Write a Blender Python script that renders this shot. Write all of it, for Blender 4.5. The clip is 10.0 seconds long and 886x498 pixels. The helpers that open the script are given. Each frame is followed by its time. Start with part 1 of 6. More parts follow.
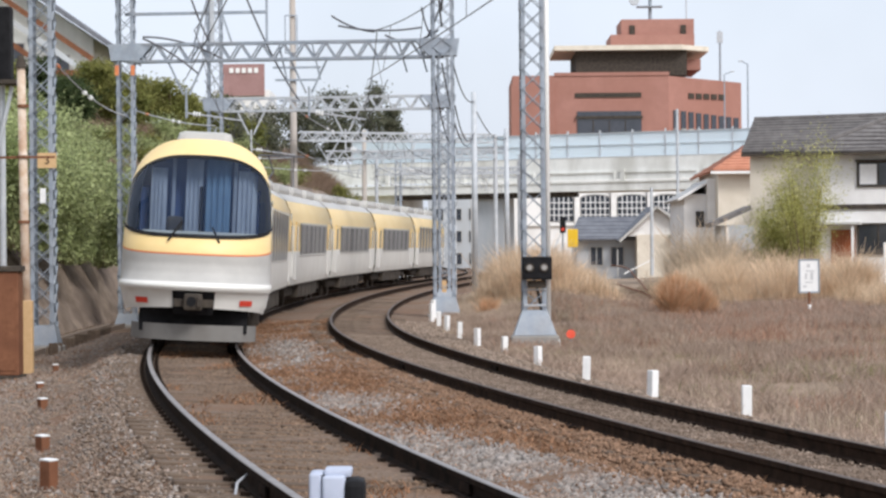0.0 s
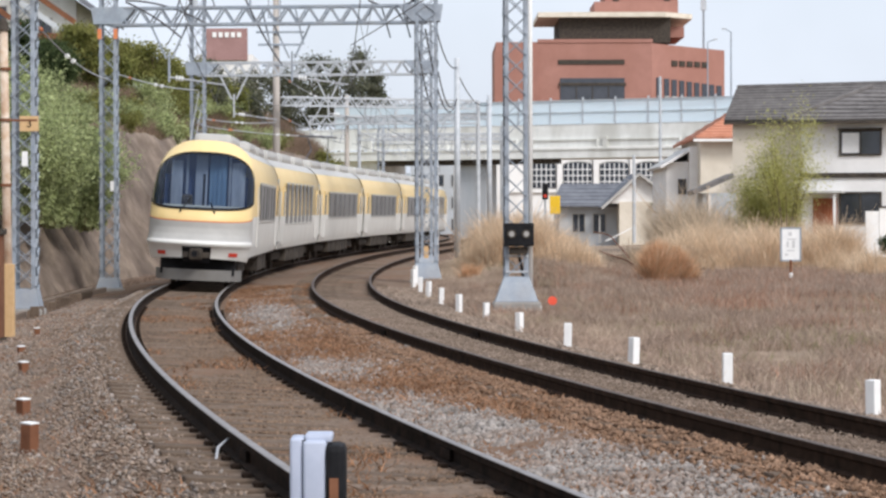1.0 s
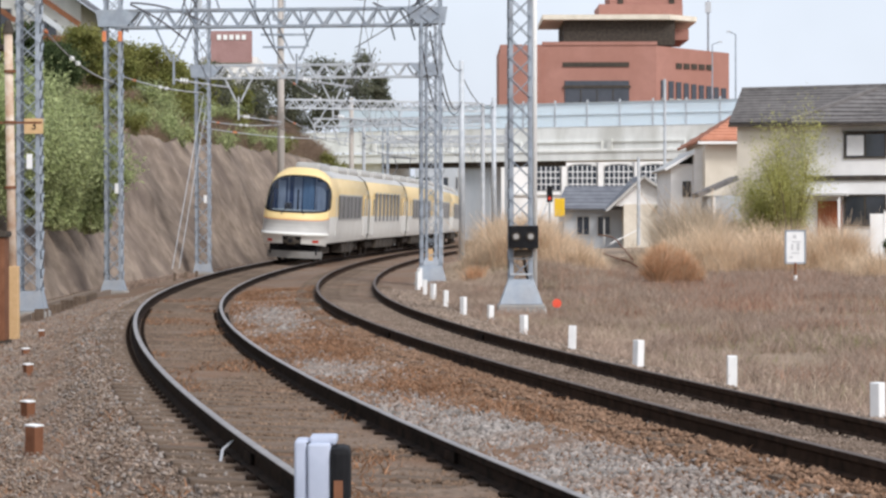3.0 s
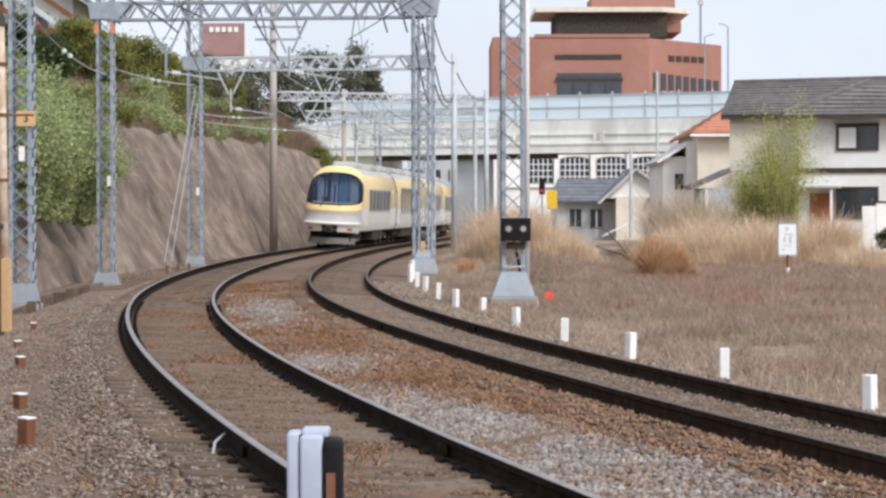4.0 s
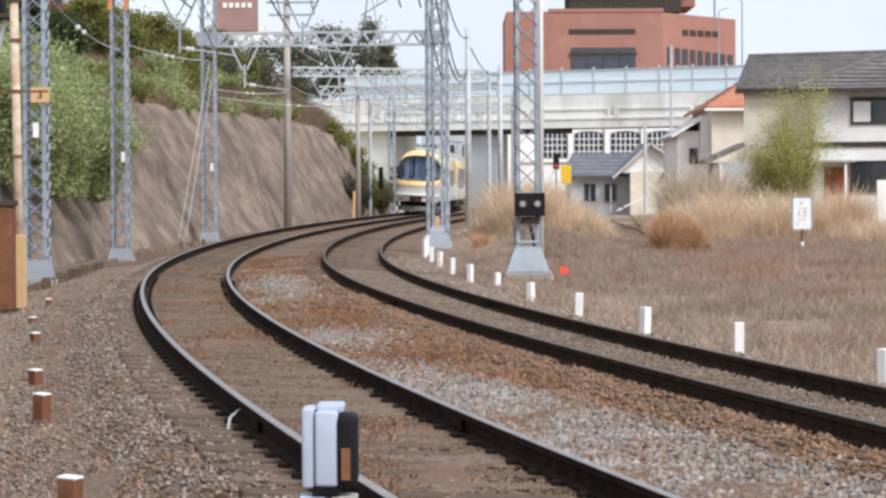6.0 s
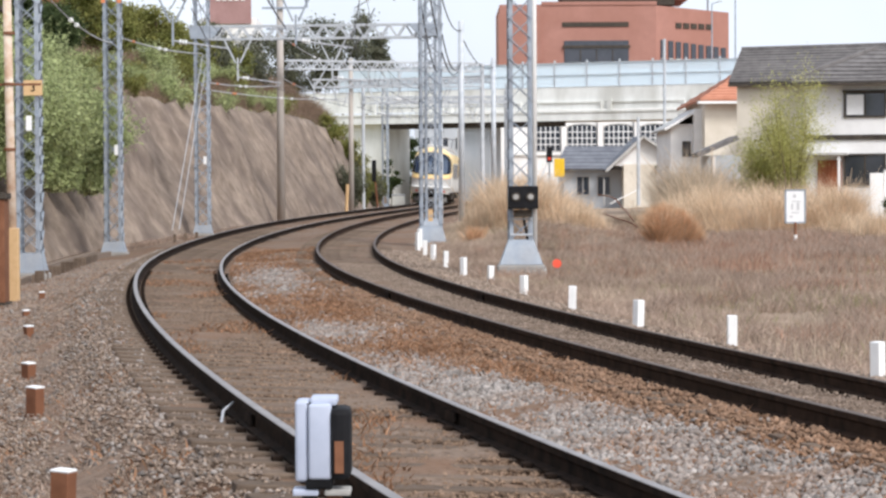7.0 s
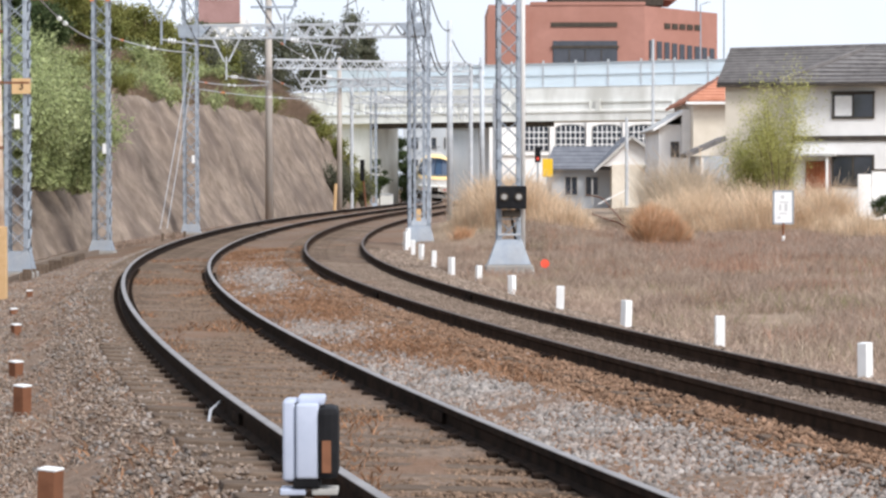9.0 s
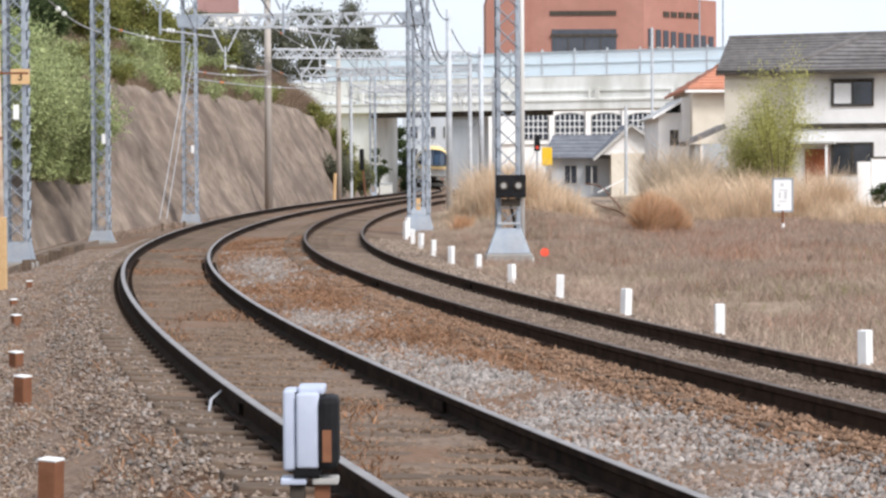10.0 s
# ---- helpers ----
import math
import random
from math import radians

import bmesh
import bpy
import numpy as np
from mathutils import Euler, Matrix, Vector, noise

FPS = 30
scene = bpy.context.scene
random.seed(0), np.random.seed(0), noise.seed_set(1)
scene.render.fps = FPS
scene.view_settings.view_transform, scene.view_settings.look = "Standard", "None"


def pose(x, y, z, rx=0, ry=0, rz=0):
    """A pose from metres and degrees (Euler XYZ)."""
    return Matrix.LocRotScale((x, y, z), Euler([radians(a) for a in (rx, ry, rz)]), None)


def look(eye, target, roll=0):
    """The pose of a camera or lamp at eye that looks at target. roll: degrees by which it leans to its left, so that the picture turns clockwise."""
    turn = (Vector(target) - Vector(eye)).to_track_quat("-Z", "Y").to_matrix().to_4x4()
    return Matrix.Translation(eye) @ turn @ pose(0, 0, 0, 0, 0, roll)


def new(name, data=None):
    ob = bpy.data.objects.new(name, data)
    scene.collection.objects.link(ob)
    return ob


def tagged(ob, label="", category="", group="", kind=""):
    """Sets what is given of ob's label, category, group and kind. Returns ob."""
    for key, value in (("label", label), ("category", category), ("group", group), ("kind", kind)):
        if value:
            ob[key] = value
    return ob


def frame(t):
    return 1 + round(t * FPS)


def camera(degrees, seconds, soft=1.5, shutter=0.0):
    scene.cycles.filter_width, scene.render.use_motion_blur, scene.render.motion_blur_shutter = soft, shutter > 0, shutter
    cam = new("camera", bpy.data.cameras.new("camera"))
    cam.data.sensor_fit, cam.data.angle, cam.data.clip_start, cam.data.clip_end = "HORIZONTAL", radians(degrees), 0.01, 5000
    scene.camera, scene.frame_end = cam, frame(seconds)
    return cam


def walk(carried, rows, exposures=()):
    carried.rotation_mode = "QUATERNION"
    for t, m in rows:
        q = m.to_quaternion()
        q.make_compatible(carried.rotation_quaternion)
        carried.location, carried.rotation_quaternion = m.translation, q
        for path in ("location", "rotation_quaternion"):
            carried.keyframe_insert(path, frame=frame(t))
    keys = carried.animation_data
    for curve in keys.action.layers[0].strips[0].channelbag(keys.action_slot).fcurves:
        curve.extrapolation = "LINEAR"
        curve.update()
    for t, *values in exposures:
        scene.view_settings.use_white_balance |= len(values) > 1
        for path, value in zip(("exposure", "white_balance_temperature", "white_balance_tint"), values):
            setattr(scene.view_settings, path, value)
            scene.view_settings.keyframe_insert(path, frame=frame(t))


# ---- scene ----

import itertools

# ================= camera =================
EYE = (0.0, 0.0, 1.5)
cam = camera(19.33, 10.0, soft=2.6)
TURNS = [
    (0, 90.286, 0.235, -0.508),
    (0.5, 89.949, 0.132, -0.279),
    (1, 89.534, -0.155, -0.138),
    (1.5, 89.586, -0.085, -0.047),
    (2, 89.513, -0.055, -0.153),
    (2.5, 89.477, -0.029, 0.014),
    (2.7, 89.627, -0.027, -0.013),
    (3.8, 89.418, -0.171, -0.386),
    (4, 89.421, -0.223, -0.124),
    (4.5, 89.566, -0.348, 0.036),
    (5, 89.340, -0.034, 0.145),
    (5.5, 88.951, 0.007, 0.012),
    (5.7, 88.901, 0.128, -0.256),
    (6.8, 88.770, 0.048, -0.326),
    (7, 88.721, -0.054, -0.299),
    (7.5, 88.770, -0.071, -0.187),
    (8, 88.681, 0.012, -0.197),
    (8.5, 88.736, -0.180, -0.214),
    (9, 88.714, -0.317, -0.112),
    (9.5, 88.706, -0.396, -0.072),
    (10, 88.473, -0.323, -0.316),
]
walk(cam, [(t, pose(*EYE, rx, 0, rz) @ pose(0, 0, 0, 0, 0, roll)) for t, rx, rz, roll in TURNS],
     exposures=[(0, 0.08), (5.5, 0.14), (7.0, 0.29), (10, 0.34)])

# ================= light =================
world = bpy.data.worlds.new("sky")
scene.world = world
world.use_nodes = True
wn, wl = world.node_tree.nodes, world.node_tree.links
sky = wn.new("ShaderNodeTexSky")
sky.sky_type = "NISHITA"
sky.sun_disc = False
sky.sun_elevation = radians(38)
sky.sun_rotation = radians(143)
sky.air_density, sky.dust_density, sky.ozone_density = 1.0, 4.0, 1.0
veil = wn.new("ShaderNodeMixRGB")          # thin white overcast over the blue
veil.inputs[0].default_value = 0.72
veil.inputs[2].default_value = (8.05, 8.7, 9.95, 1)
cloud = wn.new("ShaderNodeTexNoise")       # uneven thickness of the overcast
cloud.inputs["Scale"].default_value, cloud.inputs["Detail"].default_value = 3.5, 5
span = wn.new("ShaderNodeMapRange")
span.inputs["From Min"].default_value, span.inputs["From Max"].default_value = 0.35, 0.65
span.inputs["To Min"].default_value, span.inputs["To Max"].default_value = 0.60, 0.86
wl.new(cloud.outputs["Fac"], span.inputs["Value"])
wl.new(span.outputs[0], veil.inputs[0])
wl.new(sky.outputs[0], veil.inputs[1])
wl.new(veil.outputs[0], wn["Background"].inputs[0])
wn["Background"].inputs[1].default_value = 0.118
sun_data = bpy.data.lights.new("sun", "SUN")
sun_data.energy = 2.6
sun_data.angle = radians(18)
sun_data.color = (1.0, 0.983, 0.985)
sun = new("sun", sun_data)
sun.matrix_world = look((34, -45, 52), (0, 0, 0))

# ================= materials =================
def srgb(r, g, b):
    return tuple(((c / 255) / 12.92 if c / 255 < 0.04045 else ((c / 255 + 0.055) / 1.055) ** 2.4) for c in (r, g, b)) + (1,)


def mat(name, c1, c2, scale=4.0, rough=0.8, metal=0.0, bump=0.0, bump_scale=40.0, stain=None, stain_scale=0.6,
        stain_amount=0.5, island=0.0, obj_random=0.0, spec=0.12, stretch=None, uv=False, thin=0.0):
    """Two colours mixed by noise, a second slower stain, a fine bump."""
    m = bpy.data.materials.new(name)
    m.use_nodes = True
    n, l = m.node_tree.nodes, m.node_tree.links
    bs = n["Principled BSDF"]
    bs.inputs["Roughness"].default_value = rough
    bs.inputs["Metallic"].default_value = metal
    bs.inputs["Specular IOR Level"].default_value = spec
    co = n.new("ShaderNodeTexCoord")
    src = co.outputs["UV" if uv else "Object"]
    if stretch:
        mp = n.new("ShaderNodeMapping")
        mp.inputs["Scale"].default_value = stretch
        l.new(src, mp.inputs["Vector"])
        src = mp.outputs[0]
    nz = n.new("ShaderNodeTexNoise")
    nz.inputs["Scale"].default_value = scale
    nz.inputs["Detail"].default_value = 6
    nz.inputs["Roughness"].default_value = 0.65
    l.new(src, nz.inputs["Vector"])
    rp = n.new("ShaderNodeValToRGB")
    rp.color_ramp.elements[0].position, rp.color_ramp.elements[1].position = 0.33, 0.67
    rp.color_ramp.elements[0].color, rp.color_ramp.elements[1].color = (*c1[:3], 1), (*c2[:3], 1)
    l.new(nz.outputs["Fac"], rp.inputs[0])
    col = rp.outputs[0]
    if stain:
        n2 = n.new("ShaderNodeTexNoise")
        n2.inputs["Scale"].default_value = stain_scale
        n2.inputs["Detail"].default_value = 5
        l.new(src, n2.inputs["Vector"])
        r2 = n.new("ShaderNodeValToRGB")
        r2.color_ramp.elements[0].position, r2.color_ramp.elements[1].position = 0.45, 0.65
        l.new(n2.outputs["Fac"], r2.inputs[0])
        mu = n.new("ShaderNodeMath")
        mu.operation = "MULTIPLY"
        mu.inputs[1].default_value = stain_amount
        l.new(r2.outputs[0], mu.inputs[0])
        mx = n.new("ShaderNodeMixRGB")
        mx.inputs[2].default_value = (*stain[:3], 1)
        l.new(mu.outputs[0], mx.inputs[0])
        l.new(col, mx.inputs[1])
        col = mx.outputs[0]
    if island or obj_random:
        if island:
            g = n.new("ShaderNodeNewGeometry").outputs["Random Per Island"]
        else:
            g = n.new("ShaderNodeObjectInfo").outputs["Random"]
        mr = n.new("ShaderNodeMapRange")
        amt = island or obj_random
        mr.inputs["To Min"].default_value, mr.inputs["To Max"].default_value = 1 - amt, 1 + amt
        l.new(g, mr.inputs["Value"])
        hs = n.new("ShaderNodeHueSaturation")
        l.new(mr.outputs[0], hs.inputs["Value"])
        l.new(col, hs.inputs["Color"])
        col = hs.outputs[0]
    l.new(col, bs.inputs["Base Color"])
    if thin:
        tl = n.new("ShaderNodeBsdfTranslucent")
        mix = n.new("ShaderNodeMixShader")
        mix.inputs[0].default_value = thin
        l.new(col, tl.inputs[0])
        l.new(bs.outputs[0], mix.inputs[1])
        l.new(tl.outputs[0], mix.inputs[2])
        l.new(mix.outputs[0], n["Material Output"].inputs[0])
    if bump:
        n3 = n.new("ShaderNodeTexNoise")
        n3.inputs["Scale"].default_value = bump_scale
        n3.inputs["Detail"].default_value = 5
        l.new(src, n3.inputs["Vector"])
        bp = n.new("ShaderNodeBump")
        bp.inputs["Strength"].default_value = bump
        bp.inputs["Distance"].default_value = 0.02
        l.new(n3.outputs["Fac"], bp.inputs["Height"])
        l.new(bp.outputs[0], bs.inputs["Normal"])
    return m


M = {}
M["ballast"] = mat("ballast_bed", (0.11, 0.077, 0.056), (0.25, 0.185, 0.14), 14, 0.95, bump=0.9, bump_scale=22,
                   stain=(0.17, 0.088, 0.048), stain_scale=0.5, stain_amount=0.75)
M["stone_grey"] = mat("ballast_stone", (0.19, 0.165, 0.145), (0.33, 0.30, 0.275), 3, 0.95, bump=0.3, island=0.36,
                      stain=(0.25, 0.17, 0.125), stain_scale=1.4, stain_amount=0.5)
M["stone_rust"] = mat("rust_stained_ballast_stone", (0.165, 0.10, 0.064), (0.28, 0.178, 0.118), 3, 0.95, bump=0.3, island=0.36)
M["stone_tan"] = mat("dusty_tan_ballast_stone", (0.18, 0.134, 0.101), (0.31, 0.243, 0.193), 3, 0.95, bump=0.3, island=0.36)
M["litter"] = mat("rust_brown_dead_weed", (0.22, 0.115, 0.064), (0.36, 0.205, 0.12), 0.9, 0.95, island=0.5, thin=0.3)
M["rail_brown"] = mat("brown_rusty_rail_steel", (0.016, 0.010, 0.007), (0.050, 0.029, 0.019), 6, 0.9, spec=0.05)
M["rail_dull"] = mat("dull_brown_rail_head", (0.075, 0.055, 0.045), (0.14, 0.11, 0.092), 3, 0.6, 0.3)
M["stone_brown"] = mat("brown_ballast_stone", (0.13, 0.086, 0.058), (0.23, 0.158, 0.11), 3, 0.95, island=0.45)
M["field"] = mat("dry_field_soil", (0.235, 0.172, 0.128), (0.36, 0.275, 0.21), 2.2, 0.95, bump=0.8, bump_scale=16,
                 stain=(0.19, 0.15, 0.085), stain_scale=0.16, stain_amount=0.5)
# rust near-black: the web's deep shadow is put into the colour
M["rail_side"] = mat("shadowed_rusty_rail_steel", (0.010, 0.008, 0.007), (0.034, 0.022, 0.016), 6, 0.9, 0.0, spec=0.03)
M["rail_top"] = mat("polished_rail_head", (0.24, 0.215, 0.20), (0.36, 0.33, 0.31), 3, 0.45, 0.7)
M["sleeper"] = mat("weathered_sleeper", (0.105, 0.076, 0.056), (0.185, 0.138, 0.104), 5, 0.95, bump=0.5, bump_scale=30,
                   obj_random=0.18, stretch=(1, 6, 6))
M["steel"] = mat("galvanised_steel", (0.27, 0.31, 0.36), (0.38, 0.42, 0.47), 3, 0.6, 0.25, stain=(0.22, 0.19, 0.16),
                 stain_scale=1.3, stain_amount=0.3)
M["steel_light"] = mat("pale_galvanised_steel", (0.42, 0.45, 0.48), (0.56, 0.58, 0.60), 3, 0.6, 0.2)
M["concrete"] = mat("grey_concrete", (0.30, 0.29, 0.27), (0.44, 0.43, 0.41), 2, 0.9, bump=0.25, stain=(0.20, 0.18, 0.16),
                    stain_scale=0.8, stain_amount=0.5)
M["pole"] = mat("concrete_pole", (0.36, 0.33, 0.30), (0.50, 0.46, 0.42), 2, 0.9, stain=(0.30, 0.20, 0.13), stain_scale=0.7,
                stain_amount=0.5, stretch=(1, 1, 0.2))
M["bridge"] = mat("stained_pale_concrete", (0.70, 0.71, 0.68), (0.82, 0.83, 0.80), 1.2, 0.9, stain=(0.36, 0.35, 0.30),
                  stain_scale=0.5, stain_amount=0.45, stretch=(1, 1, 0.35))
M["pier"] = mat("grey_pier_concrete", (0.42, 0.45, 0.48), (0.54, 0.57, 0.60), 0.8, 0.9, stain=(0.34, 0.34, 0.33),
                stain_scale=0.4, stain_amount=0.4, stretch=(1, 1, 0.3))
M["cut"] = mat("sprayed_mortar_slope", (0.15, 0.114, 0.088), (0.33, 0.262, 0.208), 2.6, 0.95, bump=0.8, bump_scale=7,
               stain=(0.115, 0.088, 0.074), stain_scale=0.8, stain_amount=0.75, stretch=(0.34, 0.5, 1.0), uv=True)
M["bank"] = mat("grassy_bank_soil", (0.20, 0.19, 0.085), (0.33, 0.28, 0.15), 1.2, 0.95, bump=0.9, bump_scale=8,
                stain=(0.09, 0.12, 0.04), stain_scale=0.3, stain_amount=0.6)
M["yellow"] = mat("yellow_train_paint", (0.80, 0.59, 0.265), (0.84, 0.64, 0.32), 0.7, 0.45, spec=0.25)
M["white"] = mat("warm_white_train_paint", (0.68, 0.67, 0.63), (0.76, 0.75, 0.71), 0.7, 0.4, spec=0.3, stain=(0.5, 0.47, 0.42),
                 stain_scale=1.4, stain_amount=0.3)
# on the end car's nose this grey stands in for shade
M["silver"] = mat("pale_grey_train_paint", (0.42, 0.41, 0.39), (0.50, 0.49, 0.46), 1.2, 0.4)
M["under"] = mat("dusty_underframe", (0.035, 0.03, 0.027), (0.09, 0.075, 0.06), 3, 0.85)
M["black"] = mat("black_rubber_and_gaps", (0.008, 0.008, 0.009), (0.018, 0.018, 0.02), 5, 0.7)
M["red_lens"] = mat("red_tail_lens", (0.55, 0.06, 0.04), (0.65, 0.08, 0.05), 20, 0.25)
M["brick"] = mat("red_brick_tile", (0.335, 0.172, 0.138), (0.395, 0.205, 0.165), 0.6, 0.85, stain=(0.30, 0.145, 0.11), stain_scale=0.12,
                 stain_amount=0.5)
M["dark_glass"] = mat("dark_window_glass", (0.02, 0.025, 0.035), (0.045, 0.05, 0.065), 0.7, 0.08, spec=0.8)
# grey base puts the mirrored sky into the side windows' colour
M["train_glass"] = mat("sky_grey_train_glass", (0.07, 0.072, 0.078), (0.13, 0.13, 0.135), 0.8, 0.3, spec=0.25)
M["cream"] = mat("cream_render_wall", (0.66, 0.60, 0.50), (0.74, 0.68, 0.58), 1.5, 0.9, stain=(0.48, 0.42, 0.33), stain_scale=0.5,
                 stain_amount=0.35)
M["offwhite"] = mat("white_render_wall", (0.78, 0.77, 0.75), (0.85, 0.84, 0.82), 1.5, 0.9, stain=(0.55, 0.53, 0.5), stain_scale=0.5,
                    stain_amount=0.3)
M["roof_tile"] = mat("dark_grey_roof_tile", (0.115, 0.107, 0.105), (0.19, 0.178, 0.172), 2.5, 0.7, obj_random=0.2)
M["roof_grey"] = mat("blue_grey_roof_sheet", (0.125, 0.13, 0.15), (0.19, 0.20, 0.22), 1.5, 0.7)
M["roof_orange"] = mat("orange_roof_tile", (0.40, 0.17, 0.105), (0.50, 0.23, 0.15), 2.0, 0.75, obj_random=0.15)
M["wood"] = mat("brown_boarding", (0.25, 0.085, 0.04), (0.36, 0.13, 0.065), 2, 0.75, stretch=(6, 6, 0.6))
M["white_paint"] = mat("white_paint", (0.74, 0.74, 0.73), (0.82, 0.82, 0.81), 6, 0.6)
M["device_white"] = mat("bluish_white_box_paint", (0.40, 0.44, 0.54), (0.46, 0.50, 0.60), 6, 0.45)
M["brown_rust"] = mat("rusty_brown_paint", (0.155, 0.068, 0.038), (0.25, 0.115, 0.065), 8, 0.85, stain=(0.12, 0.05, 0.03), stain_scale=4)
M["rust_pipe"] = mat("peeling_rusty_pipe", (0.66, 0.58, 0.49), (0.50, 0.36, 0.25), 5, 0.8, stain=(0.30, 0.15, 0.08), stain_scale=2.2,
                     stain_amount=0.6)
M["tan_board"] = mat("faded_orange_board", (0.55, 0.36, 0.18), (0.63, 0.43, 0.24), 9, 0.8)
M["orange_mark"] = mat("orange_paint", (0.62, 0.20, 0.09), (0.70, 0.26, 0.12), 9, 0.8)
M["yellow_board"] = mat("yellow_board", (0.75, 0.47, 0.03), (0.80, 0.52, 0.05), 5, 0.6)
M["wire"] = mat("dark_cable", (0.10, 0.10, 0.11), (0.16, 0.16, 0.17), 9, 0.7, 0.3)
M["wire_pale"] = mat("pale_cable", (0.42, 0.43, 0.45), (0.52, 0.53, 0.55), 9, 0.6, 0.3)
M["porcelain"] = mat("white_porcelain", (0.78, 0.78, 0.76), (0.85, 0.85, 0.83), 9, 0.25)
M["leaf_dark"] = mat("dark_evergreen_leaf", (0.035, 0.055, 0.022), (0.085, 0.11, 0.045), 1.5, 0.7, island=0.5, thin=0.4)
M["leaf_olive"] = mat("olive_leaf", (0.145, 0.165, 0.045), (0.28, 0.265, 0.09), 1.2, 0.7, island=0.45, thin=0.4)
M["leaf_bamboo"] = mat("pale_bamboo_leaf", (0.27, 0.325, 0.135), (0.46, 0.49, 0.26), 0.5, 0.65, island=0.5, thin=0.4)
M["leaf_grey"] = mat("grey_green_leaf", (0.095, 0.105, 0.07), (0.19, 0.19, 0.13), 0.6, 0.75, island=0.5, thin=0.4)
M["leaf_yellow"] = mat("yellow_green_leaf", (0.33, 0.335, 0.10), (0.53, 0.50, 0.20), 1.4, 0.7, island=0.4, thin=0.4)
M["bark"] = mat("brown_bark", (0.09, 0.065, 0.045), (0.17, 0.13, 0.09), 7, 0.9, bump=0.5)
M["straw"] = mat("dry_straw_grass", (0.42, 0.34, 0.25), (0.56, 0.46, 0.35), 0.8, 0.9, island=0.4, thin=0.4)
M["pampas"] = mat("pale_pampas_grass", (0.60, 0.45, 0.30), (0.76, 0.61, 0.45), 0.7, 0.9, island=0.35, thin=0.4)
M["rusty_grass"] = mat("rust_brown_grass", (0.54, 0.32, 0.18), (0.70, 0.47, 0.30), 0.8, 0.9, island=0.35, thin=0.4)
M["weed"] = mat("faded_brown_weed", (0.29, 0.215, 0.165), (0.47, 0.365, 0.295), 0.6, 0.95, island=0.4, thin=0.4)
M["weed_red"] = mat("reddish_dead_weed", (0.31, 0.17, 0.115), (0.45, 0.27, 0.19), 0.7, 0.95, island=0.4, thin=0.4)
M["scrub"] = mat("grey_brown_dead_scrub", (0.17, 0.115, 0.082), (0.32, 0.23, 0.165), 0.5, 0.95, island=0.5, thin=0.4)
M["green_weed"] = mat("green_weed", (0.20, 0.20, 0.085), (0.32, 0.30, 0.15), 0.8, 0.9, island=0.4, thin=0.4)


def ground_mat():
    """Ballast bed that blends into field soil and grassy bank by the shares stored on the sheet."""
    m = M["ballast"].copy()
    m.name = "ground_earth"
    n, l = m.node_tree.nodes, m.node_tree.links
    bs = n["Principled BSDF"]
    col = bs.inputs["Base Color"].links[0].from_socket
    co = n.new("ShaderNodeTexCoord").outputs["Object"]
    for name, c1, c2, sc in (("field_share", (0.215, 0.16, 0.115), (0.37, 0.285, 0.215), 1.6), ("bank_share", (0.18, 0.17, 0.08), (0.34, 0.28, 0.155), 0.9)):
        at = n.new("ShaderNodeAttribute")
        at.attribute_name = name
        nz = n.new("ShaderNodeTexNoise")
        nz.inputs["Scale"].default_value, nz.inputs["Detail"].default_value = sc, 7
        l.new(co, nz.inputs["Vector"])
        rp = n.new("ShaderNodeValToRGB")
        rp.color_ramp.elements[0].position, rp.color_ramp.elements[1].position = 0.33, 0.67
        rp.color_ramp.elements[0].color, rp.color_ramp.elements[1].color = (*c1, 1), (*c2, 1)
        l.new(nz.outputs["Fac"], rp.inputs[0])
        mx = n.new("ShaderNodeMixRGB")
        l.new(at.outputs["Fac"], mx.inputs[0])
        l.new(col, mx.inputs[1])
        l.new(rp.outputs[0], mx.inputs[2])
        col = mx.outputs[0]
    l.new(col, bs.inputs["Base Color"])
    return m


M["ground"] = ground_mat()


def glass_mat(name, tint, rough=0.04, sheer=0.55):
    """A pane: part see-through, part reflecting."""
    m = bpy.data.materials.new(name)
    m.use_nodes = True
    n, l = m.node_tree.nodes, m.node_tree.links
    bs = n["Principled BSDF"]
    bs.inputs["Base Color"].default_value = (*tint, 1)
    bs.inputs["Roughness"].default_value = rough
    bs.inputs["Specular IOR Level"].default_value = 0.7
    tr = n.new("ShaderNodeBsdfTransparent")
    tr.inputs[0].default_value = (0.75, 0.85, 0.92, 1)
    mx = n.new("ShaderNodeMixShader")
    mx.inputs[0].default_value = 1 - sheer
    l.new(tr.outputs[0], mx.inputs[1])
    l.new(bs.outputs[0], mx.inputs[2])
    l.new(mx.outputs[0], n["Material Output"].inputs[0])
    return m


M["barrier"] = glass_mat("pale_clear_barrier_panel", (0.76, 0.84, 0.88), 0.25, 0.35)
M["windshield"] = glass_mat("blue_tinted_windshield", (0.015, 0.03, 0.07), 0.04, 0.72)
M["cab_blue"] = mat("dark_blue_cab_lining", (0.04, 0.065, 0.15), (0.075, 0.11, 0.23), 1.5, 0.8)
# panel colours for the reflection streaks in the windshield
M["streak_pale"] = mat("pale_grey_streak", (0.36, 0.40, 0.50), (0.56, 0.60, 0.70), 3, 0.9, thin=0.3, stretch=(3, 1, 0.4))
M["streak_teal"] = mat("blue_grey_streak", (0.10, 0.17, 0.28), (0.17, 0.26, 0.38), 3, 0.9, stretch=(3, 1, 0.4))
M["curtain_grey"] = mat("drawn_window_curtain", (0.13, 0.13, 0.135), (0.21, 0.205, 0.20), 2, 0.85)
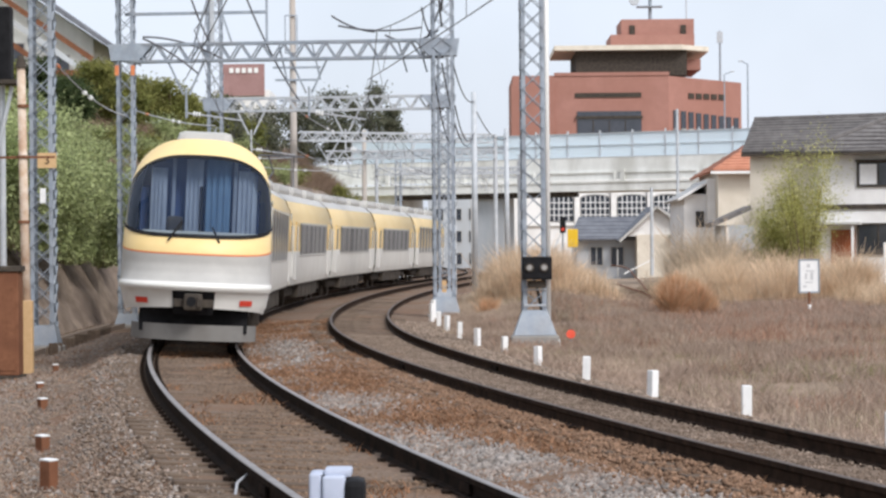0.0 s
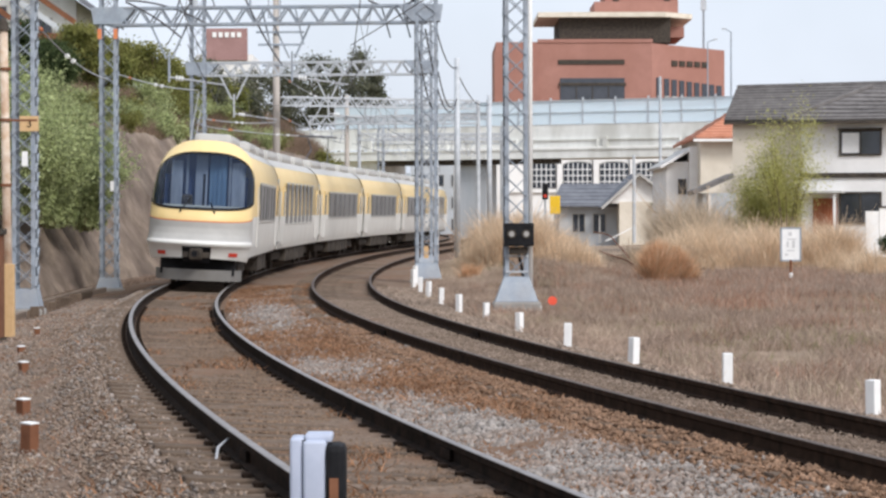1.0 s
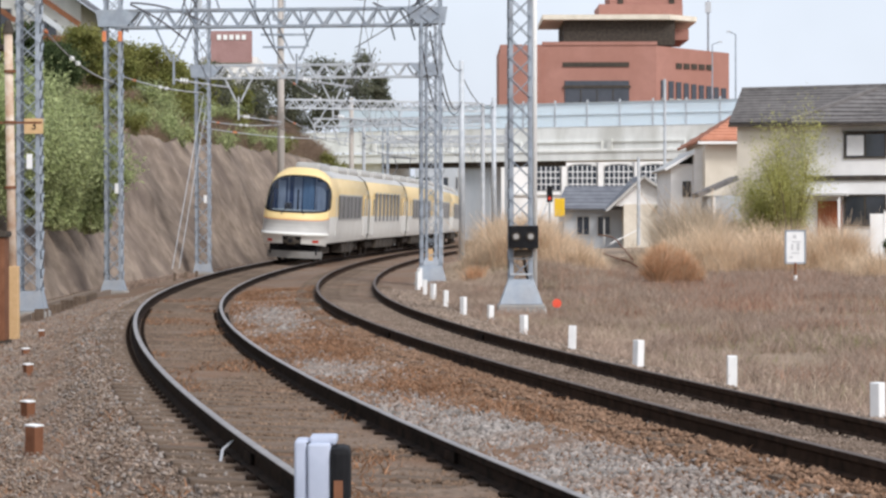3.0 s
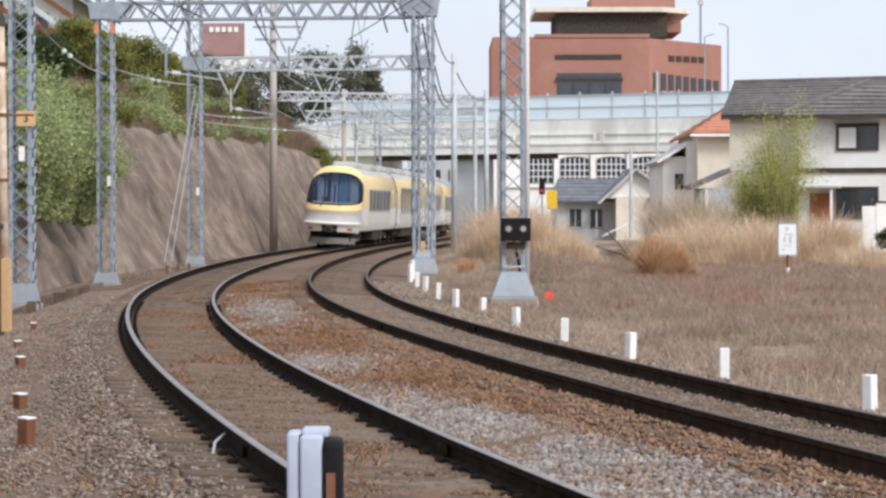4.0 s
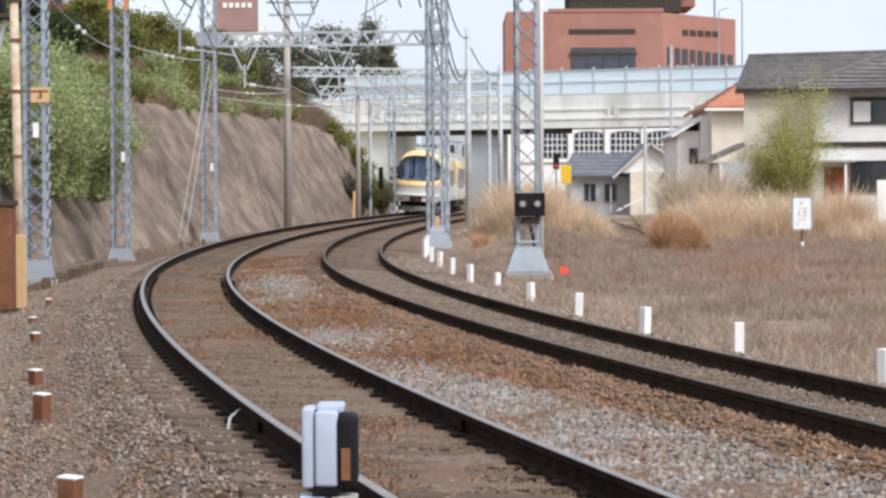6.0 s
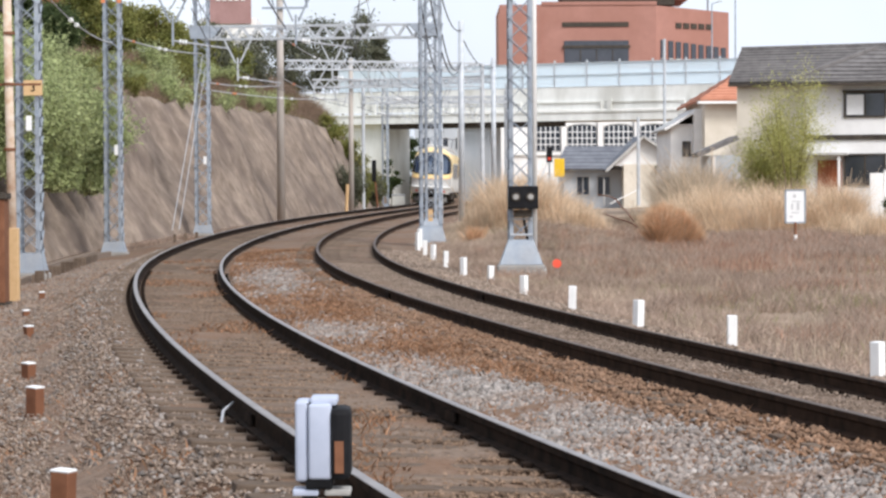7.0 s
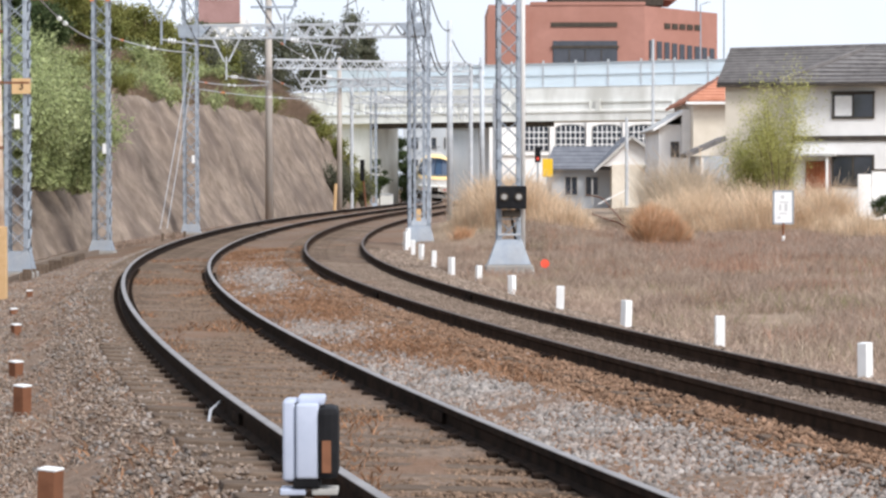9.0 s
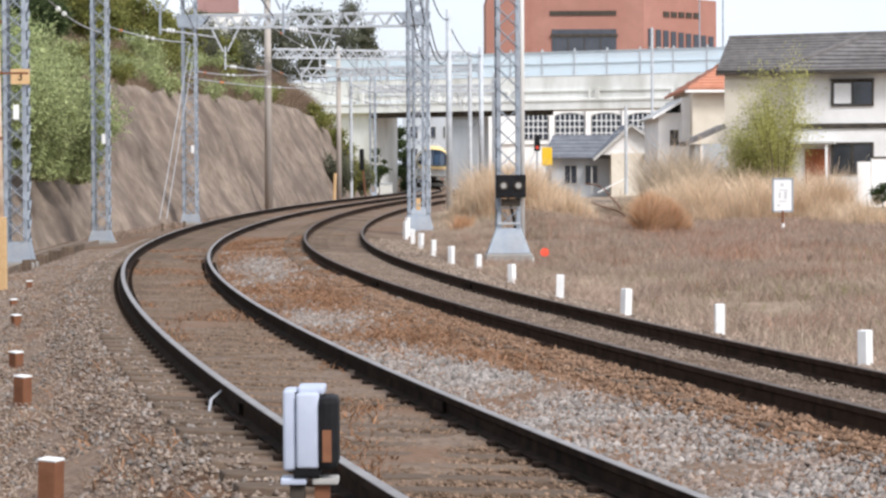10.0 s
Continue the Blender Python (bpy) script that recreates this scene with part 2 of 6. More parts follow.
M["faded_print"] = mat("faded_grey_print", (0.50, 0.50, 0.50), (0.62, 0.62, 0.62), 9, 0.7)
M["plough"] = mat("dull_grey_plough", (0.17, 0.165, 0.155), (0.25, 0.24, 0.225), 2, 0.75, stain=(0.10, 0.09, 0.08), stain_scale=2.0)
M["underbox"] = mat("dusty_grey_equipment", (0.16, 0.145, 0.125), (0.24, 0.22, 0.19), 2, 0.85)


# ================= mesh helpers =================
def link_mesh(name, verts, faces, material):
    me = bpy.data.meshes.new(name)
    me.from_pydata([tuple(v) for v in verts], [], [tuple(f) for f in faces])
    me.materials.append(material)
    me.update()
    return new(name, me)


def thing(name, label, category, group="", m=None, kind=""):
    e = new(name)
    e.empty_display_size = 0.2
    if m is not None:
        e.matrix_world = m
    return tagged(e, label, category, group, kind)


def part(name, bm, material, parent, label="", smooth=False):
    me = bpy.data.meshes.new(name)
    bmesh.ops.recalc_face_normals(bm, faces=bm.faces[:])
    if smooth:
        for f in bm.faces:
            f.smooth = True
    bm.to_mesh(me)
    bm.free()
    me.materials.append(M[material] if isinstance(material, str) else material)
    ob = new(name, me)
    if parent is not None:
        ob.parent = parent
    if label:
        tagged(ob, label)
    return ob


def solo(name, bm, material, label, category, group="", kind="", smooth=False):
    return tagged(part(name, bm, material, None, "", smooth), label, category, group, kind)


def add_box(bm, lo, hi, bevel=0.0):
    lo, hi = Vector(lo), Vector(hi)
    r = bmesh.ops.create_cube(bm, size=1, matrix=Matrix.Translation((lo + hi) / 2) @ Matrix.Diagonal((*(hi - lo), 1)))
    if bevel:
        es = list({e for v in r["verts"] for e in v.link_edges})
        bmesh.ops.bevel(bm, geom=es, offset=bevel, segments=2, affect="EDGES", profile=0.6)
    return bm


def box(lo, hi, bevel=0.0):
    return add_box(bmesh.new(), lo, hi, bevel)


def add_bar(bm, a, b, w, h=None):
    """A rectangular bar from a to b."""
    a, b = Vector(a), Vector(b)
    h = h or w
    d = b - a
    q = d.to_track_quat("Z", "Y").to_matrix().to_4x4()
    bmesh.ops.create_cube(bm, size=1, matrix=Matrix.Translation((a + b) / 2) @ q @ Matrix.Diagonal((w, h, d.length, 1)))
    return bm


def add_rod(bm, a, b, r, r2=None, seg=10):
    a, b = Vector(a), Vector(b)
    d = b - a
    q = d.to_track_quat("Z", "Y").to_matrix().to_4x4()
    bmesh.ops.create_cone(bm, cap_ends=True, segments=seg, radius1=r, radius2=r if r2 is None else r2, depth=d.length,
                          matrix=Matrix.Translation((a + b) / 2) @ q)
    return bm


def rod(a, b, r, r2=None, seg=10):
    return add_rod(bmesh.new(), a, b, r, r2, seg)


def bar(a, b, w, h=None):
    return add_bar(bmesh.new(), a, b, w, h)


def add_prism(bm, pts, y0, y1):
    """A polygon of (x, z) points pushed from y0 to y1."""
    f = [bm.verts.new((x, y0, z)) for x, z in pts]
    g = [bm.verts.new((x, y1, z)) for x, z in pts]
    bm.faces.new(f)
    bm.faces.new(g[::-1])
    for i in range(len(pts)):
        j = (i + 1) % len(pts)
        bm.faces.new((f[i], g[i], g[j], f[j]))
    return bm


def wire_curve(name, pts, r, material, label, category="wire", parent=None, group=""):
    cu = bpy.data.curves.new(name, "CURVE")
    cu.dimensions = "3D"
    cu.bevel_depth = r
    cu.bevel_resolution = 0
    sp = cu.splines.new("POLY")
    sp.points.add(len(pts) - 1)
    for p, q in zip(sp.points, pts):
        p.co = (*q, 1)
    cu.materials.append(M[material])
    dg = new(name, cu)
    me = bpy.data.meshes.new_from_object(dg)
    scene.collection.objects.unlink(dg)
    bpy.data.objects.remove(dg)
    ob = new(name, me)
    if parent is not None:
        ob.parent = parent
        return ob
    return tagged(ob, label, category, group)


def lettering(name, text, size, m, material, parent, label):
    cu = bpy.data.curves.new(name, "FONT")
    cu.body, cu.size, cu.extrude, cu.align_x, cu.align_y = text, size, 0.004, "CENTER", "CENTER"
    cu.materials.append(M[material])
    tmp = new(name, cu)
    bpy.context.view_layer.update()
    me = bpy.data.meshes.new_from_object(tmp)
    bpy.data.objects.remove(tmp)
    ob = new(name, me)
    ob.parent, ob.matrix_basis = parent, m
    return tagged(ob, label)


def sag(a, b, drop, n=12):
    a, b = Vector(a), Vector(b)
    return [a.lerp(b, i / n) - Vector((0, 0, drop * 4 * (i / n) * (1 - i / n))) for i in range(n + 1)]


# ================= the line of the railway =================
GAUGE, TRACK_GAP, CANT = 1.5, 3.638, 0.079
BEND_AT = [-40, 0, 30, 60, 90, 120, 150, 180, 210, 250]
BEND = [0.00319, 0.00319, 0.00286, 0.00285, 0.00219, 0.00011, -0.00141, -0.00108, -0.00067, 0.0]
STEP = 0.5
arc = np.arange(-40, 560, STEP)
kap = np.interp(arc, BEND_AT, BEND)
zero = int(round(40 / STEP))
head = np.concatenate([[0], np.cumsum((kap[1:] + kap[:-1]) / 2 * STEP)])
head += -0.20274 - head[zero]
line_x = np.concatenate([[0], np.cumsum(np.sin((head[1:] + head[:-1]) / 2) * STEP)])
line_y = np.concatenate([[0], np.cumsum(np.cos((head[1:] + head[:-1]) / 2) * STEP)])
line_x += -0.21009 - line_x[zero]
line_y += 12.0 - line_y[zero]


def rise(y):
    u = np.maximum(0, np.asarray(y, float) - 55)
    return 0.9 * u * u / (u * u + 75.0 ** 2)


def on_line(s, n=0.0, z=0.0):
    """The point n metres to the right of the outer left rail, s metres along it, z above rail level."""
    x, y, h = np.interp(s, arc, line_x), np.interp(s, arc, line_y), np.interp(s, arc, head)
    px, py = x + n * math.cos(h), y - n * math.sin(h)
    return Vector((px, py, float(rise(y)) + z))


def heading(s):
    return float(np.interp(s, arc, head))


def side_of(x, y):
    """Distance to the right of the left rail, and distance along it, of plan points (arrays)."""
    x, y = np.asarray(x, float).ravel(), np.asarray(y, float).ravel()
    n, s = np.empty(len(x)), np.empty(len(x))
    lx, ly, la, lh = line_x[::4], line_y[::4], arc[::4], head[::4]
    for i in range(0, len(x), 4000):
        k = ((x[i:i + 4000, None] - lx) ** 2 + (y[i:i + 4000, None] - ly) ** 2).argmin(1)
        dx, dy = x[i:i + 4000] - lx[k], y[i:i + 4000] - ly[k]
        n[i:i + 4000] = dx * np.cos(lh[k]) - dy * np.sin(lh[k])
        s[i:i + 4000] = la[k] + dx * np.sin(lh[k]) + dy * np.cos(lh[k])
    return n, s


WALL_TOP_AT, WALL_TOP = [0, 28, 50, 76, 95, 140, 165, 185, 260], [0.9, 1.2, 2.3, 4.2, 5.1, 5.5, 4.9, 2.0, 2.0]
WALL_N_AT, WALL_N = [0, 70, 115, 170, 200], [-4.6, -3.9, -3.0, -2.9, -3.6]


def ground_z(x, y):
    """Height of the ground at plan points."""
    shape = np.shape(x)
    n, s = side_of(x, y)
    yy = np.asarray(y, float).ravel()
    base = rise(yy) - 0.17
    # shoulder on the left, field on the right
    left = np.interp(n, [-400, -5, -3.2, -1.2, -0.7, 0], [-0.35, -0.35, -0.33, -0.21, 0.05, 0.068])
    top = np.interp(s, WALL_TOP_AT, WALL_TOP)
    crest = np.interp(s, WALL_N_AT, WALL_N) - 0.55 * (top + 0.4) - 0.25
    back = crest - n
    hill = top - 0.15 + np.interp(back, [0, 1.5, 3.5, 12, 30, 80], [0, 1.4, 2.7, 3.6, 5.0, 6.0])
    left = np.where(back > 0, hill * np.clip((s + 5) / 25, 0, 1), left)
    right = np.interp(n, [0, 1.5, 2.3, 3.1, 3.64, 5.14, 6.4, 7.6, 10, 30, 80, 400], [0.068, 0, 0.015, 0.06, 0.068, 0, -0.12, -0.28, -0.25, 0.25, 0.5, 1.5])
    mound = 0.95 * np.exp(-((n - 10.0) / 2.6) ** 2 - ((s - 76) / 15) ** 2)
    return (base + np.where(n < 0, left, right) + mound).reshape(shape)


def gz(x, y):
    return float(ground_z(np.array([x]), np.array([y]))[0])


# ================= ground =================
def ground():
    xs = np.concatenate([np.linspace(-1500, -120, 12), np.linspace(-100, -32, 18), np.arange(-30, 32, 0.5), np.linspace(34, 110, 20),
                         np.linspace(140, 1500, 12)])
    ys = np.concatenate([[-300, -100, -40, -20], np.arange(-10, 130, 0.6), np.arange(130, 300, 3), np.linspace(310, 600, 20), [800, 1500, 3000]])
    X, Y = np.meshgrid(xs, ys)
    Z = ground_z(X, Y)
    rng = np.random.default_rng(3)
    Z = Z + rng.normal(0, 0.015, Z.shape) * (np.abs(X) < 40)
    verts = np.stack([X.ravel(), Y.ravel(), Z.ravel()], 1)
    w, h = len(xs), len(ys)
    i = (np.arange(h - 1)[:, None] * w + np.arange(w - 1)).ravel()
    faces = np.stack([i, i + 1, i + w + 1, i + w], 1)
    ob = link_mesh("ground", verts.tolist(), faces.tolist(), M["ground"])
    n, s = side_of(verts[:, 0], verts[:, 1])
    for name, w in (("field_share", np.clip((n - 6.2) / 0.9, 0, 1)), ("bank_share", np.clip((np.interp(s, WALL_N_AT, WALL_N) - 0.2 - n) / 0.8, 0, 1))):
        ob.data.attributes.new(name, "FLOAT", "POINT").data.foreach_set("value", w.astype(np.float32))
    ob.data.polygons.foreach_set("use_smooth", np.ones(len(faces), bool))
    tagged(ob, "brown gravelly ground with dry field and grassy bank", "ground", "", "structure")


ground()


# ================= tracks =================
RAIL = [(-0.0325, 0.0), (-0.0325, -0.038), (-0.008, -0.05), (-0.008, -0.125), (-0.063, -0.14), (-0.063, -0.153),
        (0.063, -0.153), (0.063, -0.14), (0.008, -0.125), (0.008, -0.05), (0.0325, -0.038), (0.0325, 0.0)]


def swept(name, profile, n, z, s0, s1, step, material, parent, label=""):
    verts, faces = [], []
    ss = np.arange(s0, s1 + step / 2, step)
    k = len(profile)
    for i, s in enumerate(ss):
        for px, pz in profile:
            verts.append(on_line(s, n + px, z + pz))
        if i:
            for j in range(k):
                a, b = (i - 1) * k + j, (i - 1) * k + (j + 1) % k
                faces.append((a, b, b + k, a + k))
    ob = link_mesh(name, verts, faces, material)
    ob.parent = parent
    if label:
        tagged(ob, label)
    return ob


def railway_track(name, n0, label, end=300, top="rail_top", side="rail_side"):
    t = thing(name, label, "track", "two curving railway tracks", kind="structure")
    for k, n in enumerate((n0, n0 + GAUGE)):
        z = CANT if k == 0 else 0.0
        r = swept("rail", RAIL, n, z, -18, end, 1.0, M[side], t, "dark rusty steel rail")
        cap = [(-0.029, 0.004), (-0.029, 0.0), (0.029, 0.0), (0.029, 0.004)]
        swept("rail_head", cap, n, z, -18, end, 1.0, M[top], r, "worn rail head")
    return t


track_left = railway_track("railway_track", 0.0, "curving track with dark rusty rails on brown ballast")
track_right = railway_track("railway_track", TRACK_GAP, "second curving track with rusty rails beside the field", 204, "rail_dull", "rail_brown")


# ================= the cutting wall and the bank on the left =================


def cutting_wall():
    """Sprayed slope: leaning face with uneven relief, a rough crest, and thickness behind."""
    ss = np.arange(2, 186, 0.6)
    rows = 14
    verts, faces = [], []
    for i, s in enumerate(ss):
        nb = np.interp(s, WALL_N_AT, WALL_N)
        top = np.interp(s, WALL_TOP_AT, WALL_TOP) + 0.35 * noise.noise((s * 0.25, 0, 3.1)) + 0.15 * noise.noise((s * 0.9, 2, 3.1))
        for j in range(rows + 2):
            f = min(j / (rows - 1), 1.0)
            zz = -0.45 + f * (top + 0.45)
            nn = nb - 0.55 * (zz + 0.4)
            rel = 0.30 * noise.noise((s * 0.12, zz * 0.35, 1.7)) + 0.16 * noise.noise((s * 0.3, zz * 0.8, 5.2)) + 0.08 * noise.noise((s * 0.7, zz * 1.9, 8.8))
            rel += 0.08 * noise.noise((s * 0.55, zz * 0.3, 2.2)) + 0.05 * noise.noise((s * 1.3, zz * 3.3, 6.4))
            nn += rel
            if j >= rows:
                nn -= 0.7 * (j - rows + 1)
                zz -= 0.5 * (j - rows + 1) ** 2 * 0.5
            verts.append(on_line(s, nn, zz))
    k = rows + 2
    for i in range(len(ss) - 1):
        for j in range(k - 1):
            a = i * k + j
            faces.append((a, a + k, a + k + 1, a + 1))
    ob = link_mesh("cutting_wall", verts, faces, M["cut"])
    uv = ob.data.uv_layers.new(name="along")
    for lp in ob.data.loops:
        i, j = divmod(lp.vertex_index, k)
        uv.data[lp.index].uv = (ss[i], j * 0.42)
    ob.data.polygons.foreach_set("use_smooth", np.ones(len(faces), bool))
    tagged(ob, "steep brown sprayed-mortar slope with dark streaks", "retaining wall", "", "structure")


cutting_wall()


def gutter():
    """A low concrete kerb at the foot of the slope."""
    prof = [(-0.22, -0.5), (-0.22, -0.12), (-0.02, -0.12), (-0.02, -0.3), (0.2, -0.3), (0.2, -0.12), (0.3, -0.12), (0.3, -0.5)]
    ob = swept("gutter", prof, -3.05, -0.2, 22, 66, 1.0, M["cut"], None)
    tagged(ob, "narrow concrete gutter beside the ballast", "gutter", "", "structure")


gutter()


def foot_boards():
    """Low boards held by stakes along the foot of the slope."""
    t = thing("edging_boards", "low weathered brown boards held by stakes along the ballast", "edging")
    for k in range(9):
        s0 = 44 + k * 1.8
        a, b = on_line(s0, -2.52, -0.34), on_line(s0 + 1.74, -2.52, -0.34)
        part("board", bar(a, b, 0.05, 0.2), "sleeper", t)
    for k in range(15):
        q = on_line(44.2 + k * (1.1 if k < 12 else 3.0), -2.44, 0)
        part("stake", box((q.x - 0.05, q.y - 0.05, q.z - 0.7), (q.x + 0.05, q.y + 0.05, q.z - 0.16 - 0.03 * (k % 3)), 0.008), "sleeper", t)


foot_boards()


# ================= lattice masts, poles and gantries =================
BRACES = {}


def brace(parent, a, b, w, h, material, name="brace"):
    """One straight bar; bars of equal length share a mesh."""
    a, b = Vector(a), Vector(b)
    d = b - a
    key = (round(d.length, 2), w, h, material)
    if key not in BRACES:
        ob = part(name, box((-w / 2, -h / 2, -d.length / 2), (w / 2, h / 2, d.length / 2)), material, parent)
        BRACES[key] = ob.data
    else:
        ob = new(name, BRACES[key])
        ob.parent = parent
    ob.matrix_basis = Matrix.Translation((a + b) / 2) @ d.to_track_quat("Z", "Y").to_matrix().to_4x4()


def lattice_mast(x, y, z0, z1, w=0.46, panel=0.5, base=True, label="grey steel lattice mast on a concrete footing", turn=0.0, material="steel",
                 foot=0.36, flare=0.32):
    t = thing("lattice_mast", label, "mast", "railway masts", pose(x, y, 0, 0, 0, turn))
    h = w / 2
    a = 0.085
    for sx in (-1, 1):
        for sy in (-1, 1):
            bm = box((sx * h - (a if sx > 0 else 0), sy * h - 0.006, z0), (sx * h + (0 if sx > 0 else a), sy * h + 0.006, z1))
            add_box(bm, (sx * h - 0.006, sy * h - (a if sy > 0 else 0), z0), (sx * h + 0.006, sy * h + (0 if sy > 0 else a), z1))
            part("leg", bm, material, t)
    for f in range(4):
        q = Matrix.Rotation(f * math.pi / 2, 3, "Z")
        z = z0 + 0.1
        while z + panel < z1:
            for s0, s1 in ((-1, 1), (1, -1)):
                o = 0.004 * s0
                brace(t, q @ Vector((s0 * h * 0.92, -h + o, z)), q @ Vector((s1 * h * 0.92, -h + o, z + panel)), 0.07, 0.016, material)
            z += panel
    if base:
        bm = bmesh.new()
        zz = z0
        g = gz(x, y)
        bw = foot + 0.05
        lo = [bm.verts.new((sx * bw, sy * bw, g - 0.35)) for sx, sy in ((-1, -1), (1, -1), (1, 1), (-1, 1))]
        mid = [bm.verts.new((sx * bw, sy * bw, zz)) for sx, sy in ((-1, -1), (1, -1), (1, 1), (-1, 1))]
        bm.faces.new(lo[::-1]), bm.faces.new(mid)
        for i in range(4):
            bm.faces.new((lo[i], lo[(i + 1) % 4], mid[(i + 1) % 4], mid[i]))
        bmesh.ops.bevel(bm, geom=bm.edges[:], offset=0.03, segments=1, affect="EDGES")
        part("concrete_footing", bm, "concrete", t, "rough concrete footing")
        bm = bmesh.new()
        lo = [bm.verts.new((sx * foot, sy * foot, zz + 0.01)) for sx, sy in ((-1, -1), (1, -1), (1, 1), (-1, 1))]
        hi = [bm.verts.new((sx * (h + 0.02), sy * (h + 0.02), zz + flare)) for sx, sy in ((-1, -1), (1, -1), (1, 1), (-1, 1))]
        bm.faces.new(lo[::-1]), bm.faces.new(hi)
        for i in range(4):
            bm.faces.new((lo[i], lo[(i + 1) % 4], hi[(i + 1) % 4], hi[i]))
        part("base_plate", bm, material, t, "flared steel base plates")
    return t


def number_plate(t, x, y, z, w, h, material, label, name="plate"):
    part(name, box((x - w / 2, y - 0.01, z - h / 2), (x + w / 2, y + 0.01, z + h / 2), 0.004), material, t, label)


def pole(x, y, z1, r=0.17, r1=0.12, label="tall tapered concrete pole, rusty near its foot", material="pole"):
    t = thing("utility_pole", label, "pole", "railway poles", pose(x, y, 0))
    part("shaft", rod((0, 0, gz(x, y) - 0.3), (0, 0, z1), r, r1, 16), material, t, "", True)
    return t


def truss(t, a, b, z0, z1, depth=0.42, step=0.62, material="steel_light"):
    """Two-plane lattice beam from a to b (plan points), as parts of t."""
    a, b = Vector((*a, 0)), Vector((*b, 0))
    d = (b - a)
    L = d.length
    d.normalize()
    nrm = Vector((-d.y, d.x, 0)) * depth / 2
    up0, up1 = Vector((0, 0, z0)), Vector((0, 0, z1))
    for zz in (up0, up1):
        for sg in (-1, 1):
            part("chord", bar(a + zz + nrm * sg, b + zz + nrm * sg, 0.075, 0.075), material, t)
    cnt = max(2, int(L / step))
    for sg in (-1, 1):
        for i in range(cnt):
            p, q = a + d * (L * i / cnt), a + d * (L * (i + 1) / cnt)
            m = (p + q) / 2
            brace(t, p + up0 + nrm * sg, m + up1 + nrm * sg, 0.05, 0.05, material)
            brace(t, m + up1 + nrm * sg, q + up0 + nrm * sg, 0.05, 0.05, material)
    for i in range(cnt):
        p, q = a + d * (L * i / cnt), a + d * (L * (i + 1) / cnt)
        s = 1 if i % 2 else -1
        for zz in (up0, up1):
            brace(t, p + zz + nrm * s, q + zz - nrm * s, 0.04, 0.04, material)


def drop_bracket(t, p, z_beam, z_arm, reach, material="steel_light"):
    """V-shaped hanger under a beam with a registration arm and insulators."""
    p = Vector((*p, 0))
    for sg in (-1, 1):
        part("hanger", bar(p + Vector((sg * 0.55, 0, z_beam)), p + Vector((sg * 0.08, 0, z_arm + 0.55)), 0.06, 0.06), material, t)
    part("hanger", bar(p + Vector((0, 0, z_arm + 0.75)), p + Vector((0, 0, z_arm - 0.15)), 0.06, 0.06), material, t)
    part("registration_arm", rod(p + Vector((0, 0, z_arm)), p + Vector((reach, 0, z_arm - 0.25)), 0.025, seg=6), "wire_pale", t)
    for k in range(3):
        q = p + Vector((reach * (0.12 + 0.05 * k), 0, z_arm - 0.03 - 0.012 * k))
        part("insulator", rod(q, q + Vector((reach * 0.025, 0, -0.006)), 0.075, seg=8), "porcelain", t)


mast_sign = lattice_mast(-9.15, 58, -0.28, 12.5, 0.5, 0.42, foot=0.36, flare=0.45, label="grey lattice mast carrying a small numbered board")
number_plate(mast_sign, 0.14, -0.30, 3.83, 0.42, 0.34, "tan_board", "faded orange number board", "number_board")
lettering("numeral", "3", 0.26, pose(0.14, -0.315, 3.83, 90), "black", mast_sign, "dark numeral three")
number_plate(mast_sign, 0.04, -0.29, 3.05, 0.13, 0.33, "white_paint", "small white plate", "small_plate")

# signal mast on the field side
mast_signal = lattice_mast(1.76, 57, -0.12, 12.5, 0.5, 0.44, foot=0.47, flare=0.55, label="tall grey lattice mast with signal lamps, standing in dry grass")

# first gantry over both tracks
G1L, G1R = (-9.85, 78.5), (-0.28, 77.5)


def gantry(left, right, z0, z1, group="gantries", label="grey steel lattice gantry spanning both tracks", gusset=True, material="steel_light"):
    t = thing("gantry", label, "gantry", group)
    truss(t, left, right, z0, z1, material=material)
    if gusset:
        for (x, y), sg in ((left, 1), (right, -1)):
            bm = bmesh.new()
            add_prism(bm, [(-0.42, z0 + 0.02), (0.42, z0 + 0.02), (0.5 if sg < 0 else 0.85, z1 + 0.02), (-0.5 if sg > 0 else -0.85, z1 + 0.02)][::1],
                      -0.3, 0.3)
            o = part("gusset_box", bm, "steel", t, "grey gusset plates")
            o.location = (x, y, 0)
    return t


def column(x, y, z1, **kw):
    return lattice_mast(x, y, gz(x, y) + 0.1, z1, **kw)


g1l = column(*G1L, 11.5, w=0.5, panel=0.46)
g1r = column(*G1R, 10.6, w=0.62, panel=0.46, foot=0.46, flare=0.5)
number_plate(g1l, 0.12, -0.30, 2.78, 0.11, 0.3, "white_paint", "small white plate", "small_plate")
gantry_1 = gantry(G1L, G1R, 7.62, 8.12, material="steel")
G2L, G2R = (-9.35, 102.5), (-0.36, 101.5)
g2l = column(*G2L, 13.0, w=0.56, panel=0.5)
number_plate(g2l, 0.12, -0.31, 2.75, 0.12, 0.3, "white_paint", "small white plate", "small_plate")
g2r = column(*G2R, 9.6, w=0.42, panel=0.5)
gantry_2 = gantry(G2L, G2R, 7.5, 8.0)
p3 = pole(-7.65, 125, 14.8, 0.2, 0.14)
p3r = pole(0.95, 115, 9.0, 0.14, 0.12, "slim grey pole beside the track", "steel_light")
gantry_3 = gantry((-7.3, 124), (1.9, 128), 7.35, 7.75, gusset=False)
p4 = pole(-5.15, 151, 9.2, 0.16, 0.12)
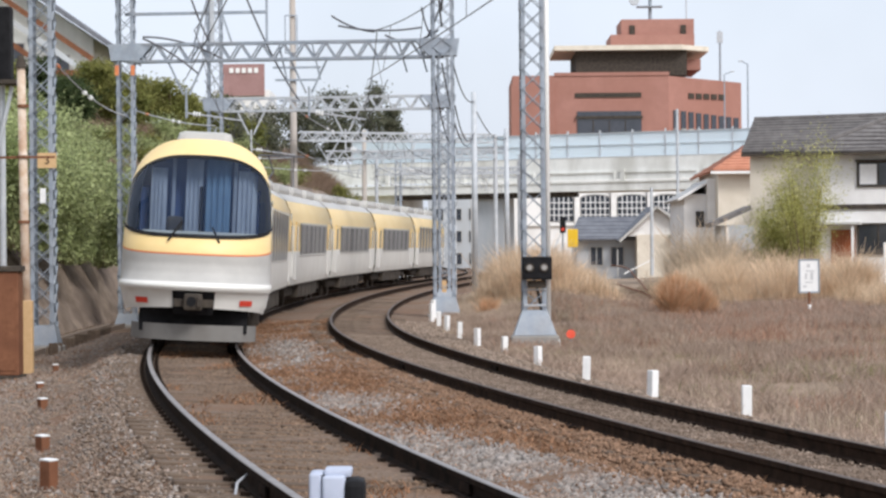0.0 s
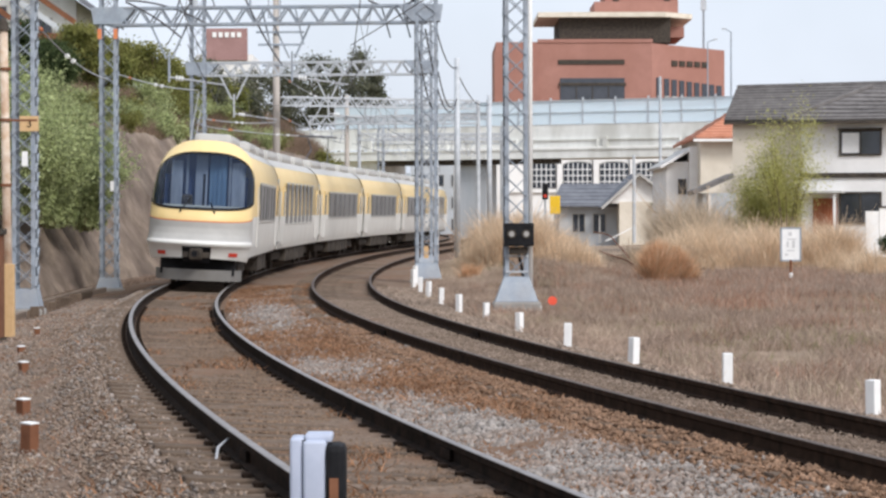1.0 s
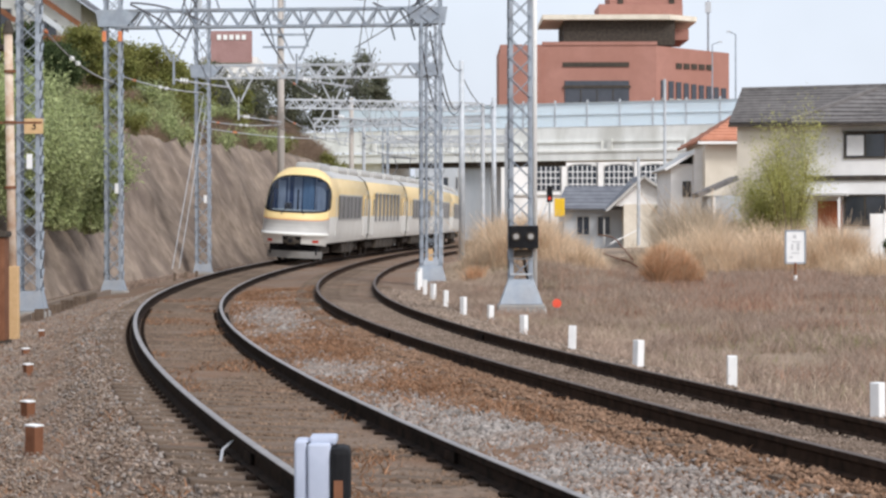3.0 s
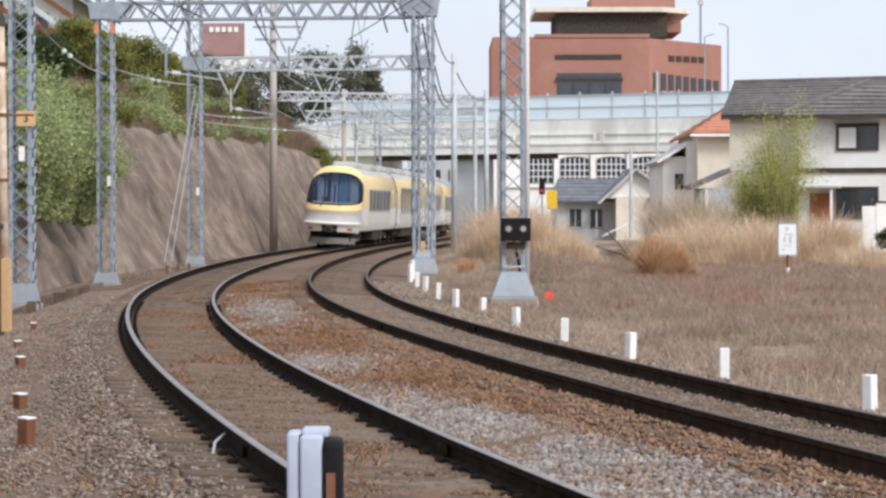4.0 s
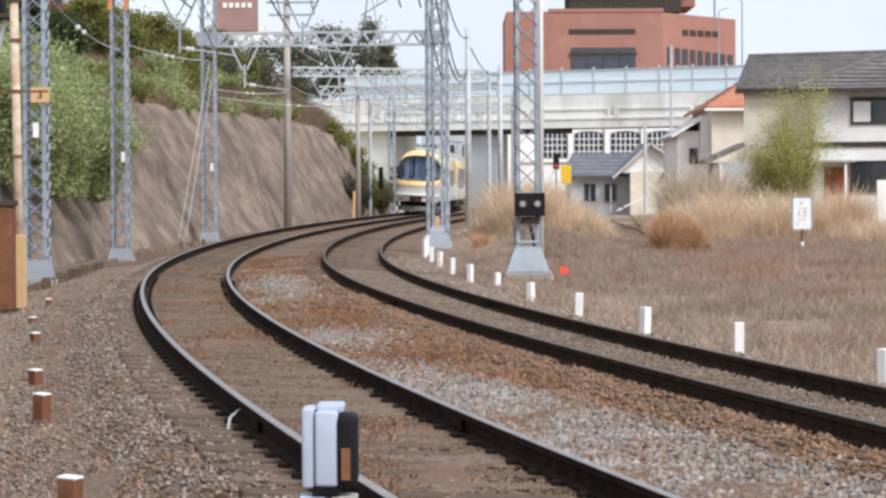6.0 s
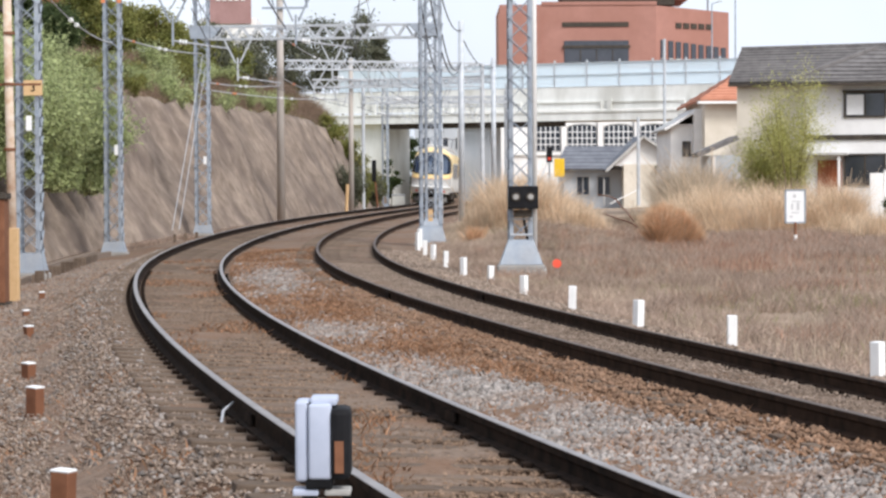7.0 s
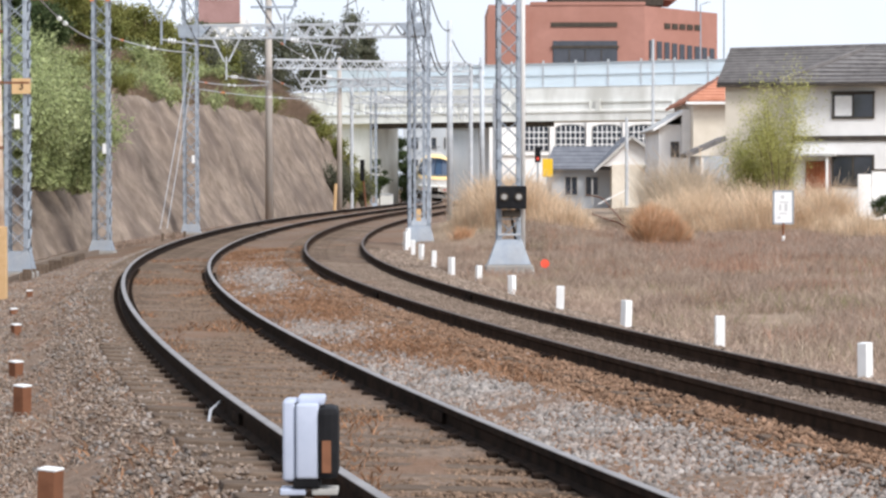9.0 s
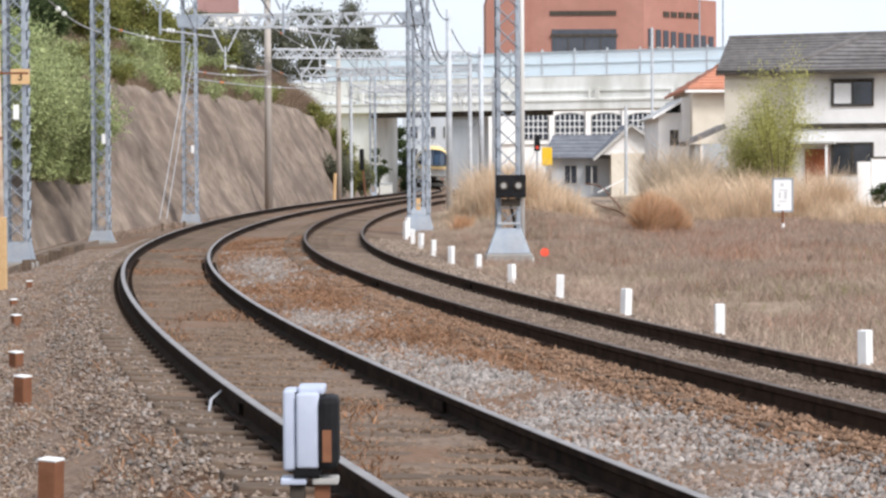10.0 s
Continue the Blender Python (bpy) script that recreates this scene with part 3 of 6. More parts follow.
p4r = pole(2.95, 143, 8.8, 0.15, 0.12, "slim grey pole beside the track", "steel_light")
gantry_4 = gantry((-5.15, 151), (2.95, 146), 7.6, 7.95, gusset=False)
p5 = column(-3.9, 185, 8.8, w=0.42, panel=0.5)
p5r = pole(5.0, 182, 9.2, 0.16, 0.12, "slim grey pole beside the track", "steel_light")
gantry_5 = gantry((-3.9, 185), (5.0, 182), 7.7, 8.05, gusset=False)


# ================= the train =================
CAR = 18.0
SIDE = [(-1.30, 0.78), (-1.38, 1.05), (-1.40, 1.88), (-1.40, 2.1), (-1.37, 2.75), (-1.28, 3.15), (-1.12, 3.50), (-0.80, 3.74), (-0.35, 3.86), (0, 3.88)]
SIDE = SIDE + [(-x, z) for x, z in SIDE[-2::-1]]


def shell(bm, profile, y0, y1):
    a = [bm.verts.new((x, y0, z)) for x, z in profile]
    b = [bm.verts.new((x, y1, z)) for x, z in profile]
    for i in range(len(profile) - 1):
        bm.faces.new((a[i], b[i], b[i + 1], a[i + 1]))
    return a, b


def nose_back(z):
    """How far the face lies behind the foremost point at height z."""
    return float(np.interp(z, [0.5, 0.9, 1.05, 1.13, 1.22, 1.36, 1.52, 1.68, 1.8, 2.1, 2.6, 3.1, 3.5, 3.88],
                           [0.22, 0.10, 0.0, -0.05, 0.10, 0.19, 0.23, 0.22, 0.24, 0.42, 0.85, 1.4, 2.0, 2.6]))


def nose_half(z):
    return float(np.interp(z, [0.5, 0.78, 1.15, 1.6, 2.1, 2.6, 3.0, 3.3, 3.55, 3.7, 3.88],
                           [1.22, 1.34, 1.41, 1.40, 1.39, 1.37, 1.33, 1.26, 1.14, 1.04, 0.95]))


def face_patch(z0, z1, u0=-1, u1=1, nz=8, nu=28, off=0.0, crop=None):
    """A patch of the rounded end face between two heights; y is along the car, foremost at 0."""
    bm = bmesh.new()
    g = []
    for i in range(nz + 1):
        z = z0 + (z1 - z0) * i / nz
        row = []
        for j in range(nu + 1):
            u = u0 + (u1 - u0) * j / nu
            zz = z if crop is None else crop(u, i / nz)
            x = nose_half(zz) * math.sin(u * math.pi / 2) ** 1 if abs(u) < 1 else nose_half(zz) * u
            y = nose_back(zz) + 1.15 * (1 - math.cos(u * math.pi / 2)) ** 1.0
            nx = math.sin(u * math.pi / 2)
            row.append(bm.verts.new((x + nx * off, y - off * math.cos(u * math.pi / 2) - (off * 0.3), zz)))
        g.append(row)
    for i in range(nz):
        for j in range(nu):
            bm.faces.new((g[i][j], g[i][j + 1], g[i + 1][j + 1], g[i + 1][j]))
    return bm


def screen_edge(u, f):
    lo = 2.03 + 0.26 * abs(u) ** 3
    hi = 3.52 - 0.80 * abs(u) ** 3.0
    return lo + (hi - lo) * f


def train_car(end, kind):
    """One car, y from 0 (end towards the camera) to CAR; kind names its windows."""
    t = thing("train_car", "yellow and white express train end car with big curved windshield" if end else
              "yellow and white express train car with dark window band", "train car", "cars of the train")
    y0 = 3.5 if end else 0.06
    y1 = CAR - 0.02
    bm = bmesh.new()
    for sg in (-1, 1):
        pr = [(sg * abs(x), z) for x, z in SIDE[:3]]
        a = [bm.verts.new((x, y0, z)) for x, z in pr]
        b = [bm.verts.new((x, y1, z)) for x, z in pr]
        for i in range(2):
            bm.faces.new((a[i], b[i], b[i + 1], a[i + 1]))
    part("lower_body", bm, "white", t, "warm white lower side", True)
    bm = bmesh.new()
    a, b = shell(bm, SIDE[2:-2], y0, y1)
    bm.faces.new(b)
    part("upper_body", bm, "yellow", t, "golden yellow upper side", True)
    bm = bmesh.new()
    shell(bm, [(x, z + 0.006) for x, z in SIDE[6:-6]], y0 + (0.3 if end else 0), y1)
    part("roof", bm, "silver", t, "pale grey roof", True)
    for name, pr, m, label in (("gangway", SIDE[:3], "white", "pale gangway hood"), ("gangway", SIDE[-3:], "white", "pale gangway hood"), ("gangway_top", SIDE[2:-2], "yellow", "yellow gangway hood")):
        bm = bmesh.new()
        shell(bm, [(x * 0.985, z * 0.995) for x, z in pr], y1 - 0.02, y1 + 0.22)
        part(name, bm, m, t, label, True)
    part("floor_pan", box((-1.3, y0, 0.74), (1.3, y1, 0.86)), "under", t)
    part("end_wall", box((-1.36, y1 - 0.05, 0.8), (1.36, y1, 3.1)), "silver", t)
    # pilaster bands at the car ends
    for yy in ((y0 + 0.3, y1 - 0.25) if end else (y0 + 0.1, y1 - 0.25)):
        for sg in (-1, 1):
            part("end_band", box((sg * 1.40 - 0.012, yy, 1.05), (sg * 1.40 + 0.012, yy + 0.16, 2.7)), "white", t, "pale vertical band")
    # windows
    if kind == "band":
        spans = [(y0 + 2.9, y1 - 3.2)]
    elif kind == "bars":
        spans = [(y0 + 2.3 + 1.75 * i, y0 + 2.3 + 1.75 * i + 0.95) for i in range(7)]
    else:
        spans = [(y0 + 1.2, y1 - 3.4)]
    for a0, a1 in spans:
        for sg in (1, -1):
            lo, hi = (1.74, 2.80) if kind != "bars" else (1.62, 3.0)
            w = part("window_band", box((sg * 1.405 - 0.015, a0, lo), (sg * 1.405 + 0.012, a1, hi)), "train_glass", t, "dark tinted window band, greyed in place of sky reflection")
            for z in (lo, hi):
                part("window_trim", box((sg * 1.412 - 0.012, a0 - 0.05, z - 0.03), (sg * 1.412 + 0.012, a1 + 0.05, z + 0.03)), "silver", w)
            if kind != "bars":
                for k in range(1, 6):
                    ym = a0 + (a1 - a0) * k / 6
                    part("window_joint", box((sg * 1.412 - 0.012, ym - 0.04, lo), (sg * 1.412 + 0.008, ym + 0.04, hi)), "under", w)
                for k in range(6):
                    ym = a0 + (a1 - a0) * (k + 0.12) / 6
                    part("curtain", box((sg * 1.414 - 0.004, ym, lo + 0.08), (sg * 1.414 + 0.005, ym + 0.38 + 0.2 * (k % 3), hi - 0.06)), "curtain_grey", w, "pale drawn curtain")
    # doors
    for yd in ((y1 - 2.3,) if end else (y0 + 1.1, y1 - 2.0)):
        for sg in (-1, 1):
            d = part("door", box((sg * 1.395 - 0.02, yd, 0.95), (sg * 1.395 + 0.012, yd + 0.9, 1.88)), "white", t, "white and yellow folding door")
            part("door_upper", box((sg * 1.395 - 0.02, yd, 1.88), (sg * 1.395 + 0.012, yd + 0.9, 2.85)), "yellow", d)
            part("door_window", box((sg * 1.41 - 0.01, yd + 0.25, 1.9), (sg * 1.41 + 0.012, yd + 0.65, 2.7)), "dark_glass", d)
    # roof gear
    for k in range(3):
        yk = y0 + 0.9 + k * (4.9 if end else 5.6)
        uw = 0.56 if end and k == 0 else 0.8
        bm = box((-uw, yk, 3.68), (uw, yk + 3.8, 4.12 if end and k == 0 else 4.08), 0.17)
        o = part("roof_unit", bm, "silver", t, "grey roof cooling unit")
        for q in range(9):
            brace(o, (uw, yk + 0.38 + q * 0.36, 3.78), (uw, yk + 0.38 + q * 0.36, 4.0), 0.03, 0.2, "under" if q % 3 else "steel", "louvre")
    # underframe
    for sg in (-1, 1):
        rng = random.Random(7)
        yk = y0 + 4.6
        while yk < y1 - 5.2:
            w = rng.uniform(0.8, 1.9)
            part("equipment_box", box((sg * 1.25 - (0.5 if sg > 0 else 0), yk, 0.28), (sg * 1.25 + (0 if sg > 0 else 0.5), yk + w, 0.76), 0.03),
                 "under" if rng.random() < 0.7 else "underbox", t)
            yk += w + 0.25
    for yb in (3.1, CAR - 3.1):
        b = part("bogie", box((-1.05, yb - 1.6, 0.36), (-0.85, yb + 1.6, 0.62), 0.05), "under", t, "dark dusty bogie")
        part("bogie_frame", box((0.85, yb - 1.6, 0.36), (1.05, yb + 1.6, 0.62), 0.05), "under", b)
        part("bolster", box((-0.95, yb - 0.25, 0.4), (0.95, yb + 0.25, 0.72)), "under", b)
        for ya in (-1.05, 1.05):
            part("wheelset", rod((-0.78, yb + ya, 0.43), (0.78, yb + ya, 0.43), 0.07), "under", b)
            for sg in (-1, 1):
                part("wheel", rod((sg * 0.68, yb + ya, 0.43), (sg * 0.80, yb + ya, 0.43), 0.43, seg=20), "under", b)
    if end:
        part("nose_top", face_patch(3.5, 3.88, nz=5, crop=lambda u, f: (3.49 - 0.80 * abs(u) ** 3.0) * (1 - f) + (3.88 - 0.55 * abs(u) ** 3) * f), "yellow", t,
             "golden yellow brow over the windshield", True)
        # skin from the face's rim back to the full section, matched by the share of the way round
        rim = [(nose_half(z), nose_back(z) + 1.15, z) for z in np.linspace(1.86, 3.33, 14)]
        for u in np.linspace(0.97, 0, 24):
            z = 3.88 - 0.55 * u ** 3
            rim.append((nose_half(z) * math.sin(u * math.pi / 2), nose_back(z) + 1.15 * (1 - math.cos(u * math.pi / 2)), z))
        rim = np.array(rim)
        half = SIDE[2:len(SIDE) // 2 + 1]
        sec = np.array([(-x, y0, z) for x, z in half])
        lr = np.concatenate([[0], np.cumsum(np.linalg.norm(np.diff(rim[:, [0, 2]], axis=0), axis=1))])
        lsec = np.concatenate([[0], np.cumsum(np.linalg.norm(np.diff(sec, axis=0), axis=1))])
        bm = bmesh.new()
        g = []
        for u in np.linspace(-1, 1, 49):
            a, sg = 1 - abs(u), (-1 if u < 0 else 1)
            p = np.array([np.interp(a * lr[-1], lr, rim[:, k]) for k in range(3)])
            q = np.array([np.interp(a * lsec[-1], lsec, sec[:, k]) for k in range(3)])
            p[1] = min(p[1], y0 - 0.02)
            row = []
            for f in np.linspace(0, 1, 8):
                v = p + (q - p) * np.array([f ** 0.6, f, f ** 0.6])
                row.append(bm.verts.new((sg * v[0], v[1], v[2])))
            g.append(row)
        for r0, r1 in zip(g, g[1:]):
            for i in range(7):
                bm.faces.new((r0[i], r0[i + 1], r1[i + 1], r1[i]))
        part("cheek", bm, "yellow", t, "", True)
        for sg in (-1, 1):
            bm = bmesh.new()
            g = []
            for z in np.linspace(0.78, 1.88, 9):
                hw = nose_half(z)
                sx = np.interp(z, [p[1] for p in SIDE[:4]], [-p[0] for p in SIDE[:4]])
                ys = nose_back(z) + 1.15
                g.append([bm.verts.new((sg * (hw + (sx - hw) * f), ys + (y0 - ys) * f, z)) for f in np.linspace(0, 1, 6)])
            for r0, r1 in zip(g, g[1:]):
                for i in range(5):
                    bm.faces.new((r0[i], r0[i + 1], r1[i + 1], r1[i]))
            part("lower_cheek", bm, "white", t, "", True)
        part("windshield", face_patch(2, 3.5, nz=14, off=0.012, crop=screen_edge, u0=-0.985, u1=0.985), "windshield", t,
             "big curved blue-tinted windshield", True).visible_shadow = False
        # dark reflection at the glass's left edge, put in as a black strip
        part("side_pillar", face_patch(2, 3.5, nz=10, nu=4, off=-0.03, u0=-0.985, u1=-0.62, crop=screen_edge), "black", t, "dark reflection drawn as a black strip", True)
        lower, upper = (lambda u: 2.03 + 0.26 * abs(u) ** 3), (lambda u: 3.52 - 0.80 * abs(u) ** 3)
        for edge, d0, d1 in ((lower, -0.035, 0.03), (upper, -0.03, 0.04)):
            part("windshield_seal", face_patch(2, 3.5, nz=1, off=0.018, crop=lambda u, f: edge(u) + d0 + (d1 - d0) * f), "black", t, "", True)
        for sg in (-1, 1):
            part("windshield_seal", face_patch(2, 3.5, nz=8, nu=2, off=0.018, u0=sg * 0.97, u1=sg, crop=screen_edge), "black", t, "", True)
        # cab behind the glass: dark back wall, console, pale panels imitating reflection streaks
        bm = box((-1.15, 2.55, 1.95), (1.15, 2.62, 2.95))
        add_box(bm, (-0.95, 2.55, 2.95), (0.95, 2.62, 3.5))
        cab = part("cab_wall", bm, "cab_blue", t, "dark blue cab back wall")
        for x, w, m in ((-0.80, 0.30, "streak_pale"), (-0.52, 0.06, "streak_pale"), (-0.12, 0.32, "streak_pale"), (0.34, 0.46, "streak_teal"), (0.66, 0.06, "streak_pale"), (0.90, 0.36, "streak_pale")):
            bm = bmesh.new()
            for k in range(8):
                xa, xb = x - w / 2 + w * k / 8, x - w / 2 + w * (k + 1) / 8
                add_box(bm, (xa, 2.36 + 0.03 * (k % 2), 2.0), (xb + 0.004, 2.41 + 0.03 * (k % 2), 3.5 if abs(x) < 0.7 else 3.3))
            part("cab_curtain", bm, m, cab, "folded panel imitating a reflection streak")
        part("console", box((-1.05, 1.05, 1.9), (1.15, 1.75, 2.12), 0.05), "silver", cab, "grey driving console")
        part("centre_pillar", box((0.0, 1.25, 1.95), (0.07, 1.32, 2.95)), "black", cab)
        part("driver_seat", box((-0.62, 1.85, 1.9), (-0.3, 2.0, 2.4), 0.08), "under", cab)
        part("yellow_band", face_patch(1.72, 2.04, nz=4, crop=lambda u, f: (1.70 + 0.12 * abs(u) ** 3) * (1 - f) + (2.02 + 0.28 * abs(u) ** 3) * f), "yellow", t,
             "golden yellow band below the windshield", True)
        part("band_edge", face_patch(1.68, 1.72, nz=1, off=0.003, crop=lambda u, f: 1.685 + 0.12 * abs(u) ** 3 + 0.03 * f), "orange_mark", t, "", True)
        # grey instead of white: shade of the downward-facing nose put into its colour
        part("nose", face_patch(1.16, 1.72, nz=14, crop=lambda u, f: 1.16 * (1 - f) + (1.70 + 0.12 * abs(u) ** 3) * f), "silver", t, "nose panel, shade put in as pearl grey", True)
        part("bumper_ledge", face_patch(1.05, 1.20, nz=5, off=0.02), "white", t, "bright white ledge", True)
        part("apron", face_patch(0.66, 1.06, nz=5, crop=lambda u, f: (0.64 + 0.10 * (1 - u * u)) * (1 - f) + 1.06 * f), "white", t, "", True)
        part("coupler_recess", face_patch(0.62, 1.04, nz=3, u0=-0.18, u1=0.18, nu=6, off=0.012), "black", t)
        cp = part("coupler", box((-0.17, -0.16, 0.70), (0.17, 0.2, 1.0), 0.05), "under", t, "dark coupler head")
        part("coupler_mouth", rod((-0.03, -0.18, 0.86), (-0.03, -0.155, 0.86), 0.085, seg=14), "black", cp)
        part("coupler_horn", box((0.07, -0.2, 0.76), (0.15, -0.1, 0.94), 0.02), "under", cp)
        part("buffer_beam", box((-0.36, 0.0, 0.76), (0.36, 0.08, 0.9)), "under", t)
        for sg in (-1, 1):
            part("tail_lamp", face_patch(0.80, 0.90, nz=2, u0=sg * 0.5 - 0.075, u1=sg * 0.5 + 0.075, nu=5, off=0.014), "red_lens", t, "red tail lamp")
        part("gap_shadow", box((-1.0, 0.72, 0.3), (1.0, 1.6, 0.80)), "black", t)
        part("snow_plough", face_patch(0.16, 0.42, nz=3, u0=-0.97, u1=0.97, off=-0.05, crop=lambda u, f: 0.15 + 0.29 * f), "plough", t, "dull grey plough skirt", True)
        for x, tx in ((-0.52, -0.27), (0.42, 0.28)):
            part("wiper", bar((x, nose_back(2.0) - 0.02, 1.93), (tx, nose_back(2.30) - 0.03, 2.30 if x < 0 else 2.2), 0.035, 0.025), "black", t)
    # true loading gauge: a little narrower and lower than the drawn section
    for o in t.children_recursive:
        o.data.transform(Matrix.Diagonal((0.935, 0.985, 0.96, 1)))
    return t


KINDS = ["main", "bars", "band", "band", "band", "bars"]
cars = [train_car(i == 0, k) for i, k in enumerate(KINDS)]
# pantograph on the third car
panto = cars[2]
for sg in (-1, 1):
    part("pantograph_arm", bar((sg * 0.5, 9.0, 3.9), (sg * 0.35, 10.4, 4.5), 0.04), "wire", panto)
    part("pantograph_arm", bar((sg * 0.35, 10.4, 4.5), (sg * 0.45, 9.4, 5.0), 0.04), "wire", panto)
part("pantograph_head", bar((-0.8, 9.4, 5.02), (0.8, 9.4, 5.02), 0.07), "wire", panto)


# ================= bridge =================
BRIDGE_AT = pose(0, 226, 0, 0, 0, -26)


def bridge():
    y0, y1 = -1.0, 4.5
    t = thing("road_bridge", "pale stained concrete road bridge over the tracks", "bridge", m=BRIDGE_AT, kind="structure")
    part("deck_beam", box((-17, y0 - 0.32, 7.35), (75, y1, 8.05)), "bridge", t)
    part("ledge", box((-17, y0 - 0.42, 8.05), (75, y0, 8.2)), "bridge", t)
    part("parapet", box((-17, y0 - 0.15, 8.3), (75, y0 + 0.25, 10.15)), "bridge", t, "stained pale parapet wall")
    for i in range(11):
        x = -6 + i * 7.4
        part("rib", box((x, y0 - 0.34, 8.2), (x + 0.4, y0 - 0.15, 9.15)), "bridge", t)
        part("panel_border", box((x + 0.4, y0 - 0.27, 8.85), (x + 6.9, y0 - 0.15, 9.0)), "bridge", t)
        part("panel_border", box((x + 6.75, y0 - 0.27, 8.2), (x + 6.9, y0 - 0.15, 8.85)), "bridge", t)
    part("abutment", box((-10.3, y0 + 0.6, -0.5), (-5.2, y1, 7.35)), "bridge", t, "white concrete abutment")
    part("pier", box((2.2, y0 + 0.8, -0.5), (4.9, y0 + 3.0, 7.35)), "pier", t, "grey concrete pier wall")
    part("girder", box((-5.2, y0 + 0.3, 6.9), (12, y0 + 0.7, 7.35)), "under", t, "dark underside girder")
    return t


bridge()


def noise_barrier():
    t = thing("noise_barrier", "clear bluish noise barrier with steel posts on the bridge", "barrier", m=BRIDGE_AT)
    for i in range(29):
        x = -9.3 + i * 2.95
        part("post", box((x - 0.06, -2.1 + 0.95, 10.15), (x + 0.06, -2.1 + 1.1, 12.45)), "steel_light", t)
        if i < 28:
            p = part("panel", box((x + 0.07, -2.1 + 1.0, 10.2), (x + 2.88, -2.1 + 1.04, 12.2)), "barrier", t)
            p.visible_shadow = False
    for z in (10.2, 11.2, 12.2):
        part("rail", bar((-9.3, -2.1 + 0.95, z), (73.3, -2.1 + 0.95, z), 0.07), "steel_light", t)


noise_barrier()


# ================= trackside things =================
def trackside_device():
    """Two-part white casing with a black front on short posts beside the left rail."""
    t = thing("trackside_detector", "bluish white rounded detector box with black front on short posts", "detector", m=pose(-0.5, 11.0, 0, 0, 0, 0))
    part("back_shell", box((-0.118, -0.05, 0.275), (-0.058, 0.16, 0.615), 0.014), "device_white", t, "", True)
    part("seam", box((-0.074, -0.048, 0.28), (-0.050, 0.15, 0.607)), "black", t)
    part("front_shell", box((-0.062, -0.07, 0.285), (0.036, 0.16, 0.605), 0.014), "device_white", t, "", True)
    part("top_cap", box((-0.055, -0.03, 0.595), (0.06, 0.16, 0.63), 0.012), "device_white", t)
    h = part("lens_hood", box((0.03, -0.085, 0.285), (0.118, 0.12, 0.59), 0.03), "black", t, "black front housing")
    part("lens_panel", box((0.05, -0.089, 0.315), (0.088, -0.084, 0.45)), "brown_rust", h, "brown lower panel")
    part("under_tray", box((-0.075, -0.06, 0.245), (0.04, 0.12, 0.285), 0.01), "black", t)
    for x, m in ((-0.075, "device_white"), (0.06, "concrete")):
        part("foot_plate", box((x - 0.055, -0.05, 0.215), (x + 0.055, 0.09, 0.243), 0.008), m, t)
    for x, m in ((-0.06, "under"), (0.045, "brown_rust")):
        part("post", box((x - 0.032, -0.02, gz(-0.5, 11.0) - 0.2), (x + 0.032, 0.05, 0.217)), m, t, "rusty short post")


trackside_device()


def peg(x, y, h=0.27):
    z = gz(x, y)
    t = thing("survey_peg", "short rusty brown peg with white painted top in gravel", "peg", "pegs along the ballast", pose(x, y, z, 2, 3, 11 * x))
    part("stake", box((-0.06, -0.05, -0.15), (0.06, 0.05, h), 0.008), "brown_rust", t)
    part("painted_top", box((-0.062, -0.052, h), (0.062, 0.052, h + 0.014), 0.004), "white_paint", t, "white painted top")


for px, py, ph in ((-2.22, 15.2, 0.26), (-3.38, 21.6, 0.27), (-4.16, 26.2, 0.17), (-5.36, 33.8, 0.16), (-7.1, 46.3, 0.14), (-6.3, 39.5, 0.12)):
    peg(px, py, ph)


def marker_post(x, y, h):
    t = thing("marker_post", "slim white square marker post beside the track", "post", "white posts along the track", pose(x, y, gz(x, y), 1.5 * math.sin(7 * y), 1.5 * math.cos(5 * y), 9 * y))
    part("shaft", box((-0.055, -0.055, -0.2), (0.055, 0.055, h), 0.01), "white_paint", t)


POSTS = [(4.22, 25.1, 0.36), (3.37, 30.1, 0.37), (2.58, 34.0, 0.36), (1.97, 39.0, 0.37), (1.46, 45.5, 0.35), (1.0, 52.3, 0.35), (0.49, 55.6, 0.4),
         (0.12, 61.0, 0.4), (-0.19, 66.0, 0.42), (-0.41, 69.5, 0.42), (-0.64, 74.0, 0.5), (-0.60, 76.0, 0.55)]
for q in POSTS:
    marker_post(*q)

# lamps on the signal mast
sig = part("signal_box", box((-0.28, -0.55, 1.10), (0.37, -0.28, 1.60), 0.03), "black", mast_signal, "black box with two round lamps")
for dx in (-0.12, 0.20):
    part("lamp_rim", rod((dx, -0.58, 1.36), (dx, -0.54, 1.36), 0.1, seg=18), "under", sig)
    part("lamp_lens", rod((dx, -0.60, 1.36), (dx, -0.575, 1.36), 0.058, 0.062, 18), "concrete", sig, "pale round lens")
part("junction_box", box((-0.16, -0.42, 0.92), (0.24, -0.27, 1.08), 0.02), "under", mast_signal)
part("conduit", rod((0.30, -0.2, 0.2), (0.30, -0.2, 12.3), 0.055, seg=12), "porcelain", mast_signal, "white vertical conduit", True)
for z in (0.52, 0.86):
    part("rung", box((-0.24, -0.285, z), (0.26, -0.26, z + 0.04)), "steel_light", mast_signal)
part("cable", rod((0.05, -0.2, 0.95), (0.16, -0.2, 0.35), 0.03, seg=8), "black", mast_signal)
part("guy_tube", rod((0.50, -0.45, -0.2), (0.58, -0.45, -0.62), 0.03, seg=8), "white_paint", mast_signal)
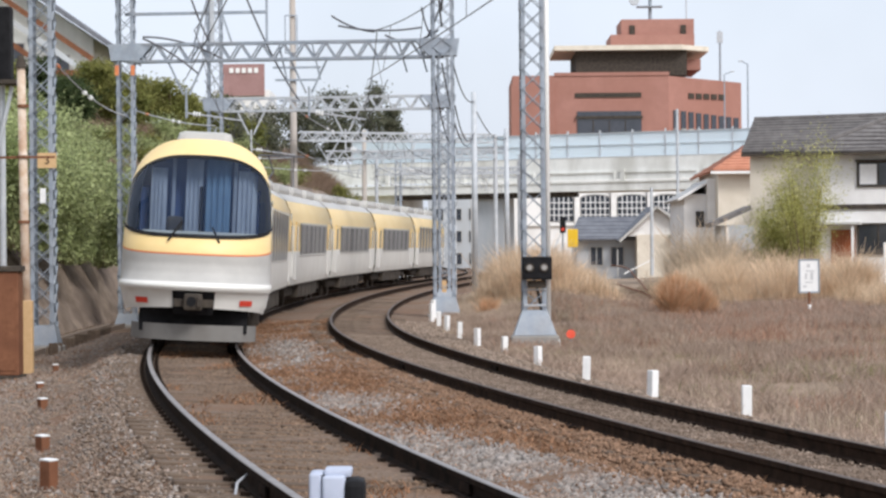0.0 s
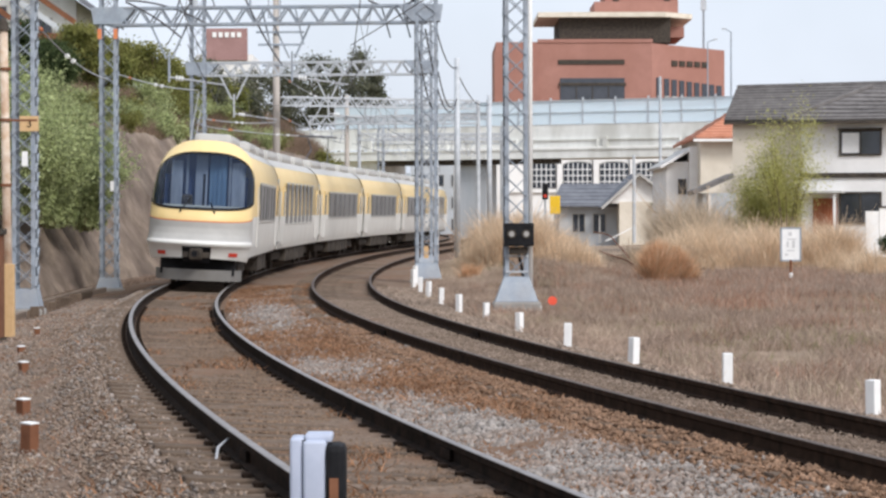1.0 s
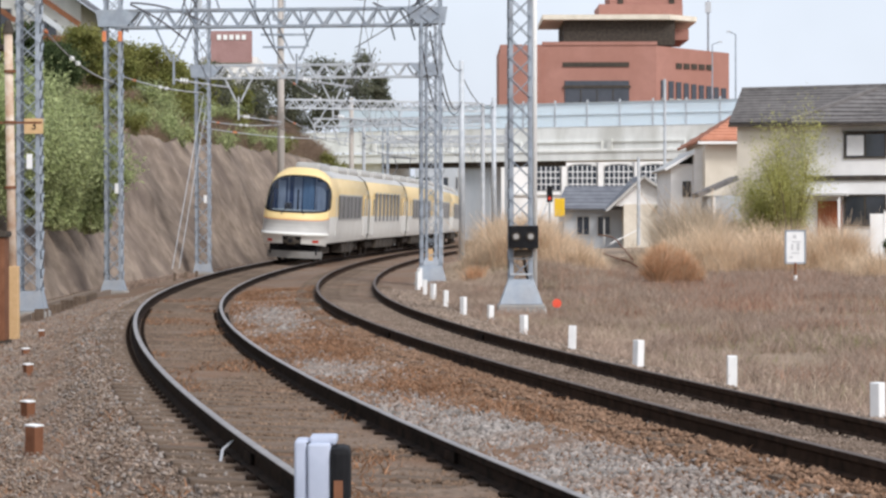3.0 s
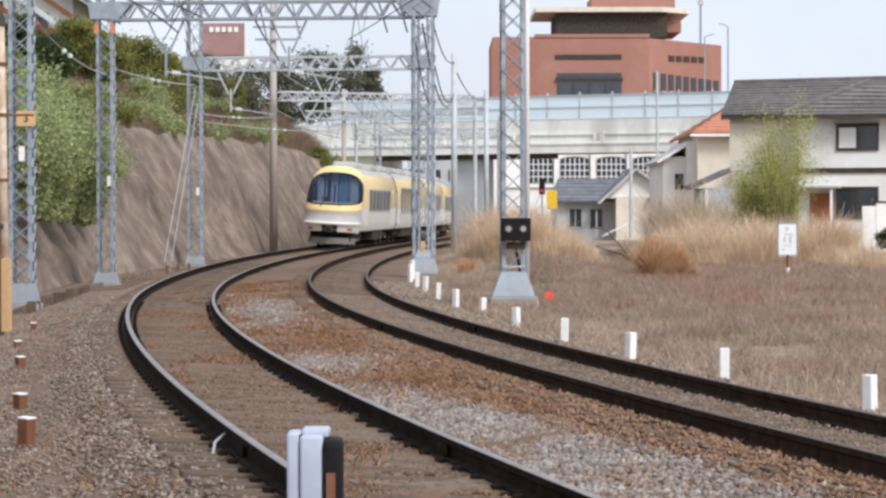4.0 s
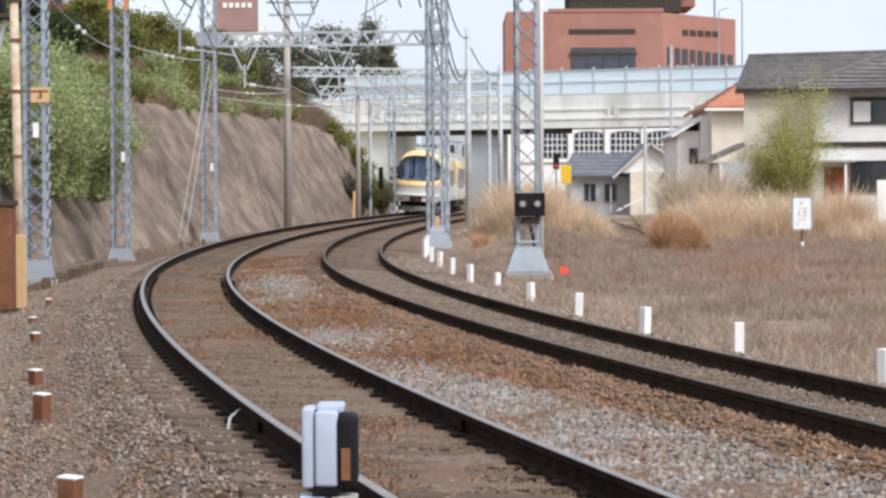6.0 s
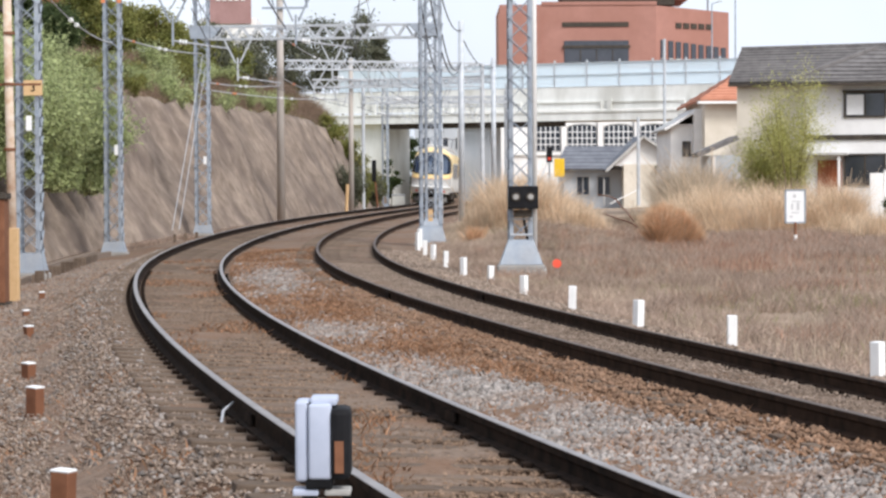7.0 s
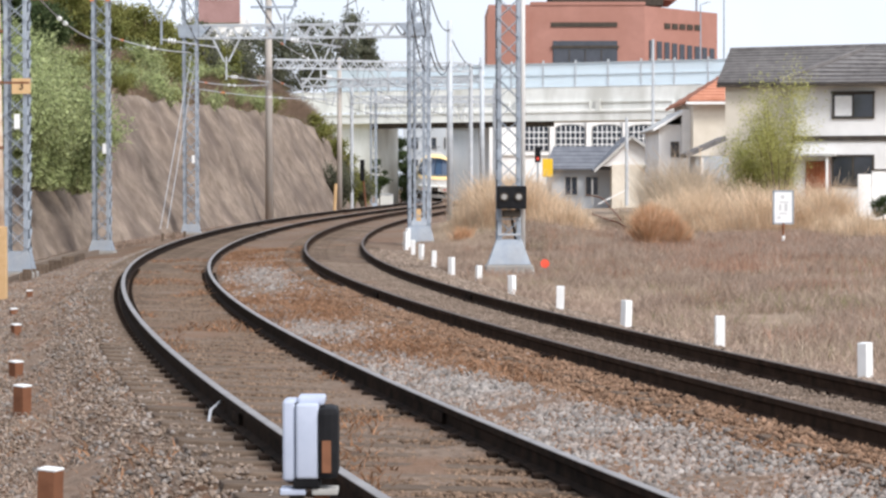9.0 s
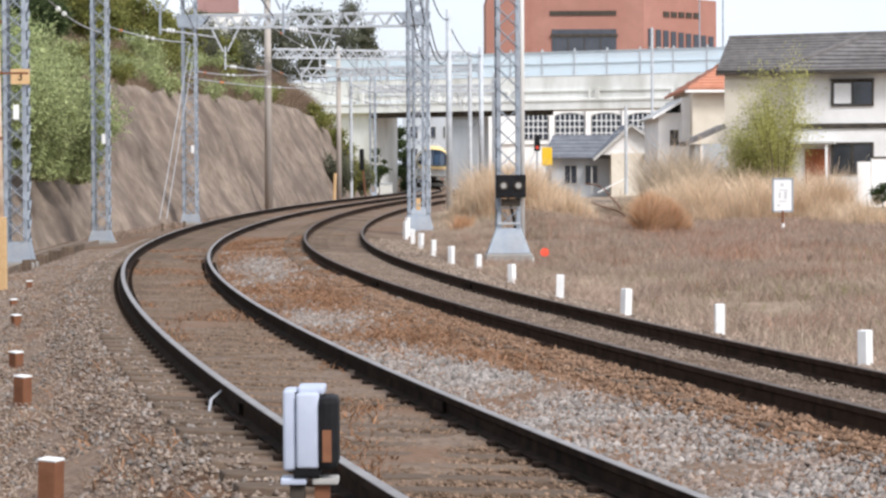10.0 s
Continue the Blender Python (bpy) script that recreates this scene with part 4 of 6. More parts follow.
t = thing("red_marker", "small round red marker on a thin stake in the grass", "marker", m=pose(2.55, 57, gz(2.55, 57)))
part("disc", rod((0, -0.02, 0.32), (0, 0.02, 0.32), 0.1, seg=16), mat("red_paint", (0.72, 0.09, 0.05), (0.8, 0.13, 0.08), 6, 0.5), t)
part("stake", rod((0, 0.02, -0.1), (0, 0.02, 0.3), 0.012, seg=6), "steel", t)

# rusty pipe, cabinet and signal gear beside the left mast
t = thing("rusty_pipe_post", "peeling rusty pipe post with orange wooden sleeve at its foot", "post", m=pose(-7.55, 46, 0))
zg = gz(-7.55, 46)
part("pipe", rod((0, 0, zg - 0.2), (0.02 - 0.1, 0, 5.0), 0.085, 0.075, 14), "rust_pipe", t, "", True)
part("sleeve", box((-0.09, -0.12, zg - 0.1), (0.10, 0.06, 0.88), 0.015), "tan_board", t, "orange-brown wooden sleeve")
part("pipe_cap", rod((-0.08, 0, 5.0), (-0.08, 0, 5.22), 0.11, 0.05, 12), "under", t)
for z in (2.25, 3.4, 4.3):
    part("clamp", rod((-0.05, 0, z), (-0.05, 0, z + 0.05), 0.105, seg=12), "brown_rust", t)
part("bracket", bar((-0.8, 0.05, 3.42), (0.5, 0.05, 3.42), 0.04), "brown_rust", t)
t = thing("relay_cabinet", "rusty brown steel trackside cabinet with dark lid", "cabinet", m=pose(-7.80, 44.5, 0, 0, 0, 3))
zg = gz(-8.15, 44.5)
part("body", box((-0.45, -0.35, zg + 0.12), (0.38, 0.35, 1.40), 0.02), "brown_rust", t)
part("lid", box((-0.49, -0.39, 1.40), (0.42, 0.39, 1.50), 0.02), "under", t)
part("plinth", box((-0.48, -0.4, zg - 0.2), (0.42, 0.4, zg + 0.12)), "under", t)
part("door_panel", box((-0.38, -0.362, zg + 0.2), (0.31, -0.35, 1.33), 0.004), "brown_rust", t)
t = thing("signal_head", "black railway signal head on a pale post with brace", "signal", m=pose(-8.08, 47.2, 0))
part("post", rod((-0.1, 0, gz(-8.25, 47.2) - 0.2), (-0.1, 0, 5.4), 0.06, seg=10), "steel_light", t)
part("hood", box((-0.32, -0.2, 4.86), (0.10, 0.15, 6.2), 0.04), "black", t)
part("visor", box((-0.35, -0.42, 4.78), (0.22, 0.2, 4.86), 0.01), "under", t)
part("brace", bar((-0.28, -0.1, 3.0), (0.10, -0.1, 4.75), 0.12, 0.05), "steel_light", t)

# white notice board in the field
t = thing("notice_board", "white notice board with grey frame on a post in dry grass", "notice board", m=pose(10.3, 75.5, gz(10.3, 75.5)))
part("panel", box((-0.26, -0.02, 0.72), (0.26, 0.02, 1.62)), "white_paint", t)
for x in (-0.28, 0.28):
    part("frame_upright", bar((x, 0, 0.68), (x, 0, 1.66), 0.05), "steel", t)
for z in (0.70, 1.64):
    part("frame_rail", bar((-0.28, 0, z), (0.28, 0, z), 0.05), "steel", t)
for x, w, z, h in ((-0.02, 0.05, 1.42, 0.10), (0.03, 0.13, 1.30, 0.04), (-0.09, 0.03, 1.08, 0.18), (0.08, 0.04, 1.06, 0.22), (0.0, 0.12, 0.97, 0.04), (-0.12, 0.05, 0.84, 0.06)):
    part("text_bar", box((x - w, -0.026, z), (x + w, -0.021, z + h)), "faded_print", t, "unreadable faded grey marking")
part("stake", rod((0, 0, -0.2), (0, 0, 0.72), 0.04, seg=8), "brown_rust", t)
part("stake_foot", rod((0, -0.04, -0.1), (0, -0.04, 0.35), 0.07, 0.05, seg=10), "white_paint", t)

# yellow board and red signal by the siding
t = thing("yellow_board", "bright yellow square board on a thin post", "board", m=pose(6.85, 150, gz(6.85, 150)))
part("panel", box((-0.28, -0.03, 2.15), (0.32, 0.03, 3.2), 0.02), "yellow_board", t)
part("post", rod((0, 0.05, -0.2), (0, 0.05, 2.3), 0.05, seg=8), "steel", t)
t = thing("siding_signal", "small dark signal with a red lamp on a pole", "signal", m=pose(6.3, 150, gz(6.3, 150)))
part("post", rod((0, 0, -0.2), (0, 0, 3.6), 0.05, seg=8), "steel", t)
part("head", box((-0.17, -0.12, 3.0), (0.17, 0.12, 3.9), 0.03), "black", t)
part("lamp", rod((0, -0.15, 3.2), (0, -0.12, 3.2), 0.1, seg=12), "red_lens", t, "red lamp")
part("stay", bar((-0.1, 0, 3.0), (-1.2, 0, 0.4), 0.04), "steel", t)

# yellow plate on the first gantry's column
part("yellow_plate", box((-0.08, -0.335, 0.6), (0.06, -0.32, 0.95)), "tan_board", g1r, "small yellow plate")
for c in (g1l,):
    for sg in (-1, 1):
        part("orange_band", box((sg * 0.24 - 0.06, -0.29, 7.2), (sg * 0.24 + 0.06, -0.276, 7.5)), "orange_mark", c, "orange painted band")
t = thing("white_signal_pole", "slim white pole standing close beside the track", "pole", m=pose(0.02, 110, gz(0.02, 110)))
part("shaft", rod((0, 0, -0.3), (0, 0, 4.6), 0.1, 0.09, 12), "porcelain", t, "", True)
t = thing("siding_pole", "thin pole with a dark lamp head near the slope", "pole", m=pose(-3.75, 158, gz(-3.75, 158)))
part("shaft", rod((0, 0, -0.3), (-0.25, 0, 2.6), 0.05, seg=8), "brown_rust", t)
part("lamp_head", box((-0.4, -0.1, 1.9), (-0.12, 0.1, 3.2), 0.06), "black", t)
t = thing("short_stake", "short yellow-brown stake at the foot of the slope", "stake", m=pose(-5.3, 146, gz(-5.3, 146)))
part("stake", rod((0, 0, -0.3), (0.1, 0, 1.8), 0.09, seg=8), "tan_board", t)
t = thing("equipment_cabinet", "pale concrete cabinet beside the track under the bridge", "cabinet", m=pose(-3.3, 205, gz(-3.3, 205)))
part("body", box((-0.5, -0.4, 0), (0.5, 0.4, 0.9), 0.03), "bridge", t)
part("lid", box((-0.55, -0.45, 0.9), (0.55, 0.45, 1.0), 0.02), "pier", t)

# upper frame on the first gantry
u = gantry_1
for z in (9.05, 9.75):
    part("upper_beam", bar((-9.85, 78.4, z), (-5.55, 78.0, z), 0.09), "steel", u)
part("upper_post", bar((-5.55, 78.0, 8.1), (-5.55, 78.0, 10.3), 0.07), "steel", u)
part("upper_post", bar((-7.2, 78.1, 8.1), (-7.2, 78.1, 11.5), 0.12), "steel_light", u)
for a, b in (((-7.75, 8.1), (-6.8, 11.2)), ((-6.6, 8.1), (-7.6, 11.2))):
    part("upper_brace", bar((a[0], 78.1, a[1]), (b[0], 78.1, b[1]), 0.06), "steel", u)
for x in (-5.2, -4.2, -1.6, -1.0):
    part("stub", bar((x, 78, 8.1), (x + 0.25, 78, 7.0 if x < -3 else 7.2), 0.05), "steel", u)
for p, zb in (((-7.9, 102), 7.5), ((-4.2, 102), 7.5), ((-6.0, 124.5), 7.35), ((-2.3, 126), 7.35), ((-3.6, 150), 7.6), ((0.0, 148), 7.6)):
    g = gantry_2 if p[1] < 110 else (gantry_3 if p[1] < 135 else gantry_4)
    drop_bracket(g, p, zb, 6.0, 1.7)
for p in ((-8.0, 78.2), (-4.3, 78.0)):
    drop_bracket(gantry_1, p, 7.62, 6.05, 1.7, "steel")
for z, x0, x1 in ((10.9, -8.6, -6.3), (10.3, -8.5, -6.5), (9.3, -8.3, -6.6)):
    part("crossarm", bar((x0 + 7.65, -0.2, z), (x1 + 7.65, -0.2, z), 0.1), "steel", p3)
for x in (-0.35, 0.22):
    part("cage_post", bar((x, -0.2, 11.6), (x, -0.2, 13.4), 0.05), "steel", p3)
for z in (11.6, 13.4):
    part("cage_rail", bar((-0.35, -0.2, z), (0.22, -0.2, z), 0.05), "steel", p3)

# more distant cross-beams seen as a thicket of steel
for yy, xl, xr, zz in ((135, -6.6, 2.2, 6.9), (163, -4.8, 4.2, 7.0), (198, -4.0, 5.0, 7.9)):
    g = gantry((xl, yy), (xr, yy), zz, zz + 0.4, gusset=False, label="distant grey gantry beam over the tracks")
    for x in ((xr,) if yy == 135 else (xl, xr)):
        part("support", rod((x, yy, gz(x, yy) - 0.2), (x, yy, zz + 1.2), 0.11, seg=10), "steel_light", g)
    for k in range(3):
        x = xl + 1.5 + k * 2.6
        for sg in (-1, 1):
            part("hanger", bar((x + sg * 0.5, yy, zz), (x + sg * 0.1, yy, zz - 1.0), 0.055), "steel_light", g)


# ================= overhead wires =================
STOPS = [12, 40, 66.5, 90.5, 113.5, 139.5, 173.5, 210, 260]
for n, tag in ((0.75, "left"), (TRACK_GAP + 0.75, "right")):
    t = thing("overhead_line", "thin dark contact wire with messenger and droppers over the track", "overhead line", "overhead lines")
    for a, b in zip(STOPS, STOPS[1:]):
        pa, pb = on_line(a, n + 0.2, 5.15), on_line(b, n - 0.2, 5.15)
        ma, mb = on_line(a, n, 6.15), on_line(b, n, 6.15)
        wire_curve("contact_wire", sag(pa, pb, 0.05, 8), 0.011, "wire", "", parent=t)
        ms = sag(ma, mb, 0.45, 10)
        wire_curve("messenger_wire", ms, 0.011, "wire", "", parent=t)
        cs = sag(pa, pb, 0.05, 10)
        for i in range(1, 10, 2):
            wire_curve("dropper", [ms[i], cs[i]], 0.006, "wire", "", parent=t)
t = thing("feeder_cables", "thick dark looping feeder cables on the gantries", "cable", "overhead lines")
FEED = [((-0.5, 77.3, 8.3), (-0.9, 77.5, 9.1), 0.3), ((-0.6, 77.3, 7.5), (0.1, 101.5, 6.2), 0.9), ((-0.3, 77.3, 7.4), (0.9, 115, 7.0), 1.2),
        ((-0.2, 77.3, 9.6), (-1.0, 77.6, 8.0), 0.35), ((-8.4, 78.2, 11.4), (-7.3, 78.1, 8.2), 0.25), ((-6.9, 78.0, 11.6), (-4.6, 78.0, 6.4), 0.5),
        ((-9.3, 78.2, 8.35), (-6.8, 78.0, 7.6), -0.18), ((-9.3, 78.2, 8.3), (-7.6, 78.0, 7.2), -0.1), ((-2.0, 77.7, 8.3), (-0.4, 77.4, 8.4), 0.25),
        ((0.1, 101.5, 7.6), (0.95, 115, 7.2), 0.8), ((0.05, 101.5, 9.2), (0.95, 115, 8.6), 0.5), ((0.95, 115, 8.4), (2.95, 143, 8.3), 0.6),
        ((-0.2, 77.3, 9.5), (1.2, 50, 12.0), 0.3), ((-0.3, 77.3, 9.0), (0.2, 50, 11.5), 0.3), ((-0.3, 77.3, 8.5), (-0.6, 50, 11.4), 0.3),
        ((-3.4, 77.8, 8.6), (-0.9, 77.5, 8.5), 0.12), ((-3.6, 77.8, 8.9), (-2.3, 77.7, 8.4), 0.1)]
for a, b, d in FEED:
    wire_curve("cable", sag(a, b, d, 14), 0.028, "wire", "", parent=t)
t = thing("tail_wires", "pale anchor wires with white insulators between masts", "cable", "overhead lines")
PALE = [((-9.7, 78.4, 6.2), (-9.35, 102.5, 6.95), 0.12), ((-9.3, 102.5, 5.85), (-7.65, 125, 6.6), 0.12), ((-9.3, 102.5, 5.55), (-5.15, 151, 6.9), 0.2),
        ((-9.15, 58, 6.4), (-9.85, 78.5, 6.0), 0.3), ((-7.6, 125, 9.0), (-5.15, 151, 8.6), 0.3), ((-7.6, 125, 7.0), (-5.15, 151, 7.2), 0.4)]
for a, b, d in PALE:
    pts = sag(a, b, d, 14)
    wire_curve("wire", pts, 0.022, "wire_pale", "", parent=t)
    for k in (6, 7):
        part("insulator", rod(pts[k], pts[k] + (pts[k + 1] - pts[k]) * 0.12, 0.06, seg=10), "porcelain", t, "white insulator")
    part("sleeve", rod(pts[2], pts[2] + (pts[3] - pts[2]) * 0.25, 0.04, seg=8), "orange_mark", t, "orange sleeve")
for a, b in (((-9.3, 102.3, 6.9), (-9.9, 96.0, 0.1)), ((-9.2, 102.4, 6.4), (-9.75, 97.0, 0.1))):
    wire_curve("guy_wire", [a, b], 0.016, "wire_pale", "", parent=t)


# ================= buildings =================
def window(parent, x0, x1, z0, z1, y, cols=2, frame_mat="under", glass="dark_glass", name="window", fw=0.07, rows=1, curtain=False):
    """A framed window set in a wall that faces the track (towards -y)."""
    w = part(name, box((x0, y - 0.03, z0), (x1, y + 0.02, z1)), glass, parent, "dark glazed window")
    for a, b in (((x0 - fw / 2, z0), (x0 - fw / 2, z1)), ((x1 + fw / 2, z0), (x1 + fw / 2, z1))):
        part("frame", bar((a[0], y - 0.04, a[1] - fw), (b[0], y - 0.04, b[1] + fw), fw, 0.1), frame_mat, w)
    for z in (z0 - fw / 2, z1 + fw / 2):
        part("frame", bar((x0, y - 0.04, z), (x1, y - 0.04, z), 0.1, fw), frame_mat, w)
    for i in range(1, cols):
        x = x0 + (x1 - x0) * i / cols
        part("mullion", bar((x, y - 0.045, z0), (x, y - 0.045, z1), fw * 0.7, 0.06), frame_mat, w)
    for i in range(1, rows):
        z = z0 + (z1 - z0) * i / rows
        part("transom", bar((x0, y - 0.047, z), (x1, y - 0.047, z), 0.06, fw * 0.7), frame_mat, w)
    if curtain:
        part("curtain", box((x0 + 0.05, y - 0.036, z0 + 0.05), ((x0 + x1) / 2 - 0.05, y - 0.032, z1 - 0.05)), "white_paint", w, "white curtain")
    return w


def roof_slab(parent, pts, thick, material, name="roof", label="", courses=0):
    """A sloping roof plane through four corner points (eave left, eave right, ridge right, ridge left)."""
    p = [Vector(q) for q in pts]
    nrm = (p[1] - p[0]).cross(p[-1] - p[0]).normalized()
    if nrm.z < 0:
        nrm = -nrm
    bm = bmesh.new()
    a = [bm.verts.new(q) for q in p]
    b = [bm.verts.new(q + nrm * thick) for q in p]
    n = len(p)
    bm.faces.new(a[::-1]), bm.faces.new(b)
    for i in range(n):
        bm.faces.new((a[i], a[(i + 1) % n], b[(i + 1) % n], b[i]))
    r = part(name, bm, material, parent, label)
    for k in range(courses):
        f = (k + 0.5) / courses
        q0, q1 = p[0].lerp(p[3 if n == 4 else 2], f), p[1].lerp(p[2], f)
        part("tile_course", bar(q0 + nrm * (thick + 0.012), q1 + nrm * (thick + 0.012), 0.05, 0.05), material, r)
    return r


def big_house():
    t = thing("house", "two-storey cream rendered house with dark grey tiled roof", "house", "houses behind the field")
    z0 = 0.2
    part("wall", box((12.8, 114.7, z0), (16.0, 119, 6.25)), "cream", t, "cream set-back wall")
    part("wall", box((15.9, 113.2, z0), (27, 119.0, 6.15)), "offwhite", t, "white front wall")
    part("dark_band", box((15.85, 113.12, 3.62), (27, 113.2, 3.84)), "under", t, "dark band between the storeys")
    # main roof, ridge along x
    roof_slab(t, [(12.5, 114.4, 6.15), (19.6, 114.4, 6.15), (19.6, 117.0, 7.80), (12.65, 117.0, 7.72)], 0.14, "roof_tile", courses=12)
    roof_slab(t, [(27, 119.8, 6.0), (12.7, 119.8, 6.0), (12.65, 117.0, 7.72), (27, 117.0, 7.80)], 0.14, "roof_tile")
    roof_slab(t, [(19.6, 114.4, 6.15), (27, 114.4, 6.15), (27, 117.0, 7.80), (19.6, 117.0, 7.80)], 0.14, "roof_tile", courses=10)
    # hipped front roof
    apex = (18.55, 115.6, 7.55)
    roof_slab(t, [(15.3, 112.5, 6.05), (27.0, 112.5, 6.05), (27.0, 115.6, 7.3), apex], 0.12, "roof_tile", courses=8)
    roof_slab(t, [(15.3, 117.0, 6.2), (15.3, 112.5, 6.05), apex], 0.12, "roof_tile", courses=5)
    part("ridge_cap", bar((12.65, 117.0, 7.85), (22.0, 117.0, 7.95), 0.2, 0.16), "roof_tile", t)
    part("hip_cap", bar((15.35, 112.5, 6.25), (18.55, 115.6, 7.74), 0.18, 0.12), "roof_tile", t)
    part("gutter", bar((15.3, 112.42, 6.02), (27, 112.42, 6.02), 0.12), "under", t, "dark gutter")
    part("gutter", bar((12.5, 114.3, 6.1), (15.9, 114.3, 6.1), 0.12), "under", t, "dark gutter")
    window(t, 17.55, 19.15, 4.65, 5.62, 113.2, 2, "under", curtain=True)
    window(t, 17.55, 19.15, 1.7, 2.95, 113.2, 2, "under")
    part("window_hood", box((17.45, 112.95, 5.68), (19.25, 113.2, 5.76)), "under", t)
    part("porch_roof", box((15.7, 112.3, 2.95), (17.7, 113.25, 3.06), 0.02), "silver", t)
    part("porch_post", box((17.32, 112.4, z0), (17.42, 112.52, 2.95)), "offwhite", t, "white porch post")
    for k in range(8):
        x = 16.4 + k * 0.125
        part("board", box((x, 113.08, 0.5), (x + 0.115, 113.16, 2.75)), "wood", t)
    part("downpipe", rod((15.78, 113.1, z0), (15.78, 113.1, 6.0), 0.05, seg=8), "silver", t)
    # the house stands turned, its far end towards the line
    corner = Vector((15.9, 113.2, 0))
    turn = Matrix.Translation(corner) @ Matrix.Rotation(radians(-16), 4, "Z") @ Matrix.Diagonal((1.05, 1, 1, 1)) @ Matrix.Translation(-corner)
    for o in t.children_recursive:
        o.data.transform(turn)
    roof_slab(t, [(11.35, 114.0, 2.92), (11.35, 117.0, 2.92), (13.1, 117.0, 3.68), (13.1, 114.0, 3.68)], 0.2, "roof_tile", "lean_to_roof", "dark lean-to roof", 0)
    part("annex_wall", box((11.75, 114.4, z0), (13.2, 117, 3.0)), "pier", t, "grey annex wall")
    part("annex_post", box((11.95, 114.3, z0), (12.1, 114.4, 2.95)), "offwhite", t)
    return t


big_house()


def garden_fence():
    t = thing("garden_wall", "white garden screen beside the house", "wall")
    part("panel", box((17.85, 108.0, 0.1), (18.4, 108.15, 2.15)), "offwhite", t)
    part("panel", box((18.45, 108.1, 0.1), (21.6, 108.25, 2.3)), "offwhite", t)
    part("cap", box((18.42, 108.05, 2.3), (21.6, 108.3, 2.36)), "under", t)


garden_fence()


def orange_house():
    base = pose(1.0, 0, 0.35)
    t = thing("house", "pale house with an orange tiled hip roof and grey eaves", "house", "houses behind the field", base)
    part("wall", box((13.15, 139, -0.3), (19, 150, 5.95)), "cream", t)
    part("side_wall", box((12.7, 140.4, -0.3), (13.2, 150, 5.5)), "offwhite", t)
    part("wing_wall", box((11.5, 141, -0.3), (12.8, 150, 4.7)), "offwhite", t, "pale lower wing")
    roof_slab(t, [(12.9, 138.4, 5.85), (19.5, 138.4, 5.85), (19.5, 143.5, 8.2), (16.7, 143.5, 8.2)], 0.14, "roof_orange", courses=14)
    roof_slab(t, [(12.7, 150, 5.7), (12.9, 138.4, 5.85), (16.7, 143.5, 8.2), (16.7, 147, 8.2)], 0.14, "roof_orange", courses=8)
    part("eave", bar((12.7, 138.3, 5.78), (19.5, 138.3, 5.78), 0.14), "offwhite", t, "white eave")
    roof_slab(t, [(11.2, 140.6, 4.35), (12.9, 140.6, 5.35), (12.9, 150, 5.35), (11.2, 150, 4.35)], 0.12, "silver")
    part("wing_verge", bar((11.15, 140.55, 4.4), (12.9, 140.55, 5.42), 0.12), "offwhite", t)
    window(t, 12.2, 12.5, 3.0, 3.7, 141.0, 1, "under")
    # dark small roof pieces stepping towards the big house
    part("dark_canopy", box((15.6, 136.5, 5.0), (17.2, 139, 5.15)), "roof_tile", t)
    part("dark_canopy", box((14.7, 136, 2.4), (17.5, 139, 2.55)), "roof_tile", t)


orange_house()


def grey_house():
    t = thing("house", "low house with blue-grey sheet roofs and pale walls", "house", "houses behind the field")
    y = 175
    part("wall", box((8.3, y, 0), (12.4, y + 8, 3.0)), "pier", t)
    part("wall", box((12.2, y - 2, 0), (15.6, y + 6, 3.2)), "cream", t)
    roof_slab(t, [(7.7, y - 0.7, 2.85), (12.6, y - 0.7, 2.85), (12.6, y + 3.5, 4.4), (8.6, y + 3.5, 4.4)], 0.12, "roof_grey", courses=6)
    # gable facing the track
    bm = add_prism(bmesh.new(), [(11.6, 3.1), (15.9, 3.1), (15.2, 3.6), (13.6, 5.0), (12.8, 4.6)], y - 1.9, y + 6)
    part("gable_wall", bm, "offwhite", t)
    roof_slab(t, [(11.0, y - 2.4, 2.75), (13.5, y - 2.4, 5.05), (13.5, y + 6, 5.05), (11.0, y + 6, 2.75)], 0.14, "roof_grey")
    roof_slab(t, [(16.4, y - 2.4, 3.0), (13.5, y - 2.4, 5.05), (13.5, y + 6, 5.05), (16.4, y + 6, 3.0)], 0.14, "roof_grey")
    part("verge", bar((11.0, y - 2.45, 2.75), (13.5, y - 2.45, 5.05), 0.16), "silver", t)
    part("verge", bar((16.4, y - 2.45, 3.0), (13.5, y - 2.45, 5.05), 0.16), "silver", t)
    for x in (9.2, 10.6):
        window(t, x, x + 0.8, 1.2, 2.4, y, 2, "silver")
    window(t, 14.6, 15.3, 1.9, 2.9, y - 2, 1, "under")
    part("canopy", box((14.3, y - 2.6, 3.0), (15.5, y - 2, 3.1)), "leaf_dark", t, "small green awning")
    # handrail of the stair
    part("stair_rail", bar((11.2, y - 3.5, 0.6), (13.0, y - 3.5, 1.5), 0.08), "offwhite", t)
    part("rail", bar((10.8, y - 3.5, 0.5), (10.8, y - 3.5, 2.2), 0.08), "silver", t)


grey_house()


